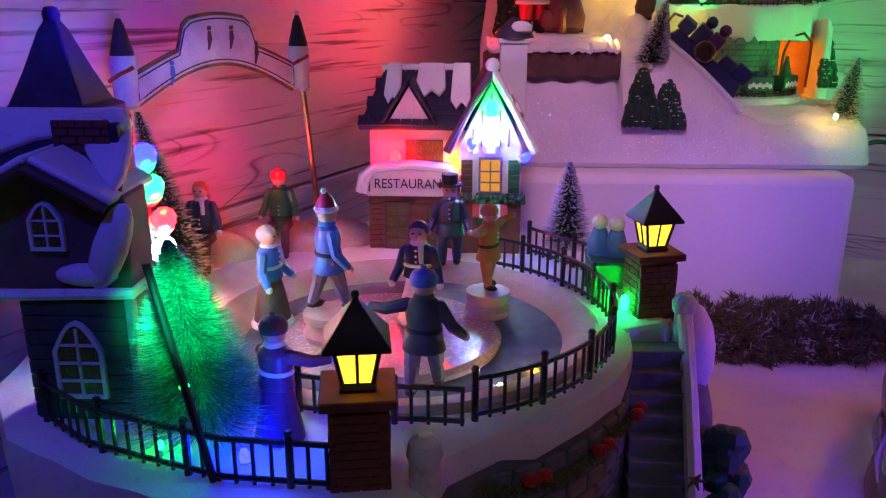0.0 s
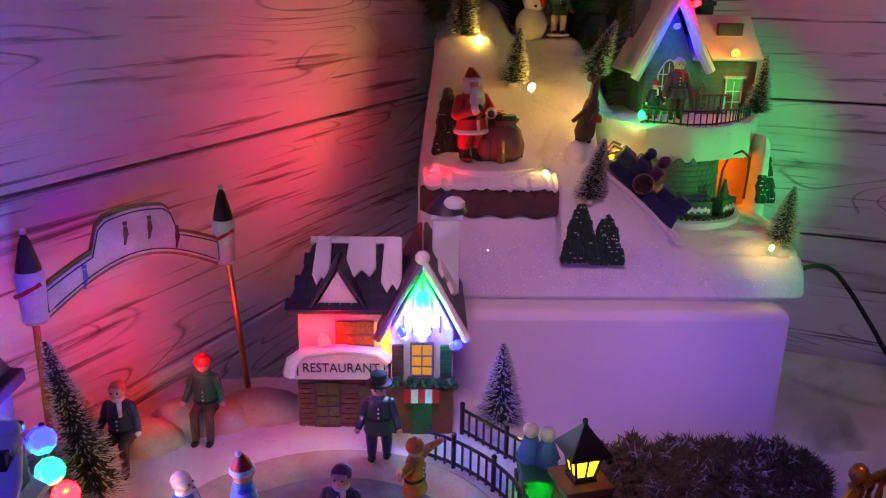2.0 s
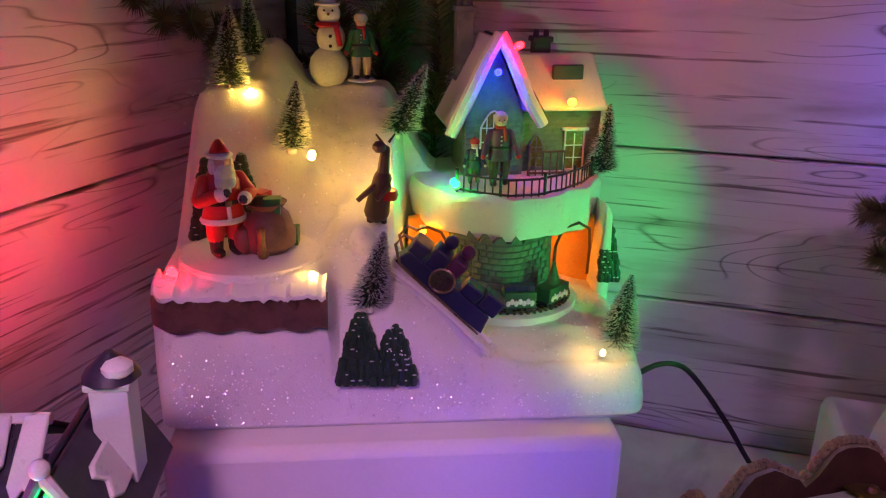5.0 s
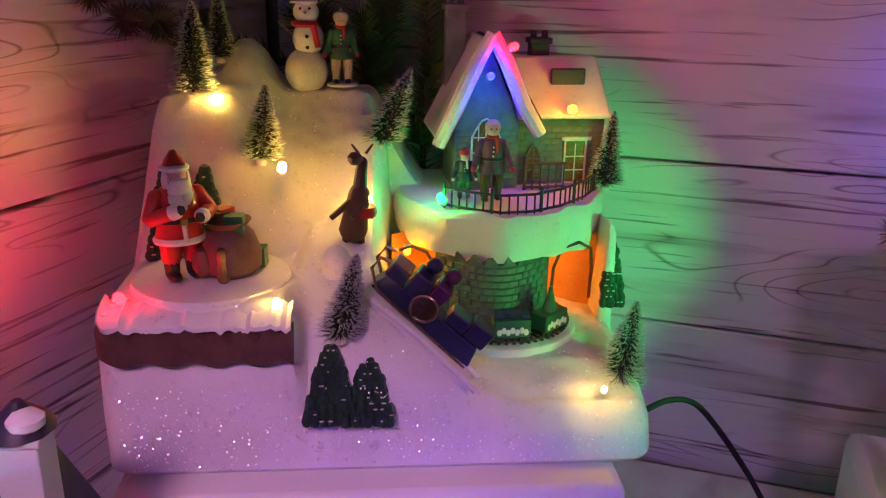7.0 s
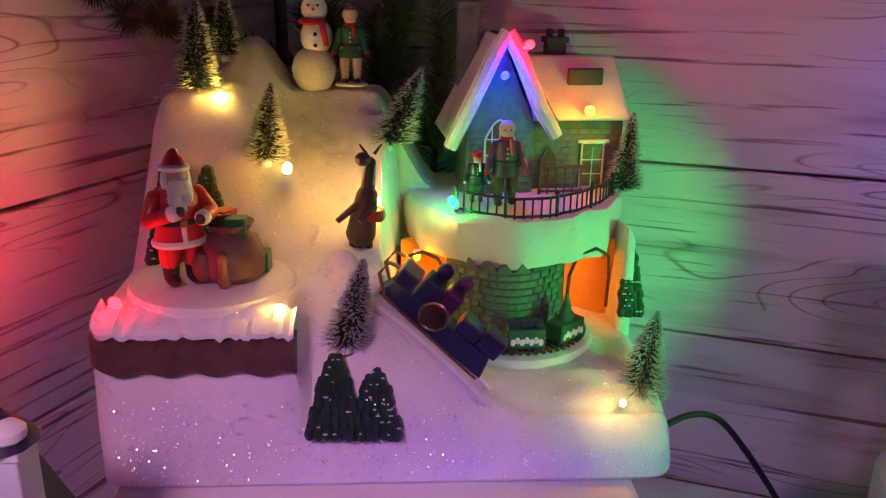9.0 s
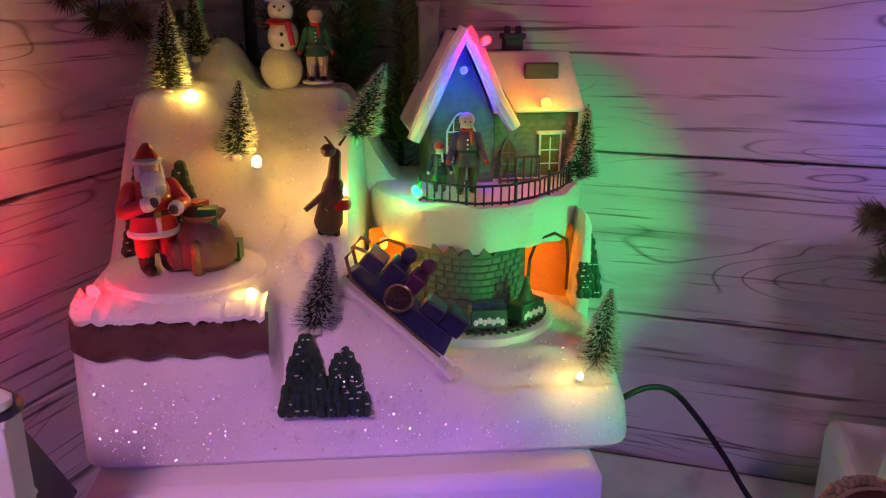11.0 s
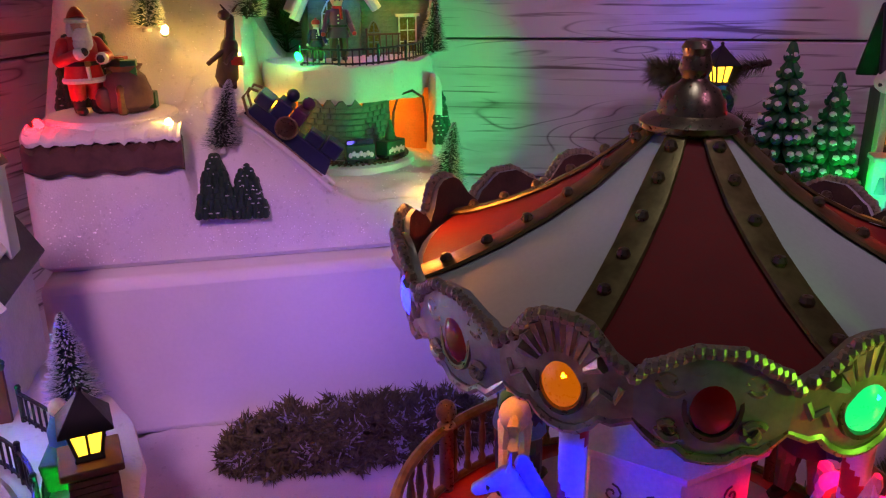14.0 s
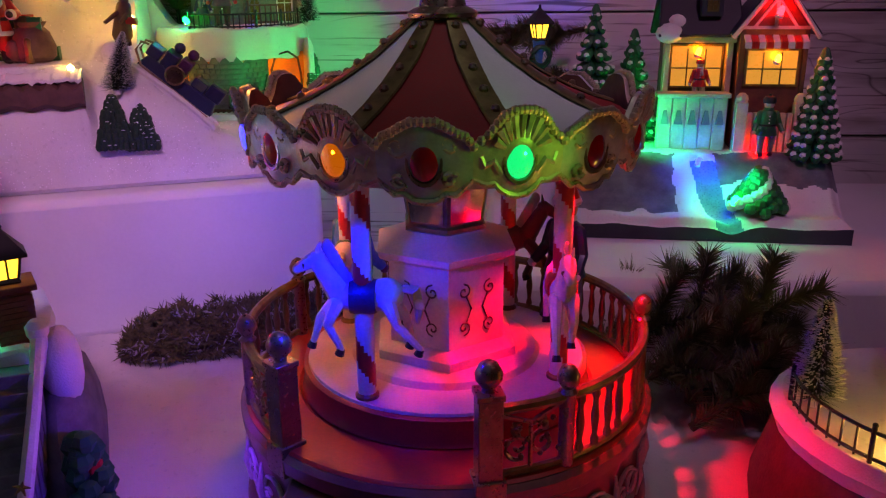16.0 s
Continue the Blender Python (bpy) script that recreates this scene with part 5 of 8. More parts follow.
# pale stone pedestal glowing amber at the ice edge
bm = B()
lathe(bm, [(0.0115, 0.097), (0.0125, 0.1005), (0.0105, 0.1035), (0.0105, 0.1055), (0.012, 0.1065), (0.012, 0.110), (0.001, 0.1105)], 20, Matrix.Translation((-0.004, 0.386, 0)))
solid("pedestal", bm, CREAM, "cream round pedestal on the turning disc", "pedestal")
bm = B()
lathe(bm, [(0.010, 0.097), (0.011, 0.1005), (0.0095, 0.1035), (0.0105, 0.1065), (0.0105, 0.109), (0.001, 0.1095)], 20, Matrix.Translation((0.066, 0.418, 0)))
solid("pedestal", bm, CREAM, "cream round pedestal on the turning disc", "pedestal")
led((0.006, 0.378, 0.0975), ORANGELED, "amber light under the skaters", (0, 0, 1), 0.9)
led((0.046, 0.360, 0.0925), REDLED, "red light by the ice", (0, 0, 1), 1.0)
led((0.070, 0.348, 0.0910), WHITELED, "white light by the ice", (0, 0, 1), 0.7)
led((0.085, 0.362, 0.0915), ORANGELED, "amber light by the ice", (0, 0, 1), 0.6)
led((-0.015, 0.282, 0.0985), BLUELED, "blue light in the snow of the terrace", (0, 0, 1), 0.8)
led((0.133, 0.424, 0.0985), GREENLED, "green light at the brick lamp post", (0, -0.2, 1), 1.3)

# stones of the front wall
bm = B()
block(bm, (0, 0, 0), (0.0115, 0.003, 0.0068))
bmesh.ops.bevel(bm, geom=bm.edges[:], offset=0.0008, segments=1, affect="EDGES")
wall_stone = finish(bm, "stone", STONE, False)
for r in range(10):
    for k in range(17):
        a = -70 + k * 7.0 + (3.5 if r % 2 else 0)
        if a > 4:
            continue
        ob = new("stone", wall_stone)
        ob.parent = base_body
        ob.matrix_basis = Matrix.Translation(rc(0.1025 + 0.0003 * (9 - r), a, 0.006 + r * 0.0078)) @ Matrix.Rotation(radians(a + 90), 4, "Z")

# garland with red bows along the wall
garland = thing("fir_garland", IDENT, "dark green garland with red bows along the rink wall", "garland")
rng = random.Random(21)
lines = []
for k in range(1500):
    a = rng.uniform(-72, 2)
    c = Vector(rc(0.1065, a, 0.078 - 0.006 * abs(math.sin(radians(a * 5)))))
    d = Vector((rng.gauss(0, 1), rng.gauss(0, 1), rng.gauss(0, 1))).normalized()
    lines.append((c, c + d * rng.uniform(0.0025, 0.0050)))
ob = new("garland_needles", needle_mesh("garland_needles", lines, 0.0006, [FIR]))
ob.parent = garland
for a in (-60, -42, -24, -6):
    bm = B()
    for s in (-1, 1):
        ball(bm, rc(0.1105, a + s * 1.7, 0.079), (0.003, 0.003, 0.0025), 0, 8)
    ball(bm, rc(0.111, a, 0.0785), 0.0017, 0, 8)
    part("red_bow", bm, REDP, garland, "red bow")

# stairs
stairs = thing("rink_stairs", IDENT, "dark stone steps leading down from the rink", "stairs")
for k in range(13):
    bm = B()
    f = k / 13
    block(bm, (0.1415 - 0.010 * f, 0.392 - 0.083 * f, 0.0925 - 0.0072 * k - 0.02), (0.026, 0.012, 0.0405))
    part("step", bm, STONE, stairs, bevel=0.0006)
rail = thing("stair_railing", IDENT, "thick white snow-capped stair rail with posts", "railing")
bm = B()
tube(bm, [(0.1555, 0.402, 0.104), (0.155, 0.394, 0.096), (0.1535, 0.375, 0.078), (0.1505, 0.350, 0.055), (0.148, 0.330, 0.037), (0.146, 0.318, 0.022)], [0.0036, 0.0036, 0.0034, 0.0036, 0.0036, 0.004], 8)
part("handrail", bm, SNOW, rail)
bm = B()
lathe(bm, [(0.0045, 0.085), (0.0042, 0.104), (0.0055, 0.106), (0.0058, 0.110), (0.003, 0.1135)], 12, Matrix.Translation((0.1555, 0.404, 0)))
part("newel_post", bm, SNOW, rail)
bm = B()
ball(bm, (0.163, 0.412, 0.082), (0.0105, 0.016, 0.024), 0, 14)
part("snow_drift", bm, SNOW, rail, "smooth snow drift")
bm = B()
for k in range(5):
    a = k * 2 * math.pi / 5
    rod(bm, (0.1495, 0.343, 0.056), (0.1495 + 0.004 * math.cos(a), 0.341, 0.056 + 0.004 * math.sin(a)), 0.0012, 0.0003, 5)
part("star", bm, GOLD, rail, "small golden star")
bm = B()
for k in range(44):
    f = k / 43
    ball(bm, (0.172 + rng.uniform(-1, 1) * 0.013 * (1 - 0.7 * f), 0.375 + rng.uniform(-1, 1) * 0.013 * (1 - 0.7 * f), 0.008 + 0.05 * f), 0.0062, 0 if k % 9 else 1, 7)
solid("moulded_bush", bm, [GREENP, REDP], "dark green moulded bush with a red band", "bush", at=Matrix.Translation((0, 0, 0)))
bm = B()
ball(bm, (0.160, 0.43, 0.035), (0.018, 0.05, 0.05), 0, 16)
part("rock_flank", bm, STONE, rink, "dark rounded rock flank")

# fences of the rink
def arc_pts(r, a0, a1, step=4):
    n = int(abs(a1 - a0) / step)
    return [rc(r, a0 + (a1 - a0) * k / n)[:2] for k in range(n + 1)]


fence = thing("rink_fence", IDENT, "black metal picket fence curving round the ice", "fence", "rink fences")
picket_fence(fence, arc_pts(0.0955, -70, 62), RZ + 0.0015, 0.0175, 0.0058, IRON, 5, 0.0007, 0.0010)
fence = thing("rink_fence", IDENT, "straight black metal picket fence before the ice", "fence", "rink fences")
picket_fence(fence, [(-0.004, 0.316), (0.028, 0.309), (0.056, 0.3075)], RZ + 0.0015, 0.0155, 0.0060, IRON, 6, 0.0007, 0.0010)
fence = thing("terrace_fence", IDENT, "black metal picket fence along the snowy terrace", "fence", "rink fences")
picket_fence(fence, [(-0.092, 0.306), (-0.070, 0.289), (-0.047, 0.280), (-0.018, 0.270), (0.018, 0.267)], RZ + 0.0015, 0.0165, 0.0058, IRON, 6, 0.0007, 0.0010)
fence = thing("rear_fence", IDENT, "black metal picket fence behind the carriage", "fence", "rink fences")
picket_fence(fence, [(0.092, 0.512), (0.115, 0.486), (0.140, 0.462)], RZ + 0.0015, 0.0165, 0.0058, IRON, 6, 0.0007, 0.0010)


# lamp posts of brick with lanterns
def brick_lamp(at, label, size=1.0):
    root = thing("brick_lamp_post", at, label, "lamp post", "brick lamp posts")
    w, h = 0.0185 * size, 0.029
    bm = B()
    block(bm, (0, 0, h / 2), (w - 0.0012, w - 0.0012, h))
    part("pillar", bm, BRICKRED, root)
    for k in range(4):
        m = Matrix.Rotation(k * math.pi / 2, 4, "Z") @ Matrix.Translation((0, -w / 2 + 0.0006, 0))
        brick_wall(root, w, h, m, BRICKRED, 0.0062, 0.0030)
    bm = B()
    block(bm, (0, 0, h + 0.0016), (w + 0.005, w + 0.005, 0.0034))
    part("capstone", bm, BRICKRED, root, "broad brick-red capstone", bevel=0.0006)
    lantern_parts(root, h + 0.0033, size * 0.92)
    return root


brick_lamp(T((0.0235, 0.2765, RZ)) @ Matrix.Rotation(radians(8), 4, "Z"), "red brick lamp post with a lit black lantern on the terrace", 1.0)
brick_lamp(T((0.1430, 0.4220, RZ)) @ Matrix.Rotation(radians(14), 4, "Z"), "red brick lamp post with a lit black lantern by the steps", 1.0)
bm = B()
lathe(bm, [(0.0052, 0), (0.0048, 0.014), (0.0058, 0.016), (0.0050, 0.021), (0.002, 0.0235)], 10)
solid("stone_bollard", bm, SNOW, "small snow-capped stone bollard", "bollard", at=T((0.044, 0.272, RZ - 0.005)))

# restaurant
rest_at = T((0.0, 0.0, RZ))
rest = thing("restaurant", rest_at, "brick restaurant with dark snowy roof, lit upper windows and sign", "miniature house")
bm = B()
block(bm, (0.026, 0.548, 0.019), (0.058, 0.055, 0.040))
part("lower_wall", bm, BRICKRED, rest, "dark brick ground floor")
brick_wall(rest, 0.056, 0.036, T((0.026, 0.5202, 0.0)), BRICKRED, 0.0065, 0.0032, skip=lambda x, z: abs(x - 0.012) < 0.0075 and z < 0.030 or abs(x + 0.012) < 0.008 and z < 0.034)
bm = B()
block(bm, (0.026, 0.550, 0.056), (0.056, 0.050, 0.034))
part("upper_wall", bm, PINKWHITE, rest, "plastered upper floor lit red and amber")
window_parts(rest, "front_door", T((0.014, 0.5195, 0.001)), 0.015, 0.029, WINDOWDIM, WOODDARK, False, (1, 3))
window_parts(rest, "shop_window", T((0.038, 0.5195, 0.006)), 0.013, 0.022, WINDOWDIM, WOODDARK, False, (1, 2))
window_parts(rest, "upper_window", T((0.030, 0.5245, 0.050)), 0.022, 0.016, WINDOWDIM, WOODDARK, False, (3, 1))
led((0.0135, 0.519, RZ + 0.052), REDLED, "red bulb above the restaurant sign", (0, -0.3, 1), 1.6)
led((0.0480, 0.518, RZ + 0.050), ORANGELED, "amber bulb beside the restaurant sign", (0, -0.5, 1), 0.9)
for y0, z0, y1, z1 in ((0.518, 0.072, 0.553, 0.101), (0.590, 0.074, 0.553, 0.101)):
    roof_side(rest, [(-0.008, y0, z0), (0.058, y0, z0), (0.054, y1, z1), (0.004, y1, z1)], 0.003, DARKROOF, "dark shingled roof slope")
bm = B()
block(bm, (0, 0, 0), (0.0058, 0.0075, 0.0012))
shingle = finish(bm, "shingle", DARKROOF, False)
for k in range(6):
    f0 = k / 6
    y, z = mixf(0.517, 0.552, f0), mixf(0.0745, 0.1032, f0)
    x0, x1 = mixf(-0.008, 0.004, f0) + 0.003 * (k % 2), mixf(0.058, 0.054, f0)
    for j in range(int((x1 - x0) / 0.0062)):
        ob = new("shingle", shingle)
        ob.parent = rest
        ob.matrix_basis = T((x0 + 0.003 + 0.0062 * j, y + 0.0025, z + 0.0032)) @ Matrix.Rotation(radians(37), 4, "X")
for x0, w, f0 in ((0.006, 0.010, 0.35), (0.024, 0.018, 0.45), (0.045, 0.012, 0.25)):
    bm = B()
    m = T((x0, mixf(0.517, 0.552, f0), mixf(0.0765, 0.105, f0) + 0.001)) @ Matrix.Rotation(radians(39), 4, "X")
    slab(bm, [(0, 0.004), (w * 0.3, -0.003), (w * 0.55, 0.003), (w * 0.8, -0.002), (w, 0.004), (w * 0.95, 0.046 * (1 - f0)), (w * 0.1, 0.046 * (1 - f0))], 0, 0.0028, m)
    part("roof_snow", bm, SNOW, rest, "patch of melting snow", bevel=0.001)
bm = B()
rod(bm, (0.003, 0.553, 0.1045), (0.056, 0.553, 0.1045), 0.0028, 0.0028, 8)
part("ridge_snow", bm, SNOW, rest)
bm = B()
slab(bm, [(-0.012, 0), (0.012, 0), (0, 0.020)], -0.020, 0.0, T((0.0215, 0.520, 0.077)) @ UPRIGHT)
part("dormer", bm, PINKWHITE, rest, "small pale dormer gable")
for s in (-1, 1):
    roof_side(rest, [(0.0215 + s * 0.0155, 0.517, 0.0745), (0.0215, 0.517, 0.0995), (0.0215, 0.545, 0.0995), (0.0215 + s * 0.0155, 0.545, 0.0745)], 0.0022, DARKROOF, "dormer roof", "dormer_roof")
bm = B()
slab(bm, [(-0.0175, 0), (0.0175, 0), (0.0175, 0.066), (0, 0.101), (-0.0175, 0.066)], -0.075, 0.0, T((0.0685, 0.5145, 0)) @ UPRIGHT)
part("gable_house", bm, WHITE, rest, "white plaster gable house", bevel=0.0005)
bm = B()
slab(bm, [(-0.0165, 0), (0.0165, 0), (0, 0.033)], 0.0002, 0.0014, T((0.0685, 0.5142, 0.0665)) @ UPRIGHT)
part("gable_panel", bm, WHITE, rest, "white gable panel lit by bulbs")
bm = B()
for u in (-0.010, -0.005, 0.0, 0.005, 0.010):
    block(bm, (0.0685 + u, 0.5124, 0.0675 + (0.012 - abs(u)) * 1.0), (0.0012, 0.0012, 0.001 + (0.0145 - abs(u)) * 2.0))
part("gable_timber", bm, WOODDARK, rest, "dark gable timbering")
bm = B()
block(bm, (0.0685, 0.5135, 0.0165), (0.036, 0.003, 0.033))
part("brick_front", bm, BRICKRED, rest)
for s in (-1, 1):
    roof_side(rest, [(0.0685 + s * 0.0235, 0.508, 0.062), (0.0685, 0.508, 0.1045), (0.0685, 0.592, 0.1045), (0.0685 + s * 0.0235, 0.592, 0.062)], 0.003, DARKROOF, "steep gable roof slope", "gable_roof")
    bm = B()
    tube(bm, [(0.0685 + s * 0.025, 0.508, 0.062), (0.0685 + s * 0.013, 0.507, 0.085), (0.0685, 0.507, 0.1075)], [0.0026, 0.0020, 0.0028], 8)
    part("snow_edge", bm, SNOW if s > 0 else PURPLE, rest)
    bm = B()
    block(bm, (0.0685 + s * 0.0135, 0.5128, 0.047), (0.0065, 0.0022, 0.019))
    for k in range(5):
        block(bm, (0.0685 + s * 0.0135, 0.5114, 0.0405 + 0.0034 * k), (0.0055, 0.0012, 0.0016))
    part("shutter", bm, WOODDARK if s < 0 else GREENP, rest, "slatted shutter")
bm = B()
ball(bm, (0.0685, 0.507, 0.110), 0.0042, 0, 10)
part("ridge_knob", bm, SNOW, rest)
bm = B()
slab(bm, [(0, 0.0), (0.004, -0.004), (0.010, 0.002), (0.016, -0.003), (0.020, 0.004), (0.020, 0.040), (0, 0.040)], 0, 0.003, T((0.0685 + 0.008, 0.530, 0.095)) @ Matrix.Rotation(radians(61), 4, "Y") @ Matrix.Rotation(radians(0), 4, "Z"))
part("roof_snow", bm, SNOW, rest, "patch of snow on the gable roof", bevel=0.001)
window_parts(rest, "gable_window", T((0.0685, 0.5135, 0.037)), 0.0135, 0.021, WINDOWLIT, STONE, False, (1, 2))
led((0.0685, 0.5085, RZ + 0.0665), WHITELED, "white bulb in the gable", (0, -0.3, 1), 1.9)
led((0.0685, 0.5090, RZ + 0.083), GREENLED, "green bulb at the gable top", (0, -0.4, 1), 1.5)
led((0.0580, 0.5095, RZ + 0.064), BLUELED, "blue bulb under the gable eave", (-0.3, -0.4, 1), 1.1)
led((0.0870, 0.5095, RZ + 0.058), BLUELED, "blue bulb at the gable corner", (0.3, -0.6, 0.4), 1.1)
bm = B()
for k in range(60):
    ball(bm, (0.0685 + rng.uniform(-0.019, 0.019), 0.510 + rng.uniform(-0.002, 0.002), 0.0345 + rng.uniform(-0.002, 0.002)), 0.0016, 0, 6)
part("window_garland", bm, GREENP, rest, "green garland under the window")
for k in range(5):
    bm = B()
    block(bm, (0.0605 + 0.004 * k, 0.508, 0.0275), (0.0039, 0.004, 0.0075), Matrix.Translation((0, 0.508, 0.03)) @ Matrix.Rotation(radians(-25), 4, "X") @ Matrix.Translation((0, -0.508, -0.03)))
    part("awning_stripe", bm, WHITE if k % 2 else REDP, rest, "red and white striped awning")
bm = B()
block(bm, (0.0685, 0.512, 0.012), (0.012, 0.002, 0.024))
part("side_door", bm, GREENP, rest)
bm = B()
block(bm, (0.082, 0.556, 0.098), (0.016, 0.016, 0.048))
block(bm, (0.082, 0.556, 0.121), (0.019, 0.019, 0.003))
part("chimney", bm, PALEGREY, rest, "pale chimney stack", bevel=0.0006)
bm = B()
lathe(bm, [(0.0125, 0.1225), (0.0105, 0.126), (0.005, 0.131), (0.002, 0.134)], 10, T((0.082, 0.556, 0)))
part("chimney_cap", bm, DARKROOF, rest, "dark chimney hood")
bm = B()
ball(bm, (0.086, 0.552, 0.128), (0.007, 0.007, 0.0045), 0, 10)
part("chimney_snow", bm, SNOW, rest)
# sign board with awning
sign = part("sign_board", (lambda b: (slab(b, [(-0.0265, 0), (0.0265, 0), (0.0265, 0.012), (0.024, 0.0165), (-0.024, 0.0165), (-0.0265, 0.012)], 0, 0.0035, T((0.023, 0.5165, 0.0345)) @ UPRIGHT), b)[1])(B()), PINKWHITE, rest, "pale pink sign board", bevel=0.0008)
text = bpy.data.curves.new("sign_text", "FONT")
text.body, text.size, text.align_x, text.align_y, text.extrude = "RESTAURANT", 0.0080, "CENTER", "CENTER", 0.0002
ob = new("sign_text", text)
ob.data.materials.append(INK)
ob.parent = sign
ob.matrix_basis = T((0.023, 0.5127, 0.0420)) @ UPRIGHT @ Matrix.Diagonal((0.88, 1.0, 1, 1))
for x in (-0.0015, 0.0475):
    bm = B()
    block(bm, (x, 0.5128, 0.042), (0.0008, 0.0006, 0.009))
    part("sign_border", bm, INK, sign)
bm = B()
tube(bm, [(-0.006, 0.514, 0.037), (-0.004, 0.514, 0.046), (0.002, 0.514, 0.0515), (0.023, 0.514, 0.0535), (0.044, 0.514, 0.0515), (0.050, 0.514, 0.046)], [0.0042, 0.004, 0.003, 0.0028, 0.003, 0.0034], 8)
part("sign_snow", bm, SNOW, rest, "snow roll over the sign")

# welcome arch on two poles
arch = thing("arch_sign", IDENT, "pale arched sign with painted skaters between two hat-topped poles", "sign")
P1, P2 = Vector((-0.1168, 0.4618, 0)), Vector((-0.0472, 0.5517, 0))
for p, z in ((P1, 0.205), (P2, 0.205)):
    bm = B()
    rod(bm, (p.x + (0.010 if p.x > -0.09 else 0.0), p.y - 0.004, RZ), (p.x, p.y, z), 0.0018, 0.0018, 8)
    part("pole", bm, COPPER, arch, "copper pole")
    bm = B()
    lathe(bm, [(0.0050, 0.188), (0.0062, 0.190), (0.0058, 0.192), (0.0065, 0.206), (0.0066, 0.213), (0.0058, 0.2145)], 14, T((p.x, p.y, 0)))
    part("pole_bottle", bm, WHITE, arch, "white pole top")
    bm = B()
    tube(bm, [(p.x - 0.0064, p.y - 0.003, 0.202), (p.x, p.y - 0.0068, 0.2055), (p.x + 0.0064, p.y - 0.003, 0.209)], 0.0012, 6)
    part("red_stripe", bm, REDP, arch)
    bm = B()
    lathe(bm, [(0.0058, 0.2145), (0.0056, 0.2165), (0.0025, 0.229), (0.0008, 0.233)], 12, T((p.x, p.y, 0)))
    part("pointed_hat", bm, BLACK, arch, "black pointed hat")
    bm = B()
    ball(bm, (p.x, p.y, 0.2335), 0.0017, 0, 8)
    part("pompom", bm, WHITE, arch)
dirv = (P2 - P1)
span = dirv.length
am = Matrix.Translation(P1) @ Matrix.Rotation(math.atan2(dirv.y, dirv.x), 4, "Z") @ UPRIGHT


def arch_line(grow):
    pts = []
    for k in range(25):
        u = k / 24
        pts.append((0.006 + (span - 0.012) * u, 0.190 + 0.018 * math.sin(math.pi * u) - grow))
    for k in range(25):
        u = 1 - k / 24
        bump = 0.014 if 0.30 < u < 0.70 else (0.014 * max(0, 1 - min(abs(u - 0.30), abs(u - 0.70)) / 0.05))
        pts.append((0.006 + (span - 0.012) * u, 0.204 + 0.015 * math.sin(math.pi * u) + bump + grow))
    return pts


bm = B()
slab(bm, arch_line(0.0018), -0.0016, 0.0008, am)
part("sign_frame", bm, GOLD, arch, "gilt wavy frame")
bm = B()
tube(bm, [am @ Vector((x, z, 0.0016)) for x, z in arch_line(-0.0016)], 0.0004, 5, closed=True)
part("sign_line", bm, INK, arch, "thin dark border line")
bm = B()
slab(bm, arch_line(0.0), -0.0010, 0.0016, am)
face = part("sign_face", bm, PAPER, arch, "pale face with small painted skaters")
for u, v, c in ((0.20, 0.203, BLUEP), (0.44, 0.220, WOODDARK), (0.58, 0.220, WOODDARK), (0.74, 0.211, BROWN)):
    bm = B()
    x = 0.006 + (span - 0.012) * u
    slab(bm, [(x - 0.0016, v), (x + 0.0016, v), (x + 0.001, v + 0.005), (x - 0.001, v + 0.005)], 0.0017, 0.0019, am)
    slab(bm, [(x - 0.0018, v - 0.005), (x - 0.0006, v - 0.005), (x + 0.0012, v), (x - 0.0012, v)], 0.0017, 0.0019, am)
    slab(bm, [(x - 0.0012, v + 0.0053), (x + 0.0012, v + 0.0053), (x + 0.0012, v + 0.0075), (x - 0.0012, v + 0.0075)], 0.0017, 0.0019, am)
    part("painted_shape", bm, c, face)

# church
ch_at = T((-0.083, 0.308, RZ))
church = thing("church", ch_at, "dull green church with steep spire, snowy roof and arched windows", "miniature church")
BROWNPLASTER = material("brown_plaster", (0.15, 0.11, 0.08), 0.65, second=(0.08, 0.055, 0.05))
bm = B()
block(bm, (0.0054, 0.011, 0.024), (0.0375, 0.022, 0.048))
part("lower_wall", bm, GREENWALL, church, "dark green wall", bevel=0.0008)
for k in range(8):
    bm = B()
    block(bm, (0.0054, -0.0003, 0.005 + 0.0055 * k), (0.0372, 0.0010, 0.0050))
    part("wall_board", bm, GREENWALL, church, bevel=0.0003)
bm = B()
block(bm, (0.0247, 0.0005, 0.024), (0.0030, 0.0040, 0.048))
part("corner_post", bm, GREYP, church, "pale corner post", bevel=0.0005)
bm = B()
slab(bm, [(-0.026, 0), (0.0255, 0), (0.0255, 0.033), (0.0200, 0.0345), (-0.0023, 0.0455), (-0.0245, 0.0345), (-0.026, 0.033)], -0.019, 0.0, T((0, 0.003, 0.049)) @ UPRIGHT)
part("upper_wall", bm, BROWNPLASTER, church, "brown plaster gable", bevel=0.0008)
bm = B()
tube(bm, [(-0.030, -0.001, 0.0480), (0.0265, -0.001, 0.0495), (0.0268, 0.022, 0.0495)], 0.0021, 8)
part("snow_string", bm, SNOW, church, "snowy ledge")
for sx in (-1, 1):
    roof_side(church, [(-0.0023 + sx * 0.0255, -0.004, 0.0800), (-0.0023, -0.004, 0.0945), (-0.0023, 0.034, 0.0945), (-0.0023 + sx * 0.0255, 0.034, 0.0800)], 0.0030, SNOW, "snow-covered gable roof slope")
    bm = B()
    tube(bm, [(-0.0023 + sx * 0.0245, -0.0045, 0.0795), (-0.0023 + sx * 0.012, -0.0050, 0.0868), (-0.0023, -0.0050, 0.0930)], 0.0019, 8)
    part("barge_board", bm, WOODDARK, church, "dark barge board")
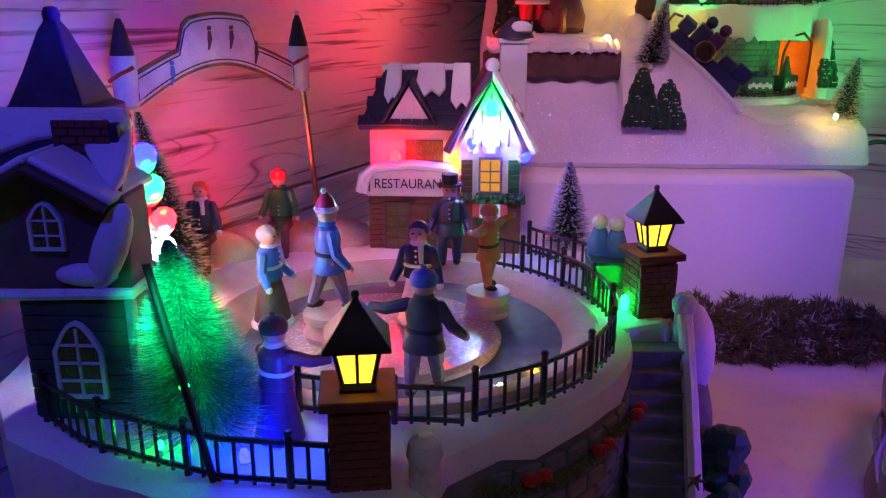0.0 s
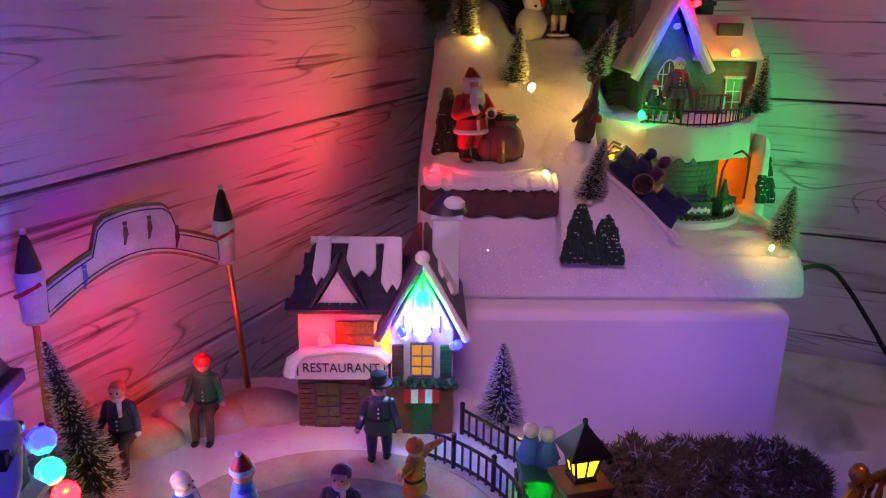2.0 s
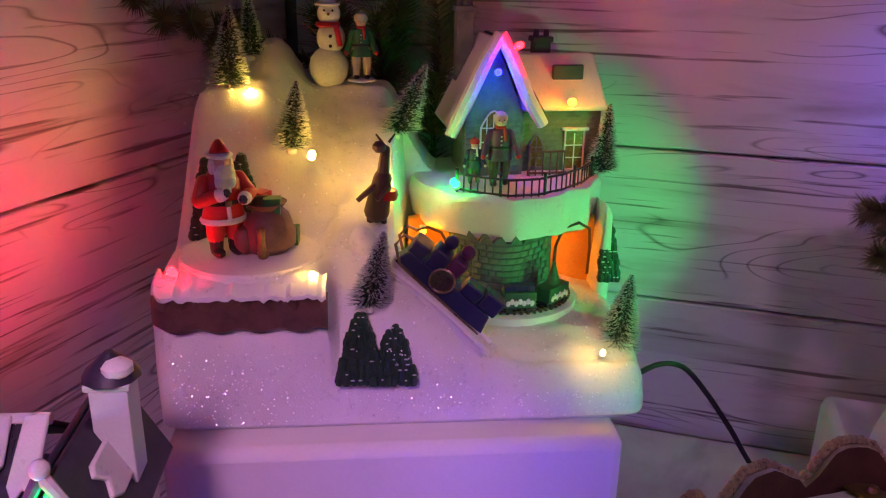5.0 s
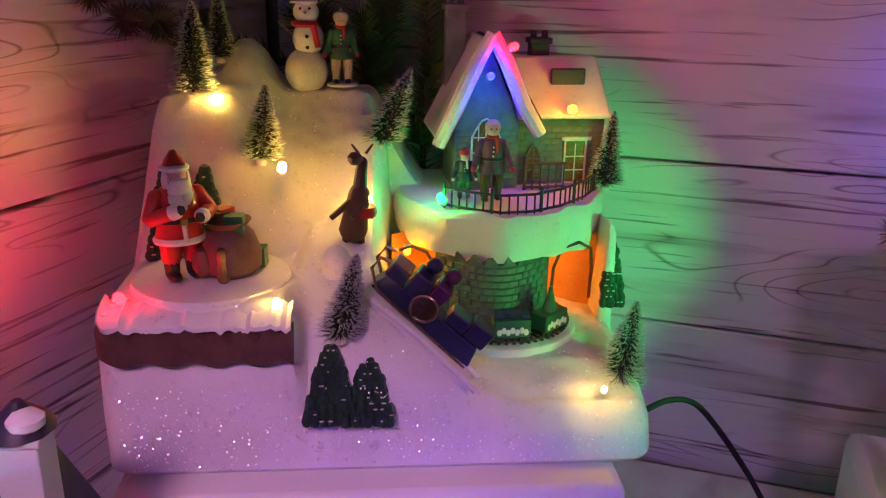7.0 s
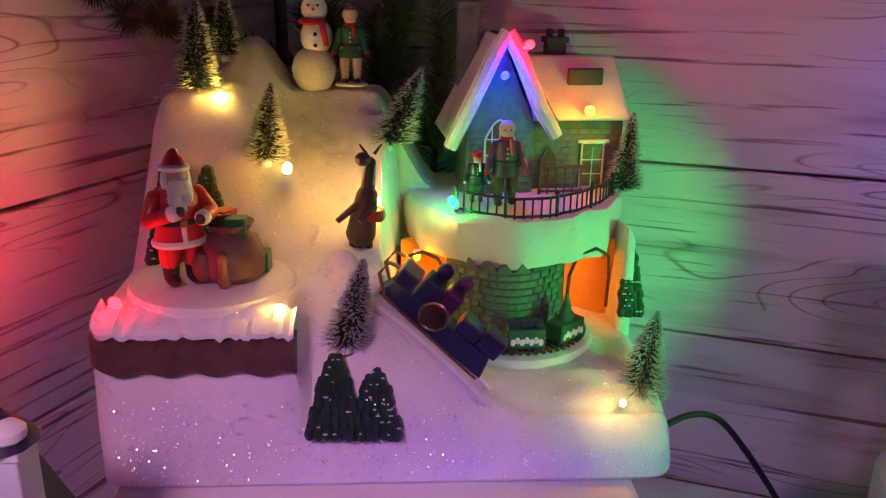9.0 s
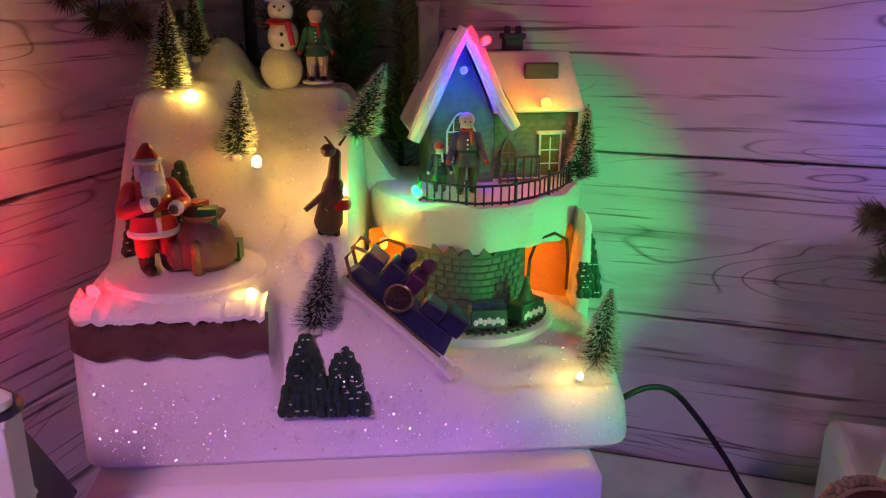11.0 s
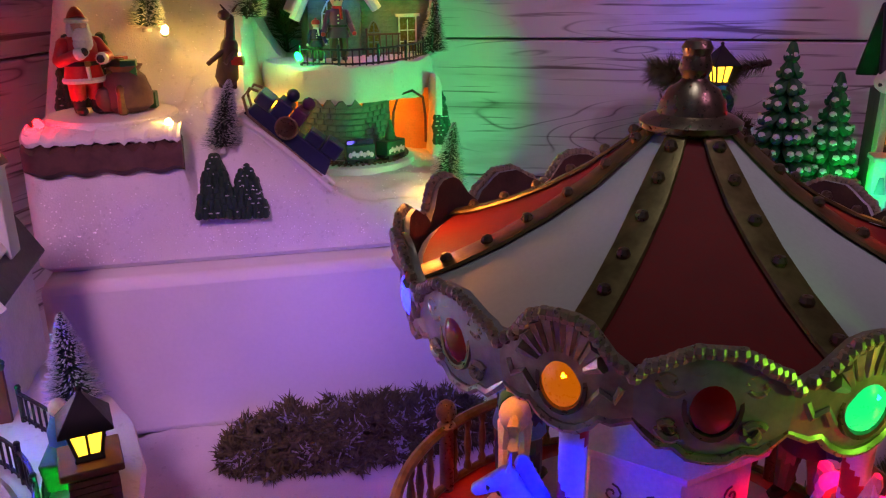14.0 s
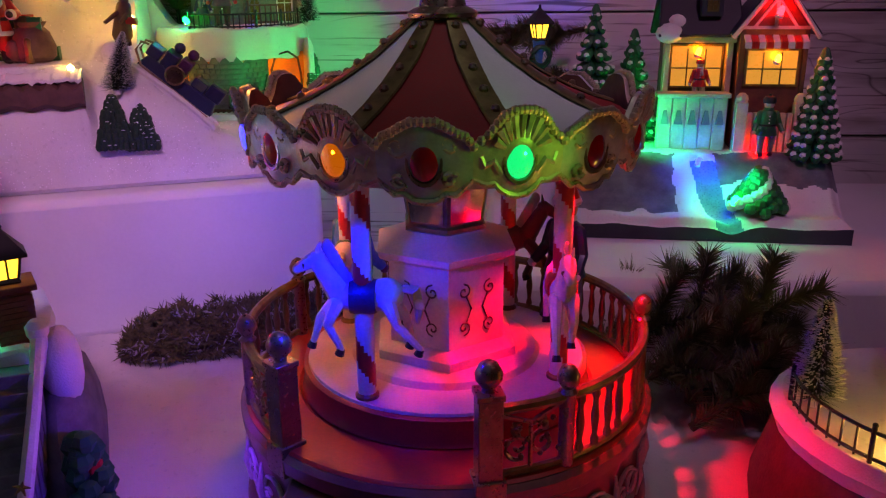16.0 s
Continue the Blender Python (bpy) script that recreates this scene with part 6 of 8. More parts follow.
# main roof under thick snow, with an uneven lower edge
bm = B()
lowr = [(-0.044, 0.004), (-0.036, 0.000), (-0.030, 0.006), (-0.022, 0.016), (-0.012, 0.022), (-0.002, 0.024), (0.006, 0.018), (0.013, 0.008), (0.018, 0.001), (0.0225, -0.003), (0.0245, 0.004), (0.0235, 0.016), (0.0200, 0.028), (0.0165, 0.037), (-0.044, 0.037)]
roof_m = T((0, 0.006, 0.0835)) @ Matrix.Rotation(radians(34), 4, "X")
slab(bm, lowr, 0, 0.0045, roof_m)
part("roof_snow", bm, SNOW, church, "thick snow on the main roof", bevel=0.0016)
roof_side(church, [(-0.044, 0.006, 0.0822), (0.0240, 0.006, 0.0822), (0.0165, 0.037, 0.1035), (-0.044, 0.037, 0.1035)], 0.0018, DARKROOF, "dark main roof slope")
roof_side(church, [(-0.044, 0.056, 0.0900), (0.0060, 0.056, 0.0900), (0.0165, 0.037, 0.1035), (-0.044, 0.037, 0.1035)], 0.0018, DARKROOF, "dark rear roof slope")
bm = B()
block(bm, (0.0075, 0.0250, 0.0915), (0.0230, 0.0130, 0.0250))
chim = part("chimney", bm, DARKROOF, church, "dark brick chimney block", bevel=0.0006)
brick_wall(chim, 0.0225, 0.0265, T((0.0075, 0.0184, 0.0800)), BRICKRED, 0.0058, 0.0028)
bm = B()
ball(bm, (0.004, 0.027, 0.1040), (0.0070, 0.0060, 0.0022), 0, 12)
ball(bm, (0.0165, 0.026, 0.1025), (0.0045, 0.0060, 0.0036), 0, 12)
part("chimney_snow", bm, SNOW, church, "snow on the chimney")
bm = B()
ball(bm, (0.0205, 0.000, 0.0655), (0.0060, 0.0040, 0.0165), 0, 16, Matrix.Rotation(radians(24), 4, "Y"))
ball(bm, (0.0110, 0.0005, 0.0555), (0.0110, 0.0042, 0.0040), 0, 14)
part("snow_drift", bm, SNOW, church, "snow sliding off the roof")
window_parts(church, "arched_window", T((0.0054, -0.0010, 0.0104)), 0.0175, 0.0291, WINDOWDIM, WHITE, True, (1, 3), 0.0016, 0.0015)
window_parts(church, "arched_window", T((-0.0015, 0.0025, 0.0635)), 0.0120, 0.0170, WINDOWDIM, WHITE, True, (1, 2), 0.0016, 0.0012)
bm = B()
block(bm, (-0.0205, 0.062, 0.060), (0.027, 0.027, 0.080))
part("tower", bm, STONE, church, "square stone tower", bevel=0.0008)
bm = B()
lathe(bm, [(0.0250, 0.0985), (0.0250, 0.1040), (0.0205, 0.1055), (0.0135, 0.1180), (0.0062, 0.1330), (0.0028, 0.1375)], 4, T((-0.0205, 0.062, 0)), 0, math.pi / 4)
part("spire", bm, DARKROOF, church, "dark four-sided spire", bevel=0.0008)
bm = B()
lathe(bm, [(0.0030, 0.1365), (0.0034, 0.1390), (0.0024, 0.1415), (0.0006, 0.1420)], 10, T((-0.0205, 0.062, 0)))
part("spire_knob", bm, DARKROOF, church)
for p, mt, nm in (((-0.0740, 0.369, 0.180), BLUELED, "blue bulb"), ((-0.0715, 0.367, 0.168), GREENLED, "green bulb"), ((-0.0705, 0.374, 0.1530), REDLED, "red bulb"), ((-0.0725, 0.376, 0.140), WHITELED, "cool white bulb")):
    led(p, mt, nm + " glowing beside the church wall", (0.4, -0.6, 0.4), 2.1, "church lights")
bm = B()
rod(bm, (-0.076, 0.3745, RZ), (-0.076, 0.3745, 0.184), 0.0012, 0.0012, 6)
solid("light_pole", bm, BLACK, "thin dark pole carrying small bulbs", "pole")

# trees and gifts of the rink
brush_tree(T((-0.0310, 0.2980, RZ + 0.001)), 0.072, 0.031, "large tinsel brush tree shining green", 31, 8500, 0.0, [TINSEL, TINSEL, TINSEL, NEEDLE], lean=(-0.006, -0.006), width=0.00034)
led((-0.044, 0.286, 0.1000), GREENLED, "green light at the foot of the tinsel tree", (0, 0.2, 1), 0.5)
led((-0.030, 0.276, 0.128), GREENLED, "green light in the tinsel tree", (0.3, -0.6, 0.3), 0.6)
brush_tree(T((-0.089, 0.445, RZ + 0.001)), 0.092, 0.0185, "tall frosted dark brush tree beside the church", 32, 2200, 0.4, lean=(-0.012, -0.010))
led((-0.076, 0.424, 0.0985), ORANGELED, "amber light in the snow under the tall tree", (0, -0.2, 1), 0.9)
brush_tree(T((0.115, 0.520, RZ + 0.001)), 0.053, 0.0165, "frosted dark green brush tree beside the restaurant", 33, 1700, 0.6)
bm = B()
for a, b in (((-0.0360, 0.272, 0.1690), (-0.0215, 0.2705, 0.0985)),):
    rod(bm, a, b, 0.0013, 0.0013, 8)
solid("garland_stick", bm, BLACK, "thin dark stick leaning on the tinsel tree", "stick")

# figurines of the rink
figurine("skater_figurine", T((-0.004, 0.386, 0.1115)) @ Matrix.Rotation(radians(120), 4, "Z"), 0.048, "skating boy figurine in a blue jacket and red cap", BLUEP, GREYP, REDP, hat_kind="cone", stride=0.14)
figurine("skater_figurine", T((-0.034, 0.402, 0.0982)) @ Matrix.Rotation(radians(75), 4, "Z"), 0.046, "skating girl figurine in a brown skirt and blue shawl", BLUEP, BROWN, None, CREAM, True, scarf=WHITE, base=SNOW)
figurine("skater_figurine", T((0.034, 0.404, 0.0982)) @ Matrix.Rotation(radians(-10), 4, "Z"), 0.048, "skating woman figurine in a navy coat and pale skirt", NAVY, WHITE, None, PURPLE, True, scarf=WHITE)
figurine("skater_figurine", T((0.066, 0.418, 0.1105)) @ Matrix.Rotation(radians(60), 4, "Z"), 0.040, "skating child figurine in an orange suit with arms spread", ORANGEP, ORANGEP, ORANGEP, arms=((-1, 0, 0.1), (1, 0, 0.15)), stride=0.05)
figurine("skater_figurine", T((0.040, 0.340, 0.0955)) @ Matrix.Rotation(radians(170), 4, "Z"), 0.049, "skating man figurine in a green-grey jacket and blue cap", GREENWALL, GREYP, BLUEP, arms=((-0.5, 0.0, -0.8), (0.95, 0.1, -0.25)), stride=0.12)
figurine("standing_figurine", T((0.046, 0.482, RZ + 0.004)), 0.047, "man figurine in a dark blue uniform and top hat", NAVY, NAVY, BLACK, hat_kind="top", stride=0.03)
figurine("standing_figurine", T((-0.007, 0.298, RZ)) @ Matrix.Rotation(radians(150), 4, "Z"), 0.045, "woman figurine in a plum dress and bonnet", PURPLE, PURPLE, PURPLE, None, True, scarf=WHITE, arms=((-0.4, -0.6, -0.3), (0.4, -0.6, -0.3)))
figurine("sitting_figurine", T((-0.090, 0.480, 0.106)), 0.046, "child figurine in a blue coat sitting on the snow bank", NAVY, WOODDARK, None, ORANGEP, sit=True, scarf=WHITE)
figurine("sitting_figurine", T((-0.054, 0.512, 0.106)), 0.046, "child figurine in a green coat and red cap on the bank", GREENP, BROWN, REDP, sit=True)
bm = B()
for x, y, s in ((-0.092, 0.500, 0.022), (-0.06, 0.525, 0.024), (-0.028, 0.535, 0.022), (-0.115, 0.48, 0.02)):
    ball(bm, (x, y, RZ + 0.002), (s * 1.3, s * 0.8, s * 0.62), 0, 14)
part("snow_bank", bm, SANDY, rink, "rounded sandy bank behind the ice")

# green gift carriage behind the lamp post
carriage = thing("gift_carriage", T((0.128, 0.452, RZ)), "green carriage with riders in violet clothes behind the lamp post", "toy carriage")
bm = B()
block(bm, (0, 0, 0.012), (0.018, 0.024, 0.014), taper=1.15)
part("carriage_body", bm, GREENP, carriage, bevel=0.001)
for s in (-1, 1):
    bm = B()
    rod(bm, (-0.0105, s * 0.008, 0.005), (-0.0095, s * 0.008, 0.005), 0.006, 0.006, 14)
    part("wheel", bm, BLACK, carriage)
for x, y in ((-0.004, 0.006), (0.004, 0.002)):
    bm = B()
    lathe(bm, [(0.006, 0.018), (0.0062, 0.024), (0.0035, 0.032)], 10, T((x, y, 0)))
    ball(bm, (x, y, 0.0355), 0.0042, 1, 10)
    part("rider", bm, [BLUEP, PINKWHITE], carriage, "rider in violet coat")

# small lettered snow board at the church
bm = B()
block(bm, (0, 0, 0.006), (0.012, 0.0015, 0.011))
sb = solid("notice_board", bm, PAPER, "small pale notice board with dark writing", "notice board", at=T((-0.0640, 0.372, 0.118)))
for k in range(4):
    bm = B()
    block(bm, (0, -0.001, 0.0025 + 0.0024 * k), (0.009, 0.0005, 0.0008))
    part("text_bar", bm, BLUEP, sb)
bm = B()
rod(bm, (-0.0640, 0.373, RZ), (-0.0640, 0.373, 0.119), 0.0008, 0.0008, 6)
solid("notice_post", bm, BLACK, "thin post of the notice board", "post")

# ---- the carousel ----
CC = Vector((0.364, 0.375, 0))
carousel = thing("carousel", T(CC), "ornate carousel with red and grey canopy, gilt fringe and painted horses", "carousel")
EIGHT = math.pi / 4


def cp(r, deg, z=0.0):
    return Vector((r * math.cos(radians(deg)), r * math.sin(radians(deg)), z))


SCROLL = material("rose_brown_drum", (0.24, 0.08, 0.07), 0.35, second=(0.15, 0.05, 0.05), scale=60, coat=0.3)
bm = B()
lathe(bm, [(0.112, 0), (0.114, 0.004), (0.113, 0.010), (0.110, 0.013), (0.110, 0.050), (0.113, 0.053), (0.1135, 0.060), (0.111, 0.0625), (0.0005, 0.0625)], 72)
part("drum", bm, SCROLL, carousel, "rosy brown drum base")
bm = B()
lathe(bm, [(0.1105, 0.0628), (0.109, 0.0640), (0.082, 0.0642), (0.0805, 0.0630)], 72)
part("deck", bm, material("red_deck", (0.55, 0.035, 0.02), 0.35, coat=0.4, second=(0.45, 0.03, 0.02), scale=30), carousel, "glossy red deck ring")
bm = B()
lathe(bm, [(0.0005, 0.0785), (0.0005, 0.0785), (0.077, 0.0785), (0.0785, 0.0775), (0.0785, 0.066), (0.080, 0.064)], 72)
part("turning_platform", bm, material("red_platform_rim", (0.38, 0.02, 0.03), 0.35, coat=0.4), carousel, "round platform with a red rim")
bm = B()
lathe(bm, [(0.0760, 0.0786), (0.0755, 0.0800), (0.052, 0.0800), (0.050, 0.0830), (0.046, 0.0842), (0.0005, 0.0842)], 64)
part("platform_top", bm, PINKWHITE, carousel, "pale rose platform top with a low step")
# gate step
bm = B()
slab(bm, [tuple(cp(r, a)[:2]) for r, a in [(0.106, a) for a in range(208, 262, 4)] + [(0.138, a) for a in range(254, 214, -4)]], 0.0, 0.050)
part("entry_step", bm, SCROLL, carousel, "broad entry step", bevel=0.0015)
# scroll ornaments on the drum
bm = B()
for k in range(24):
    a0 = k * 15
    if 205 < a0 < 262:
        continue
    for s in (-1, 1):
        pts = []
        for j in range(14):
            u = j / 13
            rr = 0.0085 * (1 - u) + 0.001
            ang = s * (u * 9.0)
            pts.append(cp(0.1112, a0 + s * (2.2 + 4.2 * (1 - u)) + math.degrees(rr * math.cos(ang) / 0.111), 0.031 + rr * math.sin(ang) + 0.004 * (1 - u)))
        tube(bm, pts, [0.0013 - 0.0005 * j / 13 for j in range(14)], 5)
    tube(bm, [cp(0.1112, a0, 0.018), cp(0.1125, a0, 0.030), cp(0.1112, a0, 0.045)], [0.0008, 0.0022, 0.0006], 6)
part("scrollwork", bm, PINKWHITE, carousel, "pale relief scrollwork")
# fence: rails, balusters, knobs, gate posts and ornate panels
for a0, a1 in ((262, 566),):
    for r, z, rad in ((0.107, 0.0985, 0.0027), (0.107, 0.0665, 0.0020)):
        bm = B()
        tube(bm, [cp(r, a, z) for a in range(a0, a1 + 1, 4)], rad, 8)
        part("rail", bm, GOLD, carousel, "curved gilt rail")
bm = B()
lathe(bm, [(0.0016, 0.0665), (0.0022, 0.070), (0.0012, 0.073), (0.0022, 0.082), (0.0012, 0.091), (0.0022, 0.094), (0.0016, 0.0985)], 8)
baluster = finish(bm, "baluster", GOLD)
KNOBS = (282.6, 310, 337, 390, 414, 440, 490, 515, 540)
for a in [x * 5.4 + 287 for x in range(48)]:
    if a > 538 or any(abs(a - k) < 2.4 for k in KNOBS):
        continue
    ob = new("baluster", baluster)
    ob.parent = carousel
    ob.location = cp(0.107, a)
for a in KNOBS:
    if a in (310, 414, 515):
        continue
    bm = B()
    lathe(bm, [(0.0036, 0.064), (0.0036, 0.099), (0.0046, 0.1005), (0.0028, 0.1025), (0.0050, 0.1060), (0.0052, 0.109), (0.0034, 0.1125), (0.0010, 0.1142)], 14, T(cp(0.107, a)))
    part("knob_post", bm, BRONZE, carousel, "post with a round knob")
for a in (206, 262):
    bm = B()
    m = T(cp(0.1065, a)) @ Matrix.Rotation(radians(a), 4, "Z")
    block(bm, (0, 0, 0.080), (0.011, 0.011, 0.052), m)
    block(bm, (0, 0, 0.058), (0.014, 0.014, 0.016), m)
    block(bm, (0, 0, 0.1065), (0.0125, 0.0125, 0.003), m)
    lathe(bm, [(0.0035, 0.107), (0.0030, 0.1095), (0.0060, 0.1135), (0.0062, 0.1165), (0.0042, 0.1205), (0.001, 0.1225)], 16, T(cp(0.1065, a)))
    part("gate_post", bm, BRONZE, carousel, "square gate post with a ball", bevel=0.0005)
for a0, a1 in ((264, 281), (182, 204)):
    bm = B()
    am_ = (a0 + a1) / 2
    for s in (-1, 1):
        for f in (0.45, 1.0):
            pts = []
            for j in range(16):
                u = j / 15
                rr = 0.0070 * f * (1 - 0.85 * u)
                ang = s * (1.2 + u * 8.0)
                pts.append(cp(0.107, am_ + s * 3.4 + math.degrees(rr * math.cos(ang) / 0.107), 0.082 + (0.006 if f < 0.6 else -0.003) + rr * math.sin(ang)))
            tube(bm, pts, 0.0011, 5)
    tube(bm, [cp(0.107, a0, 0.096), cp(0.107, am_, 0.090), cp(0.107, a1, 0.0965)], 0.0012, 5)
    tube(bm, [cp(0.107, am_, 0.068), cp(0.107, am_, 0.091)], 0.0011, 5)
    for k in range(10):
        ball(bm, cp(0.1075, a0 + (a1 - a0) * (k + 0.5) / 10, 0.074 + 0.008 * (k % 3)), 0.0015, 0, 6)
    part("scroll_panel", bm, BRONZE, carousel, "pierced scroll panel")
# centre column
bm = B()
lathe(bm, [(0.042, 0.0842), (0.042, 0.089), (0.038, 0.092), (0.0345, 0.093), (0.0345, 0.137), (0.040, 0.140), (0.041, 0.1435), (0.024, 0.1500), (0.023, 0.1515)], 6, IDENT, 0, radians(15))
column = part("centre_column", bm, PINKWHITE, carousel, "six-sided pale rose column")
for k in range(6):
    m = Matrix.Rotation(radians(45 + 60 * k), 4, "Z")
    bm = B()
    for s in (-1, 1):
        for zc, sg in ((0.124, 1), (0.104, -1)):
            pts = []
            for j in range(14):
                u = j / 13
                rr = 0.0042 * (1 - 0.85 * u)
                ang = math.pi / 2 * sg + s * sg * u * 8
                pts.append(m @ Vector((0.0302, s * 0.008 + rr * math.cos(ang), zc + rr * math.sin(ang))))
            tube(bm, pts, 0.0005, 4)
        tube(bm, [m @ Vector((0.0302, s * 0.0065, 0.121)), m @ Vector((0.0302, s * 0.0035, 0.114)), m @ Vector((0.0302, s * 0.0065, 0.107))], 0.0005, 4)
    part("column_scroll", bm, BROWN, column, "thin brown scroll lines")
bm = B()
lathe(bm, [(0.0225, 0.1515), (0.0240, 0.1525), (0.0240, 0.1545), (0.0215, 0.1555), (0.0255, 0.182), (0.0265, 0.186)], 6, IDENT, 0, radians(15))
part("lamp_house", bm, GOLD, carousel, "gilt frame of the mirrors")
for k in range(6):
    m = Matrix.Rotation(radians(45 + 60 * k), 4, "Z")
    bm = B()
    q = [bm.verts.new(m @ Vector(v)) for v in ((0.0192, -0.0092, 0.157), (0.0192, 0.0092, 0.157), (0.0226, 0.0112, 0.182), (0.0226, -0.0112, 0.182))]
    q2 = [bm.verts.new(v.co + m @ Vector((0.0006, 0, 0))) for v in q]
    quadify(bm, [q, q2], 0)
    part("mirror_panel", bm, MIRROR, carousel, "mirror panel")
# canopy
PROF = [(0.1000, 0.2120), (0.0880, 0.2155), (0.0720, 0.2215), (0.0550, 0.2295), (0.0380, 0.2395), (0.0240, 0.2500), (0.0130, 0.2585)]
for k in range(8):
    a0 = 225 + 45 * k
    bm = B()
    rings = []
    for r, z in PROF:
        rings.append([bm.verts.new(cp(r * (math.cos(EIGHT / 2) / math.cos(radians(d - 22.5)) * 0.4 + 0.6), a0 + d, z)) for d in (0, 11.25, 22.5, 33.75, 45)])
    under = [[bm.verts.new(v.co - Vector((0, 0, 0.0015))) for v in ring] for ring in rings[::-1]]
    quadify(bm, rings + under + [rings[0]], 0, close=False, caps=(False, False))
    part("canopy_panel", bm, DARKRED if k % 2 == 0 else PALEGREY, carousel, "deep red canopy panel" if k % 2 == 0 else "pale grey canopy panel")
    bm = B()
    left = [[bm.verts.new(cp(r, a0, z) + cp(1, a0 + 90) * s * (0.0058 if r > 0.03 else 0.0058 * (r + 0.01) / 0.04) + Vector((0, 0, h))) for s, h in ((-1, 0.0005), (-0.9, 0.0016), (0, 0.0022), (0.9, 0.0016), (1, 0.0005))] for r, z in PROF]
    quadify(bm, left, 0, close=False, caps=(False, False))
    rib = part("gilt_rib", bm, GOLD, carousel, "gilt rib with studs")
    for i, (r, f) in enumerate(((0.091, 0), (0.076, 0), (0.061, 0), (0.046, 0), (0.032, 0), (0.021, 0))):
        z = lerp_at(r, [p[0] for p in PROF[::-1]], [p[1] for p in PROF[::-1]])
        bm = B()
        ball(bm, cp(r, a0, z + 0.0026), (0.0024, 0.0024, 0.0022), 0, 8)
        part("stud", bm, BRONZE, rib)
bm = B()
lathe(bm, [(0.0145, 0.2565), (0.0170, 0.2580), (0.0175, 0.2600), (0.0150, 0.2618), (0.0118, 0.2630), (0.0108, 0.2665), (0.0085, 0.2710), (0.0052, 0.2730), (0.0040, 0.2745), (0.0056, 0.2775), (0.0050, 0.2805), (0.0044, 0.2820), (0.0052, 0.2845), (0.0040, 0.2868), (0.001, 0.2875)], 28)
part("finial", bm, BRONZE, carousel, "turned pewter-gold finial")
bm = B()
lathe(bm, [(0.100, 0.2105), (0.0985, 0.200), (0.094, 0.192), (0.030, 0.188), (0.0005, 0.188)], 48)
part("canopy_ceiling", bm, PINKWHITE, carousel, "pale underside of the canopy")

SHELL = material("pale_gilt_shell", (0.66, 0.58, 0.46), 0.36, metal=0.4, second=(0.38, 0.29, 0.22), scale=120)


def fringe_half(shell):
    """Half outline of one fringe shield, from its middle to its edge, bottom and top."""
    if shell:
        return [(0.0, 0.1905), (0.004, 0.1912), (0.008, 0.1935), (0.0105, 0.1965), (0.014, 0.1960), (0.0200, 0.1985)], [(0.0, 0.2265), (0.0035, 0.2262), (0.0065, 0.2245), (0.0090, 0.2215), (0.0105, 0.2170), (0.0200, 0.2125)]
    return [(0.0, 0.1890), (0.005, 0.1895), (0.009, 0.1925), (0.013, 0.1920), (0.0165, 0.1950), (0.0200, 0.1985)], [(0.0, 0.2225), (0.003, 0.2225), (0.006, 0.2205), (0.009, 0.2180), (0.0125, 0.2165), (0.0200, 0.2125)]


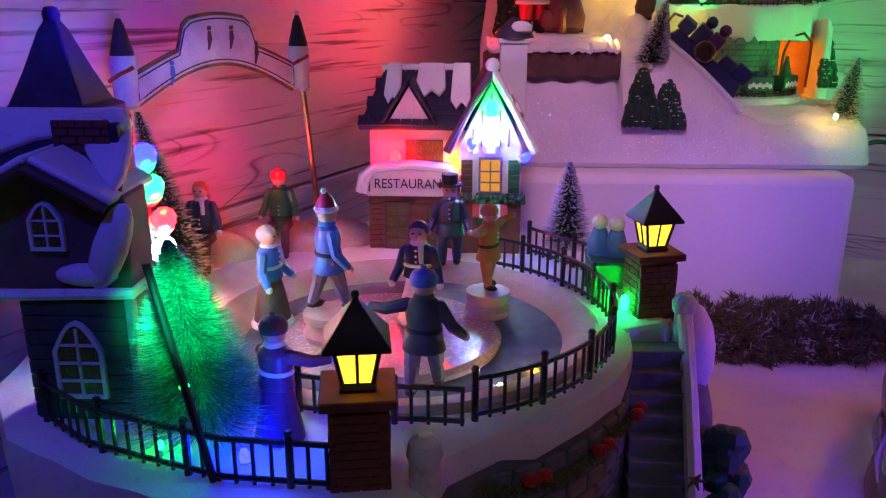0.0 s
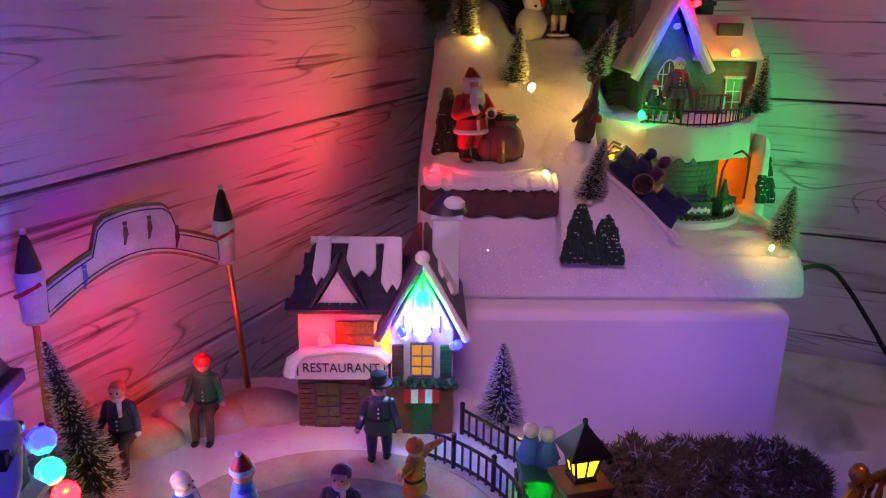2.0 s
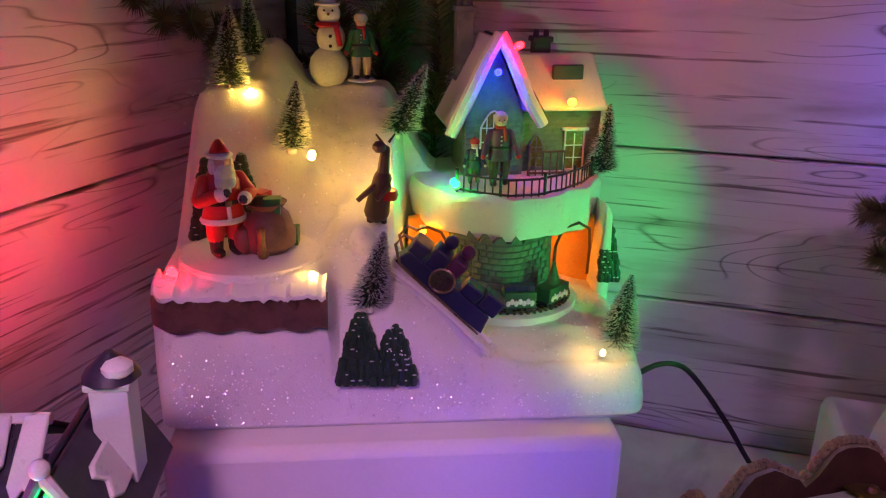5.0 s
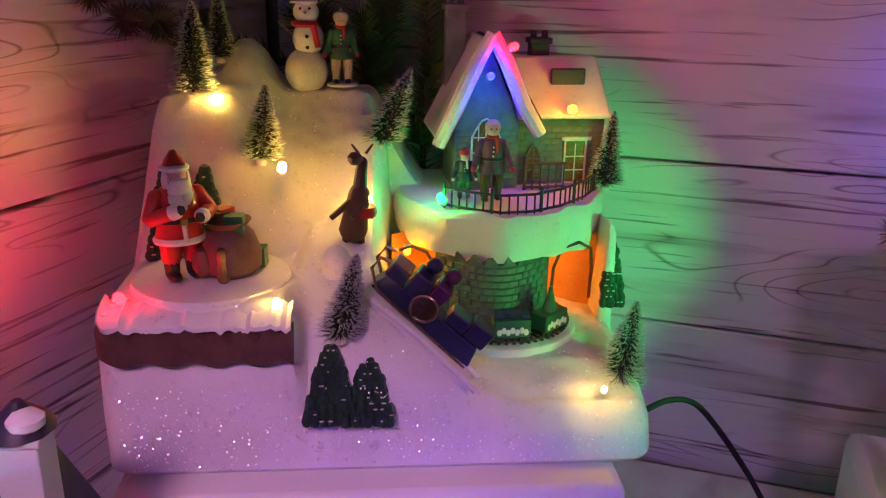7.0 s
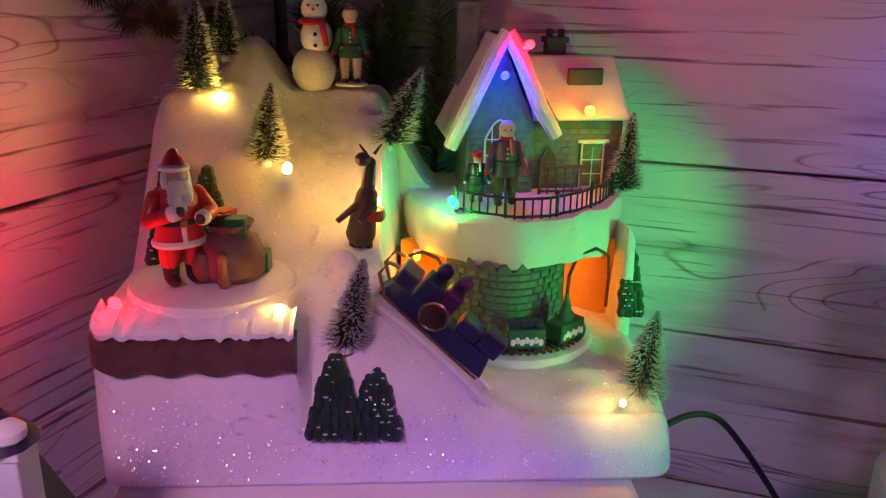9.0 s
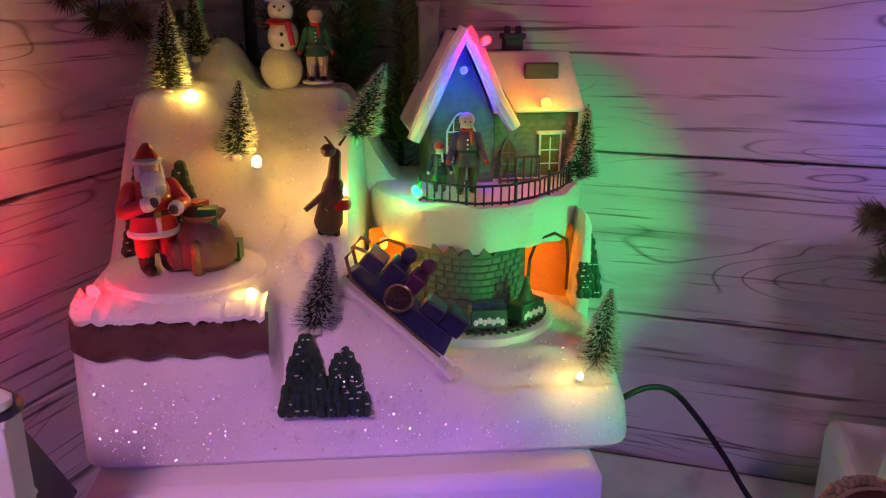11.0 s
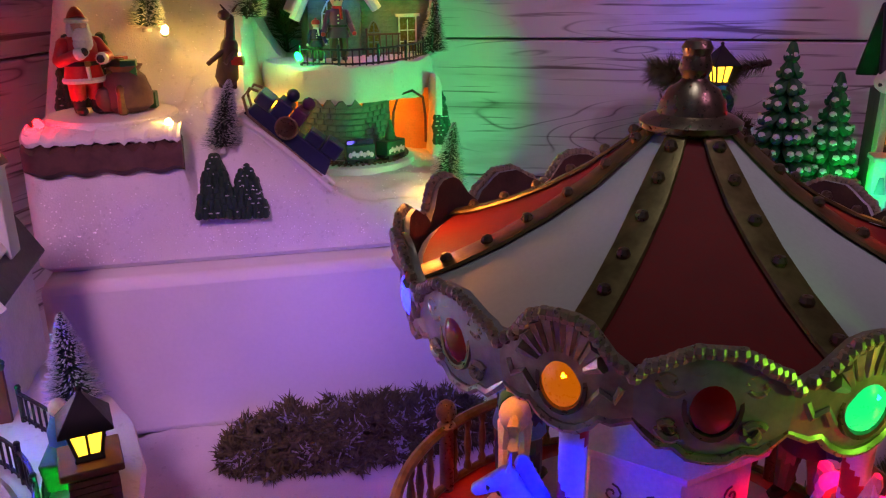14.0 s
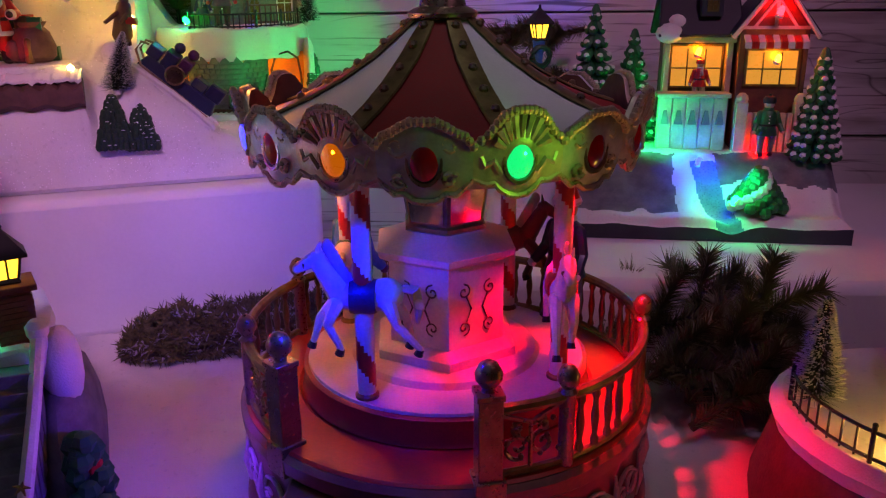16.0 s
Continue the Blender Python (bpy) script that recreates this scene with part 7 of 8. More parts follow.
for k in range(16):
    a0 = 225 + 22.5 * k
    shell = k % 2 == 0
    lo, hi = fringe_half(shell)
    bm = B()
    pts = [(-x, z0, z1) for (x, z0), (_, z1) in zip(lo[:0:-1], hi[:0:-1])] + [(x, z0, z1) for (x, z0), (_, z1) in zip(lo, hi)]
    cols = []
    for x, z0, z1 in pts:
        zs = [mixf(z0, z1, f) for f in (0, 0.06, 0.5, 0.94, 1)]
        push = (0.0003, 0.0018, 0.0026, 0.0018, 0.0003)
        cols.append([bm.verts.new(cp(0.1010 + p + 0.004 * (z - 0.19) / 0.03, a0 + math.degrees(x / 0.1017), z)) for z, p in zip(zs, push)])
    back = [[bm.verts.new(v.co * 1.0 - cp(0.002, a0)) for v in (c[0], c[4])] for c in cols]
    quadify(bm, cols, 0, close=False, caps=(False, False))
    quadify(bm, [[c[4] for c in cols], [b[1] for b in back]], 0, close=False, caps=(False, False))
    quadify(bm, [[b[1] for b in back], [b[0] for b in back]], 1, close=False, caps=(False, False))
    quadify(bm, [[b[0] for b in back], [c[0] for c in cols]], 0, close=False, caps=(False, False))
    shield = part("fringe_shield", bm, [LILAC if not shell else SHELL, BROWN], carousel, "gilt shell shield" if shell else "silvered scroll shield")
    bm = B()
    for x, z0, z1 in pts:
        ball(bm, cp(0.1040 + 0.004 * (z1 - 0.19) / 0.03, a0 + math.degrees(x / 0.1017), z1), (0.0022, 0.0022, 0.0022), 0, 7)
    for u, v in zip(pts, pts[1:]):
        x, z1 = (u[0] + v[0]) / 2, (u[2] + v[2]) / 2
        ball(bm, cp(0.1040 + 0.004 * (z1 - 0.19) / 0.03, a0 + math.degrees(x / 0.1017), z1), (0.0021, 0.0021, 0.0021), 0, 7)
    tube(bm, [cp(0.1028, a0 + math.degrees(x / 0.1017), z0) for x, z0, z1 in pts], 0.0015, 6)
    part("beaded_edge", bm, SILVER, shield, "beaded gilt edge")
    bm = B()
    for s in (-1, 1):
        if shell:
            for j in range(5):
                ang = radians(18 + 18 * j)
                tube(bm, [cp(0.1060, a0 + math.degrees(s * 0.0072 * math.cos(ang) / 0.1017), 0.2095 + 0.0055 * math.sin(ang)), cp(0.1075, a0 + math.degrees(s * 0.0125 * math.cos(ang) / 0.1017), 0.2095 + 0.0165 * math.sin(ang))], [0.0010, 0.0025], 6)
            tube(bm, [cp(0.1045, a0 + s * 4.6, 0.2005), cp(0.1055, a0 + s * 6.5, 0.206), cp(0.1055, a0 + s * 8.5, 0.204), cp(0.105, a0 + s * 9.5, 0.208)], 0.0014, 6)
        else:
            for zc, rad_, off in ((0.2125, 0.0046, 6.2), (0.1985, 0.0036, 6.0), (0.2175, 0.0030, 2.6)):
                pts = []
                for j in range(12):
                    u = j / 11
                    rr, ang = rad_ * (1 - 0.8 * u), s * (0.6 + u * 6.5)
                    pts.append(cp(0.1052, a0 + s * off + math.degrees(rr * math.cos(ang) / 0.1017), zc + rr * math.sin(ang)))
                tube(bm, pts, 0.0013, 6)
    part("relief_scroll", bm, SHELL if shell else SILVER, shield)
    gem = (GEMORANGE, GEMGREEN, REDLED, GEMBLUE, GEMGREEN, GEMORANGE, GEMBLUE, GEMBLUE)[k // 2] if shell else GEMRED
    if k == 4:
        gem = GEMRED
    bm = B()
    m = T(cp(0.1038, a0, 0.2060)) @ Matrix.Rotation(radians(a0), 4, "Z") @ Matrix.Rotation(radians(90), 4, "Y")
    lathe(bm, [(0.0068, 0), (0.0064, 0.0016), (0.0045, 0.0030), (0.0018, 0.0037), (0.0002, 0.0038)], 20, m @ Matrix.Diagonal((1.22, 0.95, 1, 1)))
    if gem not in (GEMRED,):
        ball(bm, cp(0.1062, a0 + 0.7, 0.2085), 0.0014, 1, 8)
    part("gem", bm, [gem, {GEMORANGE: ORANGELED, GEMGREEN: GREENLED, GEMBLUE: BLUELED}.get(gem, gem)], shield, "glowing oval gem" if gem != GEMRED else "oval red gem")
    bm = B()
    lathe(bm, [(0.0068, 0.0003), (0.0072, 0.0018), (0.0084, 0.0018), (0.0088, 0.0003)], 20, m @ Matrix.Diagonal((1.22, 0.95, 1, 1)))
    part("gem_setting", bm, BRONZE, shield)

# the canopy is a little narrower than the deck
for ob in carousel.children:
    if ob.name.split(".")[0] in ("canopy_panel", "gilt_rib", "canopy_ceiling", "fringe_shield"):
        ob.scale = (0.948, 0.948, 1.0)


# striped poles, horses and riders
def horse_thing(deg, r, zc, label, coat, saddle, facing=90):
    p = CC + cp(r, deg)
    root = thing("carousel_horse", T((p.x, p.y, zc)) @ Matrix.Rotation(radians(deg + facing), 4, "Z"), label, "carousel horse", "carousel horses")
    s = 1.0
    bm = B()
    ball(bm, (0, 0, 0), (0.0175, 0.0072, 0.0078), 0, 14)
    ball(bm, (-0.011, 0, 0.001), (0.0085, 0.0074, 0.0082), 0, 12)
    rod(bm, (0.012, 0, 0.003), (0.0215, 0, 0.0185), 0.0060, 0.0040, 10, 0, True)
    rod(bm, (0.0205, 0, 0.0195), (0.0310, 0, 0.0135), 0.0040, 0.0024, 10, 0, True)
    for sy in (-1, 1):
        rod(bm, (0.0205, sy * 0.002, 0.0225), (0.0200, sy * 0.0026, 0.0265), 0.0011, 0.0003, 5)
    part("horse_body", bm, coat, root)
    for x, sy, fx, kx in ((0.012, -1, 0.010, 0.004), (0.012, 1, 0.005, -0.006), (-0.012, -1, -0.008, -0.002), (-0.012, 1, -0.004, -0.011)):
        bm = B()
        k1 = Vector((x + fx, sy * 0.0045, -0.0130))
        k2 = k1 + Vector((kx, 0, -0.0125))
        rod(bm, (x, sy * 0.0038, -0.002), k1, 0.0040, 0.0024, 8, 0, True)
        rod(bm, k1, k2, 0.0023, 0.0016, 8, 0, True)
        rod(bm, k2, k2 + Vector((0.0012, 0, -0.0030)), 0.0018, 0.0024, 8, 1)
        part("leg", bm, [coat, BLACK], root)
    bm = B()
    for j in range(9):
        u = j / 8
        ball(bm, Vector((0.009, 0, 0.007)).lerp(Vector((0.0185, 0, 0.0245)), u) + Vector((-0.0026, 0, 0)), (0.0030, 0.0016, 0.0040), 0, 7)
    part("mane", bm, CREAM, root, "cream mane")
    bm = B()
    tube(bm, [(-0.0185, 0, 0.004), (-0.0245, 0, 0.003), (-0.0265, 0, -0.006), (-0.0255, 0, -0.014)], [0.0018, 0.0030, 0.0026, 0.0008], 7)
    part("tail", bm, CREAM, root, "cream tail")
    bm = B()
    lathe(bm, [(0.0080, -0.0062), (0.0086, -0.0030), (0.0086, 0.0030), (0.0080, 0.0062)], 14, Matrix.Rotation(radians(90), 4, "Y") @ Matrix.Diagonal((1.03, 0.95, 1, 1)))
    part("saddle", bm, saddle, root, "painted saddle cloth")
    bm = B()
    tube(bm, [(0.0270, -0.0036, 0.0165), (0.0275, 0, 0.0185), (0.0270, 0.0036, 0.0165), (0.0275, 0, 0.0118), (0.0270, -0.0036, 0.0165)], 0.0006, 5)
    part("bridle", bm, GOLD, root)
    return root


def twisted_pole(deg, r, z0, z1):
    p = CC + cp(r, deg)
    root = thing("twisted_pole", T((p.x, p.y, 0)), "white pole with a red spiral stripe carrying a horse", "pole", "carousel poles")
    bm = B()
    n, seg = 60, 16
    rings = [[bm.verts.new((0.0047 * math.cos(2 * math.pi * k / seg), 0.0047 * math.sin(2 * math.pi * k / seg), mixf(z0, z1, j / n))) for k in range(seg)] for j in range(n + 1)]
    for j in range(n):
        for k in range(seg):
            f = bm.faces.new((rings[j][k], rings[j][(k + 1) % seg], rings[j + 1][(k + 1) % seg], rings[j + 1][k]))
            u = (k / seg + mixf(z0, z1, (j + 0.5) / n) / 0.040) % 1.0
            f.material_index = 1 if u < 0.34 else 0
    bm.faces.new(rings[0][::-1])
    bm.faces.new(rings[-1])
    part("pole_shaft", bm, [WHITE, REDP], root)
    bm = B()
    lathe(bm, [(0.0060, z0), (0.0060, z0 + 0.0015), (0.0044, z0 + 0.0030)], 14)
    part("pole_foot", bm, GOLD, root)
    return root


for k, deg in enumerate((218, 309, 38, 128)):
    twisted_pole(deg, 0.069, 0.0803, 0.189)
for deg, z, lab, sd in ((218, 0.133, "white carousel horse with a dark blue saddle", NAVY), (309, 0.130, "white carousel horse with a red and green saddle", REDP), (38, 0.126, "dark brown carousel horse", BROWN), (128, 0.124, "white carousel horse with a green saddle", GREENP)):
    horse_thing(deg, 0.069, z, lab, WHITE if deg != 38 else WOODDARK, sd, -58)
figurine("rider_figurine", T((0.444, 0.391, 0.0805)) @ Matrix.Rotation(radians(-70), 4, "Z"), 0.078, "child figurine in a red hood and dark coat beside a pole", NAVY, GREYP, REDP, hat_kind="cone", scarf=WHITE, stride=0.04)
figurine("rider_figurine", T((0.325, 0.435, 0.0805)) @ Matrix.Rotation(radians(120), 4, "Z"), 0.078, "child figurine in a blue coat and cap beside a pole", BLUEP, NAVY, BLUEP, scarf=PURPLE, stride=0.04)
# spots without a fixture, added for coloured light on horses, deck and canopy
spot_lamp("lamp_carousel_blue", (0.288, 0.300, 0.165), (0.316, 0.327, 0.110), 0.34, (0.0, 0.0, 1.0), 130)
spot_lamp("lamp_carousel_red", (0.420, 0.326, 0.184), (0.412, 0.296, 0.065), 2.2, (1.0, 0.0, 0.03), 92)
spot_lamp("lamp_carousel_rose", (0.372, 0.300, 0.186), (0.385, 0.290, 0.08), 0.05, (1.0, 0.03, 0.12), 110)
spot_lamp("lamp_carousel_amber", (0.292, 0.425, 0.186), (0.275, 0.41, 0.07), 0.30, (1.0, 0.22, 0.02), 120)
spot_lamp("lamp_canopy_amber", (0.270, 0.425, 0.236), (0.310, 0.400, 0.222), 0.11, (1.0, 0.33, 0.06), 120)

# ---- lit cottages on the right, the tunnel hill, hedge and firs ----
CM = T((0.652, 0.575, 0.0752)) @ Matrix.Rotation(math.atan2(-0.43, 0.90), 4, "Z")
square = thing("village_square", CM, "snowy base with stream, path and lit cottages", "christmas village")


def square_z(x, y):
    z = 0.018 + 0.040 * ss(-0.055, 0.010, y)
    path = math.exp(-((x - 0.008 + 0.25 * y) / 0.011) ** 2)
    z -= 0.006 * path * (1 - ss(-0.02, 0.0, y))
    return z + noise.noise(Vector((x, y, 0)) * 50) * 0.0025 * (1 - path)


bm = B()
nx, ny = 168, 124
rows = []
W0, W1, D0, D1 = -0.105, 0.118, -0.072, 0.090
for j in range(ny + 1):
    row = []
    for i in range(nx + 1):
        x, y = mixf(W0, W1, i / nx), mixf(D0, D1, j / ny)
        e = min(x - W0, W1 - x, y - D0, D1 - y)
        row.append(bm.verts.new((x, y, square_z(x, y) - 0.006 * (1 - ss(0, 0.008, e)))))
    rows.append(row)
for j in range(ny):
    for i in range(nx):
        x, y = mixf(W0, W1, (i + 0.5) / nx), mixf(D0, D1, (j + 0.5) / ny)
        f = bm.faces.new((rows[j][i], rows[j][i + 1], rows[j + 1][i + 1], rows[j + 1][i]))
        n = 0.006 * noise.noise(Vector((x, y, 3)) * 70)
        stream = abs(x - 0.008 + 0.25 * y + 0.3 * n) < 0.010 and y < -0.005
        rock = (x < -0.014 + n and -0.054 + n < y < 0.002 + n) or (x > 0.020 + n and -0.024 + n < y < 0.006 + n)
        f.material_index = 1 if stream else (2 if rock else 0)
rim = rows[0] + [r[-1] for r in rows[1:]] + rows[-1][-2::-1] + [r[0] for r in rows[-2:0:-1]]
foot = [bm.verts.new((v.co.x, v.co.y, 0.0)) for v in rim]
quadify(bm, [rim, foot], 3, caps=(False, True))
part("snow_ground", bm, [SNOW, material("blue_stream", (0.16, 0.26, 0.42), 0.3), STONE, material("slate_base", (0.045, 0.05, 0.07), 0.6)], square, "snowy ground with a blue path")


def moulded_fir(at, height, radius, label, seed):
    rng = random.Random(seed)
    root = thing("moulded_fir", at, label, "miniature tree", "moulded firs")
    bm = B()
    rod(bm, (0, 0, 0), (0, 0, height * 0.9), radius * 0.16, radius * 0.05, 8)
    part("trunk", bm, BARK, root)
    bm, bs = B(), B()
    tiers = 11
    for t in range(tiers):
        f = t / (tiers - 1)
        r = radius * (1 - f) ** 0.9 + 0.002
        z = height * (0.10 + 0.88 * f)
        n = max(4, int(2 * math.pi * r / 0.0085))
        for k in range(n):
            a = 2 * math.pi * (k + 0.5 * (t % 2)) / n + rng.uniform(-0.12, 0.12)
            d = Vector((math.cos(a), math.sin(a), 0))
            rod(bm, Vector((0, 0, z + 0.006)), d * r + Vector((0, 0, z - 0.004)), 0.0026, 0.0042, 6, 0, True)
            ball(bs, d * (r + 0.0012) + Vector((0, 0, z - 0.0015)), (0.0030, 0.0030, 0.0024), 0, 6)
    part("foliage", bm, GREENP, root, "dark green moulded branches")
    part("snow_dusting", bs, SNOW, root, "white snow dabs on the branch tips")
    return root


def timber_house(name, at, w, d, h, top, label, wall_mat, roof_mat, window, sill, opening):
    root = thing(name, at, label, "miniature house", "lit cottages")
    bm = B()
    slab(bm, [(-w / 2, 0), (w / 2, 0), (w / 2, h), (0, top), (-w / 2, h)], -d, 0, UPRIGHT)
    part("house_wall", bm, wall_mat, root, bevel=0.0005)
    for s in (-1, 1):
        roof_side(root, [(s * (w / 2 + 0.007), -0.006, h - 0.006), (0, -0.006, top + 0.001), (0, d + 0.004, top + 0.001), (s * (w / 2 + 0.007), d + 0.004, h - 0.006)], 0.003, roof_mat, "sloping roof")
        bm = B()
        rod(bm, (s * (w / 2 + 0.007), -0.007, h - 0.007), (0, -0.007, top + 0.002), 0.0020, 0.0020, 6)
        part("barge_board", bm, WHITE, root, "white barge board")
        bm = B()
        block(bm, (s * (w / 2 - 0.002), -0.0008, h / 2), (0.004, 0.002, h - 0.002))
        part("corner_post", bm, WOODDARK, root, "dark corner post")
    bm = B()
    block(bm, (0, -0.0008, h + 0.001), (w, 0.002, 0.0026))
    block(bm, (0, -0.0008, (h + top) / 2), (0.0026, 0.002, top - h - 0.002))
    for s in (-1, 1):
        rod(bm, (s * w * 0.30, -0.0010, h + 0.002), (0, -0.0010, h + (top - h) * 0.66), 0.0013, 0.0013, 5)
    part("timber_frame", bm, WHITE, root, "white timber framing")
    window_parts(root, "lit_window", T((0, -0.0006, sill)), w * 0.80, opening, window, GOLD, False, (2, 1), 0.0016, 0.0020)
    return root


timber_house("timber_house", CM @ T((0.066, 0.024, 0.056)), 0.056, 0.040, 0.104, 0.142, "timber-framed cottage with a lit amber window and striped awning", BRICKRED, DARKROOF, WINDOWLIT, 0.056, 0.032)

# shop with a broad dark roof and a lit recess
shop = thing("shop_house", CM @ T((0.006, 0.040, 0.056)), "dark-roofed cottage with a lit shop front", "miniature house", "lit cottages")
bm = B()
block(bm, (0, 0.020, 0.045), (0.056, 0.034, 0.090))
part("house_wall", bm, WOODDARK, shop, bevel=0.0005)
for sx in (-1, 1):
    bm = B()
    block(bm, (sx * 0.0265, -0.002, 0.046), (0.005, 0.012, 0.092))
    part("corner_post", bm, CREAM, shop, "pale corner post", bevel=0.0006)
bm = B()
block(bm, (0, -0.003, 0.095), (0.062, 0.014, 0.006))
part("shop_lintel", bm, CREAM, shop, bevel=0.0008)
window_parts(shop, "shop_window", T((0, 0.0024, 0.052)), 0.046, 0.038, WINDOWLIT, GOLD, False, (2, 1), 0.0016, 0.0018)
roof_side(shop, [(-0.036, -0.012, 0.096), (0.036, -0.012, 0.096), (0.032, 0.022, 0.150), (-0.032, 0.022, 0.150)], 0.004, BLACK, "broad dark roof slope")
roof_side(shop, [(-0.036, 0.052, 0.096), (0.036, 0.052, 0.096), (0.032, 0.022, 0.150), (-0.032, 0.022, 0.150)], 0.004, BLACK, "broad dark roof slope")
bm = B()
block(bm, (0.008, -0.002, 0.124), (0.018, 0.020, 0.020))
part("dormer", bm, DARKROOF, shop, "dark dormer", bevel=0.0006)
window_parts(shop, "dormer_window", T((0.008, -0.0121, 0.118)), 0.010, 0.012, WINDOWDIM, GOLD, False, (1, 1), 0.0012, 0.0012)
bm = B()
ball(bm, (-0.026, -0.008, 0.100), (0.012, 0.010, 0.009), 0, 12)
ball(bm, (-0.020, -0.004, 0.108), (0.009, 0.008, 0.008), 0, 12)
part("roof_snow", bm, SNOW, shop, "heap of snow on the eave")
aw = thing("striped_awning", CM @ T((0.066, 0.017, 0.152)), "red and white striped awning over the lit window", "awning")
for k in range(9):
    bm = B()
    block(bm, (-0.0232 + 0.0058 * k, 0, 0), (0.0048, 0.010, 0.0016), Matrix.Rotation(radians(32), 4, "X"))
    block(bm, (-0.0232 + 0.0058 * k, -0.0045, -0.005), (0.0052, 0.0012, 0.005))
    part("awning_stripe", bm, REDP if k % 2 else WHITE, aw)
for p, mt, lab, s in (((0.068, 0.016, 0.134), ORANGELED, "amber bulb before the lit window", 1.1), ((0.066, 0.016, 0.172), REDLED, "red bulb in the gable", 1.3), ((0.006, 0.036, 0.138), ORANGELED, "amber bulb before the shop", 1.1), ((0.006, -0.010, 0.050), BLUELED, "blue bulb at the stream", 1.0), ((0.030, -0.052, 0.026), GREENLED, "green bulb in the snow", 1.4), ((-0.045, 0.02, 0.062), GREENLED, "green bulb by the cottage", 1.6), ((0.058, 0.005, 0.056), REDLED, "red bulb in the snow", 1.0)):
    led(CM @ Vector(p), mt, lab, (0, -0.4, 1), s, "village lights")
spot_lamp("lamp_green_square", CM @ Vector((0.030, -0.062, 0.058)), CM @ Vector((0.034, -0.045, 0.02)), 0.16, (0.0, 1.0, 0.28), 130, 0.8)
spot_lamp("lamp_green_cottage", CM @ Vector((-0.045, -0.010, 0.080)), CM @ Vector((-0.01, 0.03, 0.075)), 0.22, (0.0, 1.0, 0.28), 140, 0.8)
spot_lamp("lamp_blue_stream", CM @ Vector((0.004, -0.022, 0.066)), CM @ Vector((0.004, -0.02, 0.03)), 0.08, (0.01, 0.05, 1.0), 140, 0.8)
counter = thing("market_counter", CM, "pale panelled counter before the lit shop", "counter")
for k in range(5):
    bm = B()
    block(bm, (0.002 + 0.0116 * (k - 2), 0.020, 0.0800), (0.0113, 0.012, 0.046))
    part("counter_panel", bm, CREAM, counter, bevel=0.0005)
    bm = B()
    block(bm, (0.002 + 0.0116 * (k - 2), 0.0130, 0.0860), (0.0070, 0.003, 0.012), taper=0.4)
    part("panel_ornament", bm, STONE, counter, "dark tapered ornament")
bm = B()
block(bm, (0.002, 0.019, 0.1050), (0.062, 0.018, 0.004))
part("counter_top", bm, CREAM, counter, bevel=0.0008)
bm = B()
for x in (0.042, 0.090):
    block(bm, (x, 0.012, 0.078), (0.010, 0.010, 0.044))
    ball(bm, (x, 0.012, 0.102), (0.0055, 0.0055, 0.006), 0, 12)
for k in range(7):
    block(bm, (0.0495 + 0.0055 * k, 0.012, 0.074), (0.0048, 0.005, 0.034))
solid("low_wall", bm, [CREAM], "low pale garden wall with piers", "wall", at=CM, bevel=0.0008)
figurine("villager_figurine", CM @ T((0.062, 0.000, 0.056)), 0.050, "villager figurine in a green coat", GREENP, GREYP, BLACK, stride=0.03)
figurine("villager_figurine", CM @ T((0.008, 0.030, 0.098)), 0.036, "villager figurine in a red coat before the shop", REDP, CREAM, REDP, stride=0.02, scarf=WHITE)
moulded_fir(CM @ T((0.103, 0.004, 0.052)), 0.088, 0.018, "tall dark moulded fir beside the cottage", 41)
moulded_fir(T((0.603, 0.664, 0.118)), 0.132, 0.032, "tall moulded fir with frosted green branches", 42)
moulded_fir(T((0.636, 0.650, 0.112)), 0.116, 0.026, "smaller moulded fir with frosted green branches", 43)
bm = B()
rng = random.Random(44)
for k in range(70):
    f = k / 69
    a = k * 2.4
    r = 0.020 * (1 - f) + 0.002
    ball(bm, (r * math.cos(a), r * math.sin(a), 0.004 + 0.030 * f), 0.0052, 0 if k % 4 else 1, 7)
solid("moulded_bush", bm, [GREENP, SNOW], "dark green moulded bush dusted with snow", "bush", at=CM @ T((0.050, -0.045, 0.018)))
# mound of snow left of the square, with the street lamp
bm = B()
ball(bm, (0.565, 0.668, 0.075), (0.045, 0.040, 0.062), 0, 24)
solid("snow_mound", bm, SNOW, "white snow mound carrying a street lamp", "snow mound")
lamp = thing("street_lamp", T((0.5535, 0.677, 0.132)), "blue street lamp with a wreath and lit lantern", "street lamp")
bm = B()
lathe(bm, [(0.0085, 0), (0.0085, 0.004), (0.0055, 0.007), (0.0042, 0.012), (0.0036, 0.020), (0.0044, 0.022), (0.0030, 0.025), (0.0028, 0.066), (0.0045, 0.070), (0.0034, 0.074), (0.006, 0.092)], 14)
part("lamp_column", bm, BLUEP, lamp, "blue turned column")
bm = B()
pts = [(0.0085 * math.cos(a), -0.005, 0.078 + 0.0085 * math.sin(a)) for a in [2 * math.pi * k / 18 for k in range(18)]]
tube(bm, pts, 0.0026, 7, closed=True)
part("wreath", bm, NEEDLE, lamp, "dark wreath")
lantern_parts(lamp, 0.0915, 0.95)
led((0.548, 0.652, 0.118), BLUELED, "blue bulb at the lamp foot", (0, -0.5, 1), 1.4)

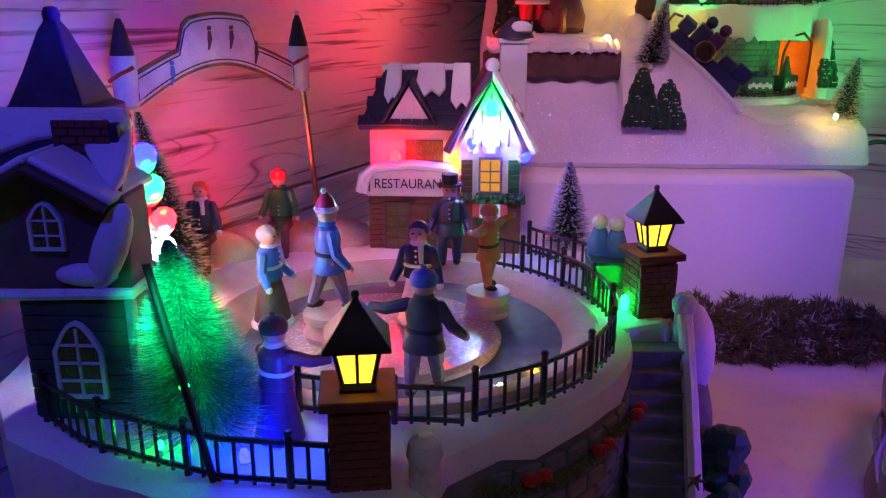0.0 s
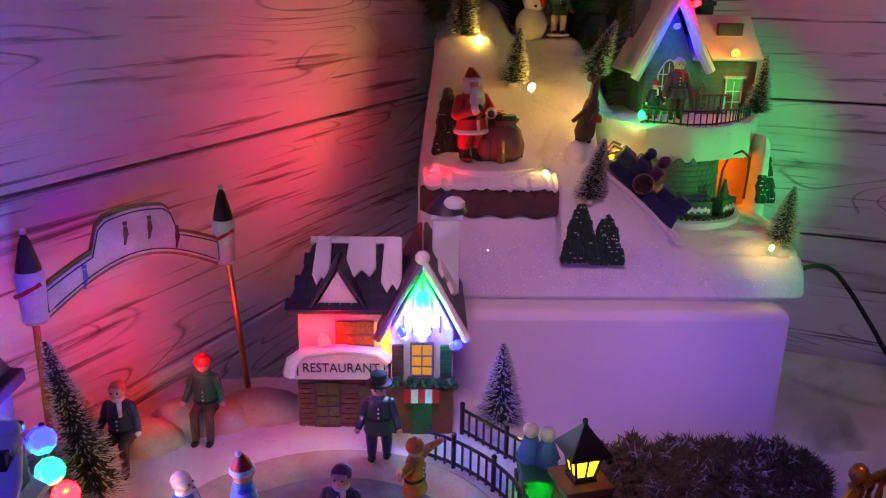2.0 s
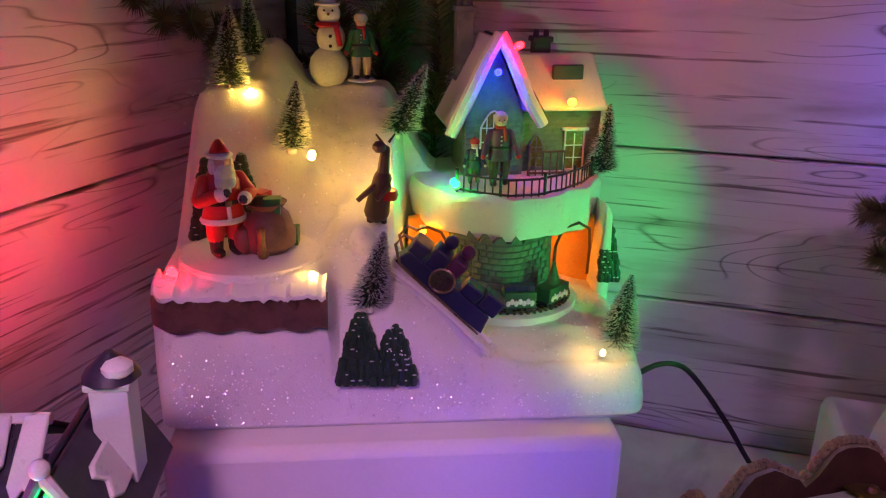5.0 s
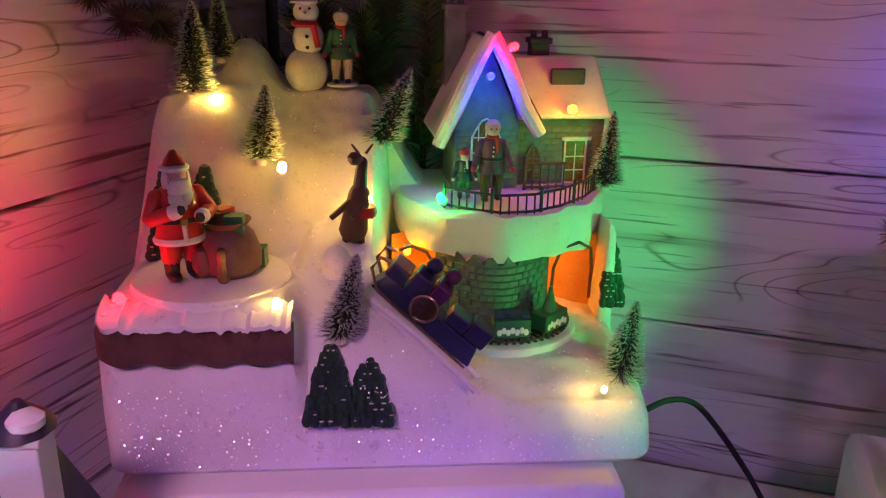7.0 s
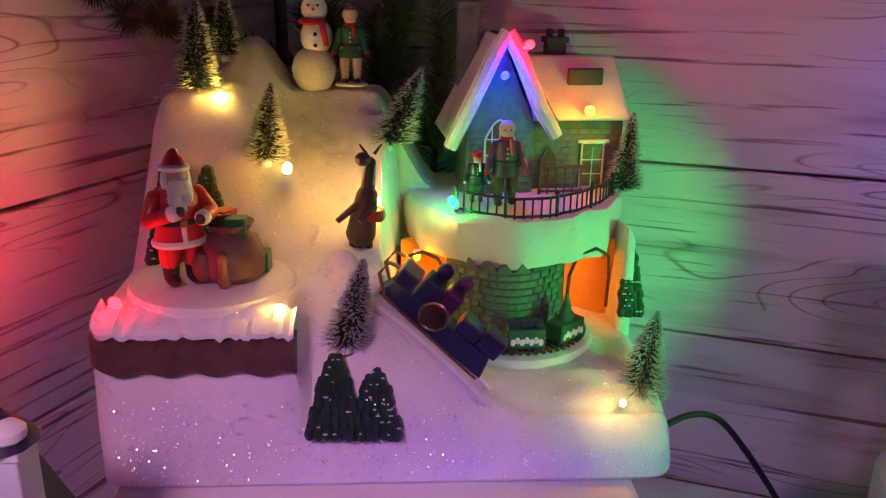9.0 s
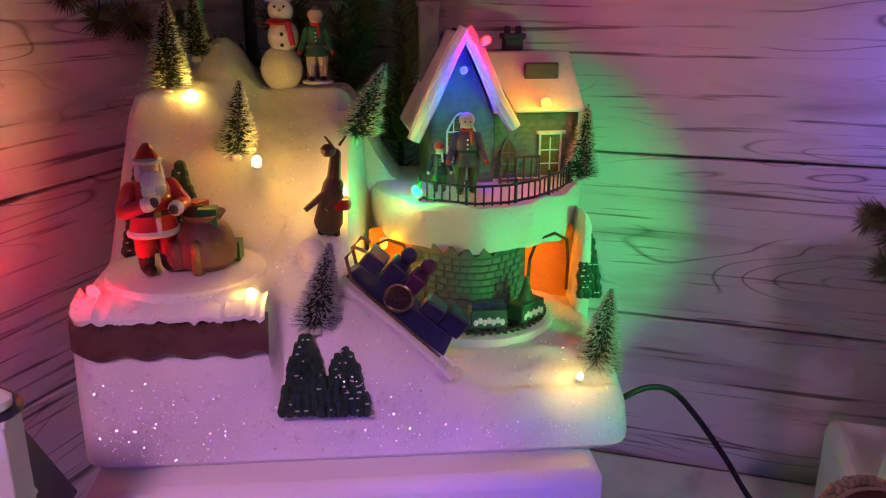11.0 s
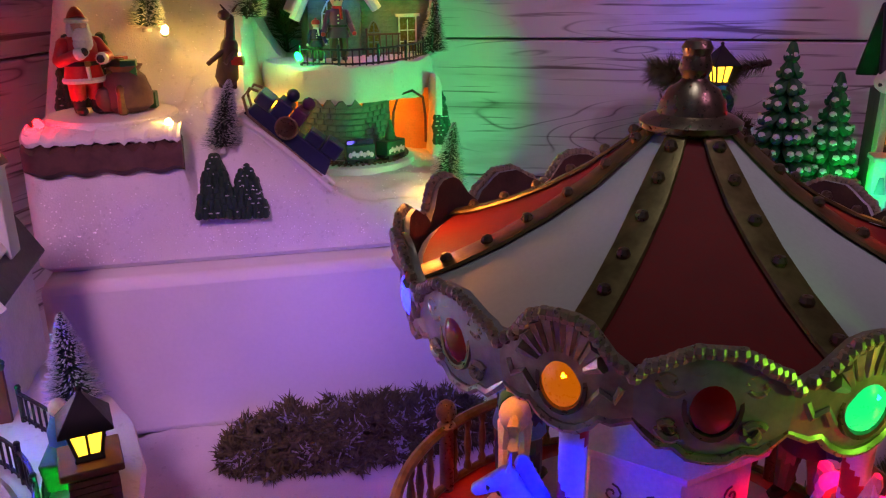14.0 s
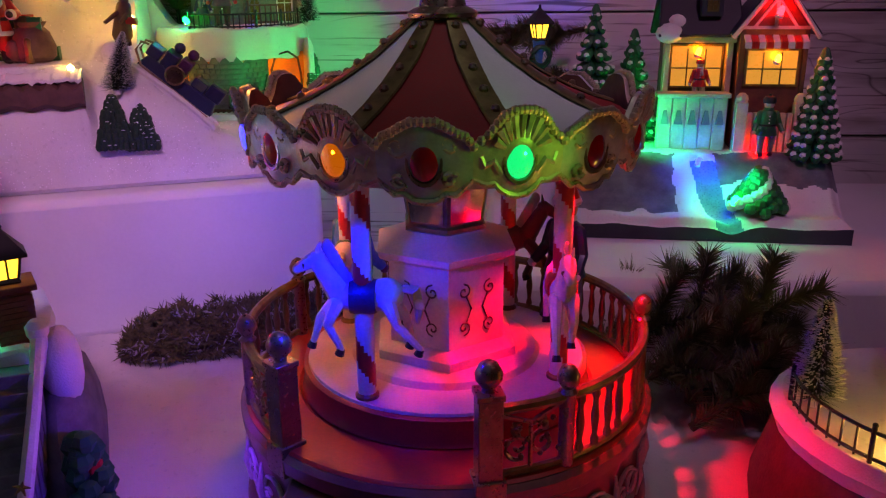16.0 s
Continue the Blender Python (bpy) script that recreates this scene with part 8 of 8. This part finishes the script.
# tunnel hill at the far right
hillr = thing("tunnel_hill", T((0.578, 0.238, 0)), "snow hill with a lit tunnel, fence and frosted trees on brown rock", "christmas village")
bm = B()
lathe(bm, [(0.085, 0), (0.088, 0.02), (0.080, 0.05), (0.076, 0.066)], 30)
part("rock_base", bm, BROWN, hillr, "brown rock base")
bm = B()
lathe(bm, [(0.079, 0.058), (0.082, 0.066), (0.076, 0.072), (0.0005, 0.073)], 30)
part("snow_top", bm, SNOW, hillr)
bm = B()
ball(bm, (0.045, 0.015, 0.085), (0.056, 0.045, 0.055), 0, 22)
part("snow_dome", bm, SNOW, hillr, "rounded snow dome")
bm = B()
m = T((-0.006, -0.012, 0.073)) @ Matrix.Rotation(radians(-52), 4, "Z") @ UPRIGHT
arcp = [(0.021 * math.cos(radians(a)), 0.028 * math.sin(radians(a))) for a in range(0, 181, 12)]
rings = []
for s, dz in ((1.0, 0.0), (1.0, 0.006), (0.76, 0.006), (0.76, -0.02)):
    rings.append([bm.verts.new(m @ Vector((x * s, z * s, dz))) for x, z in arcp])
quadify(bm, rings, 0, close=False, caps=(False, False))
part("tunnel_mouth", bm, ORANGEWALL, hillr, "ochre tunnel arch lit yellow")
fn = thing("lit_fence", T((0.578, 0.238, 0)), "black picket fence lit warm yellow", "fence")
picket_fence(fn, [(0.079 * math.cos(radians(a)) * 0.93, 0.079 * math.sin(radians(a)) * 0.93) for a in range(150, 262, 6)], 0.0725, 0.016, 0.0075, IRON, 8)
led((0.528, 0.208, 0.0745), WARM, "warm bulb behind the lit fence", (0, 0, 1), 1.4)
led((0.580, 0.232, 0.0745), WARM, "warm bulb in the tunnel", (0, 0, 1), 0.9)
brush_tree(T((0.522, 0.266, 0.073)), 0.046, 0.0145, "frosted green brush tree beside the tunnel", 45, 1500, 0.6)
brush_tree(T((0.535, 0.280, 0.073)), 0.050, 0.0150, "frosted green brush tree beside the tunnel", 46, 1500, 0.6)
brush_tree(T((0.612, 0.272, 0.132)), 0.060, 0.017, "frosted brush tree on the snow dome", 47, 1500, 0.6)

# mossy hedge before the white box
hedge = thing("moss_hedge", T((0.268, 0.600, 0.0)), "low hedge of dried moss dusted with frost", "hedge")
rng = random.Random(51)
for nm, mt, cnt, seedling in (("moss", MOSS, 6000, 0), ("frosted_moss", MOSSPALE, 1500, 1)):
    lines = []
    for k in range(cnt):
        u = rng.uniform(-1, 1)
        w = math.sqrt(max(0.05, 1 - u ** 4))
        a = rng.uniform(-0.15, math.pi + 0.15)
        rr = 0.030 * w * (0.85 + 0.45 * noise.noise(Vector((u * 7, a * 2.5, 0))))
        if seedling and noise.noise(Vector((u * 6 + 9, a * 2, 4))) < 0.05:
            continue
        c = Vector((u * 0.094, rr * math.cos(a) * 0.95, 0.004 + max(0.0, rr * math.sin(a)) * 1.05))
        d = (Vector((rng.gauss(0, 0.8), math.cos(a), math.sin(a))) + Vector((rng.gauss(0, 0.8), rng.gauss(0, 0.8), rng.gauss(0, 0.8)))).normalized()
        lines.append((c - d * 0.003, c + d * rng.uniform(0.004, 0.010)))
    ob = new(nm, needle_mesh(nm, lines, 0.0014, [mt]))
    ob.parent = hedge
bm = B()
rings = []
for k in range(17):
    u = -1 + 2 * k / 16
    w = 0.021 * math.sqrt(max(0.02, 1 - u ** 4))
    rings.append([bm.verts.new((u * 0.094, w * math.cos(a), max(0.0, w * math.sin(a)) + 0.001)) for a in [math.pi * j / 8 for j in range(9)]])
quadify(bm, rings, 0, close=False, caps=(True, True))
part("moss_core", bm, MOSS, hedge)

# fir branches: on the table at the right, behind the mountain, behind the street lamp
fir_branch("fir_branch", [(0.47, 0.49, 0.03), (0.51, 0.47, 0.035), (0.55, 0.45, 0.03), (0.60, 0.43, 0.02), (0.64, 0.41, 0.012)], 0.022, "dark green fir branch lying on the snow", 61, 2600, 0.9)
fir_branch("fir_branch", [(0.50, 0.42, 0.025), (0.525, 0.40, 0.03), (0.55, 0.375, 0.026), (0.575, 0.345, 0.015)], 0.022, "brownish fir branch beside the carousel", 62, 2200, 1.0)
fir_branch("fir_branch", [(0.155, 0.945, 0.30), (0.094, 0.935, 0.327), (0.075, 0.915, 0.322), (0.059, 0.895, 0.330), (0.044, 0.878, 0.338), (0.032, 0.865, 0.345)], 0.026, "dark fir branch hanging in the corner behind the peak", 63, 8000, 0.7, 0.0008)
fir_branch("fir_branch", [(0.20, 0.93, 0.22), (0.205, 0.925, 0.28), (0.215, 0.92, 0.33), (0.225, 0.91, 0.38)], 0.032, "dark fir branch behind the snowman", 64, 3200, 1.2)
fir_branch("fir_branch", [(0.245, 0.92, 0.20), (0.245, 0.905, 0.25), (0.25, 0.90, 0.30), (0.255, 0.90, 0.34)], 0.030, "dark fir branch beside the cottage gable", 65, 3200, 1.2)
fir_branch("fir_branch", [(0.17, 0.945, 0.25), (0.165, 0.94, 0.30), (0.165, 0.93, 0.36)], 0.030, "dark fir branch in the corner", 66, 2400, 1.2)
fir_branch("fir_branch", [(0.640, 0.745, 0.23), (0.61, 0.745, 0.225), (0.590, 0.745, 0.222), (0.565, 0.75, 0.220)], 0.022, "fir branch behind the street lamp", 67, 5000, 0.6, 0.0005)
fir_branch("fir_branch", [(0.645, 0.735, 0.165), (0.62, 0.735, 0.172), (0.598, 0.735, 0.178), (0.582, 0.74, 0.180)], 0.020, "fir branch low behind the street lamp", 68, 4500, 0.6, 0.0005)

for k, (x, y, r) in enumerate(((0.505, 0.455, 0.5), (0.535, 0.435, 0.9), (0.565, 0.425, 0.2), (0.520, 0.395, 1.2), (0.560, 0.385, 0.7), (0.595, 0.400, 0.4), (0.545, 0.350, 1.0))):
    a = -0.9 + r
    fir_branch("fir_branch", [(x - 0.03 * math.cos(a), y + 0.03 * math.sin(a), 0.012), (x, y, 0.030 + 0.012 * (k % 3)), (x + 0.03 * math.cos(a), y - 0.03 * math.sin(a), 0.036), (x + 0.05 * math.cos(a), y - 0.05 * math.sin(a), 0.026)], 0.024, "dense dark fir branch lying on the snow", 70 + k, 3600, 0.8, 0.0007)

# paper tag on the branch
bm = B()
block(bm, (0, 0, 0.016), (0.022, 0.0006, 0.034))
tag = solid("paper_tag", bm, PAPER, "white paper tag with printed bars on the fir branch", "paper tag", at=T((0.632, 0.402, 0.012)) @ Matrix.Rotation(radians(-30), 4, "Z") @ Matrix.Rotation(radians(-20), 4, "X"))
for k in range(6):
    bm = B()
    block(bm, (-0.004, -0.0006, 0.006 + 0.004 * k), (0.011 - 0.003 * (k % 2), 0.0003, 0.0012))
    part("print_bar", bm, INK, tag)
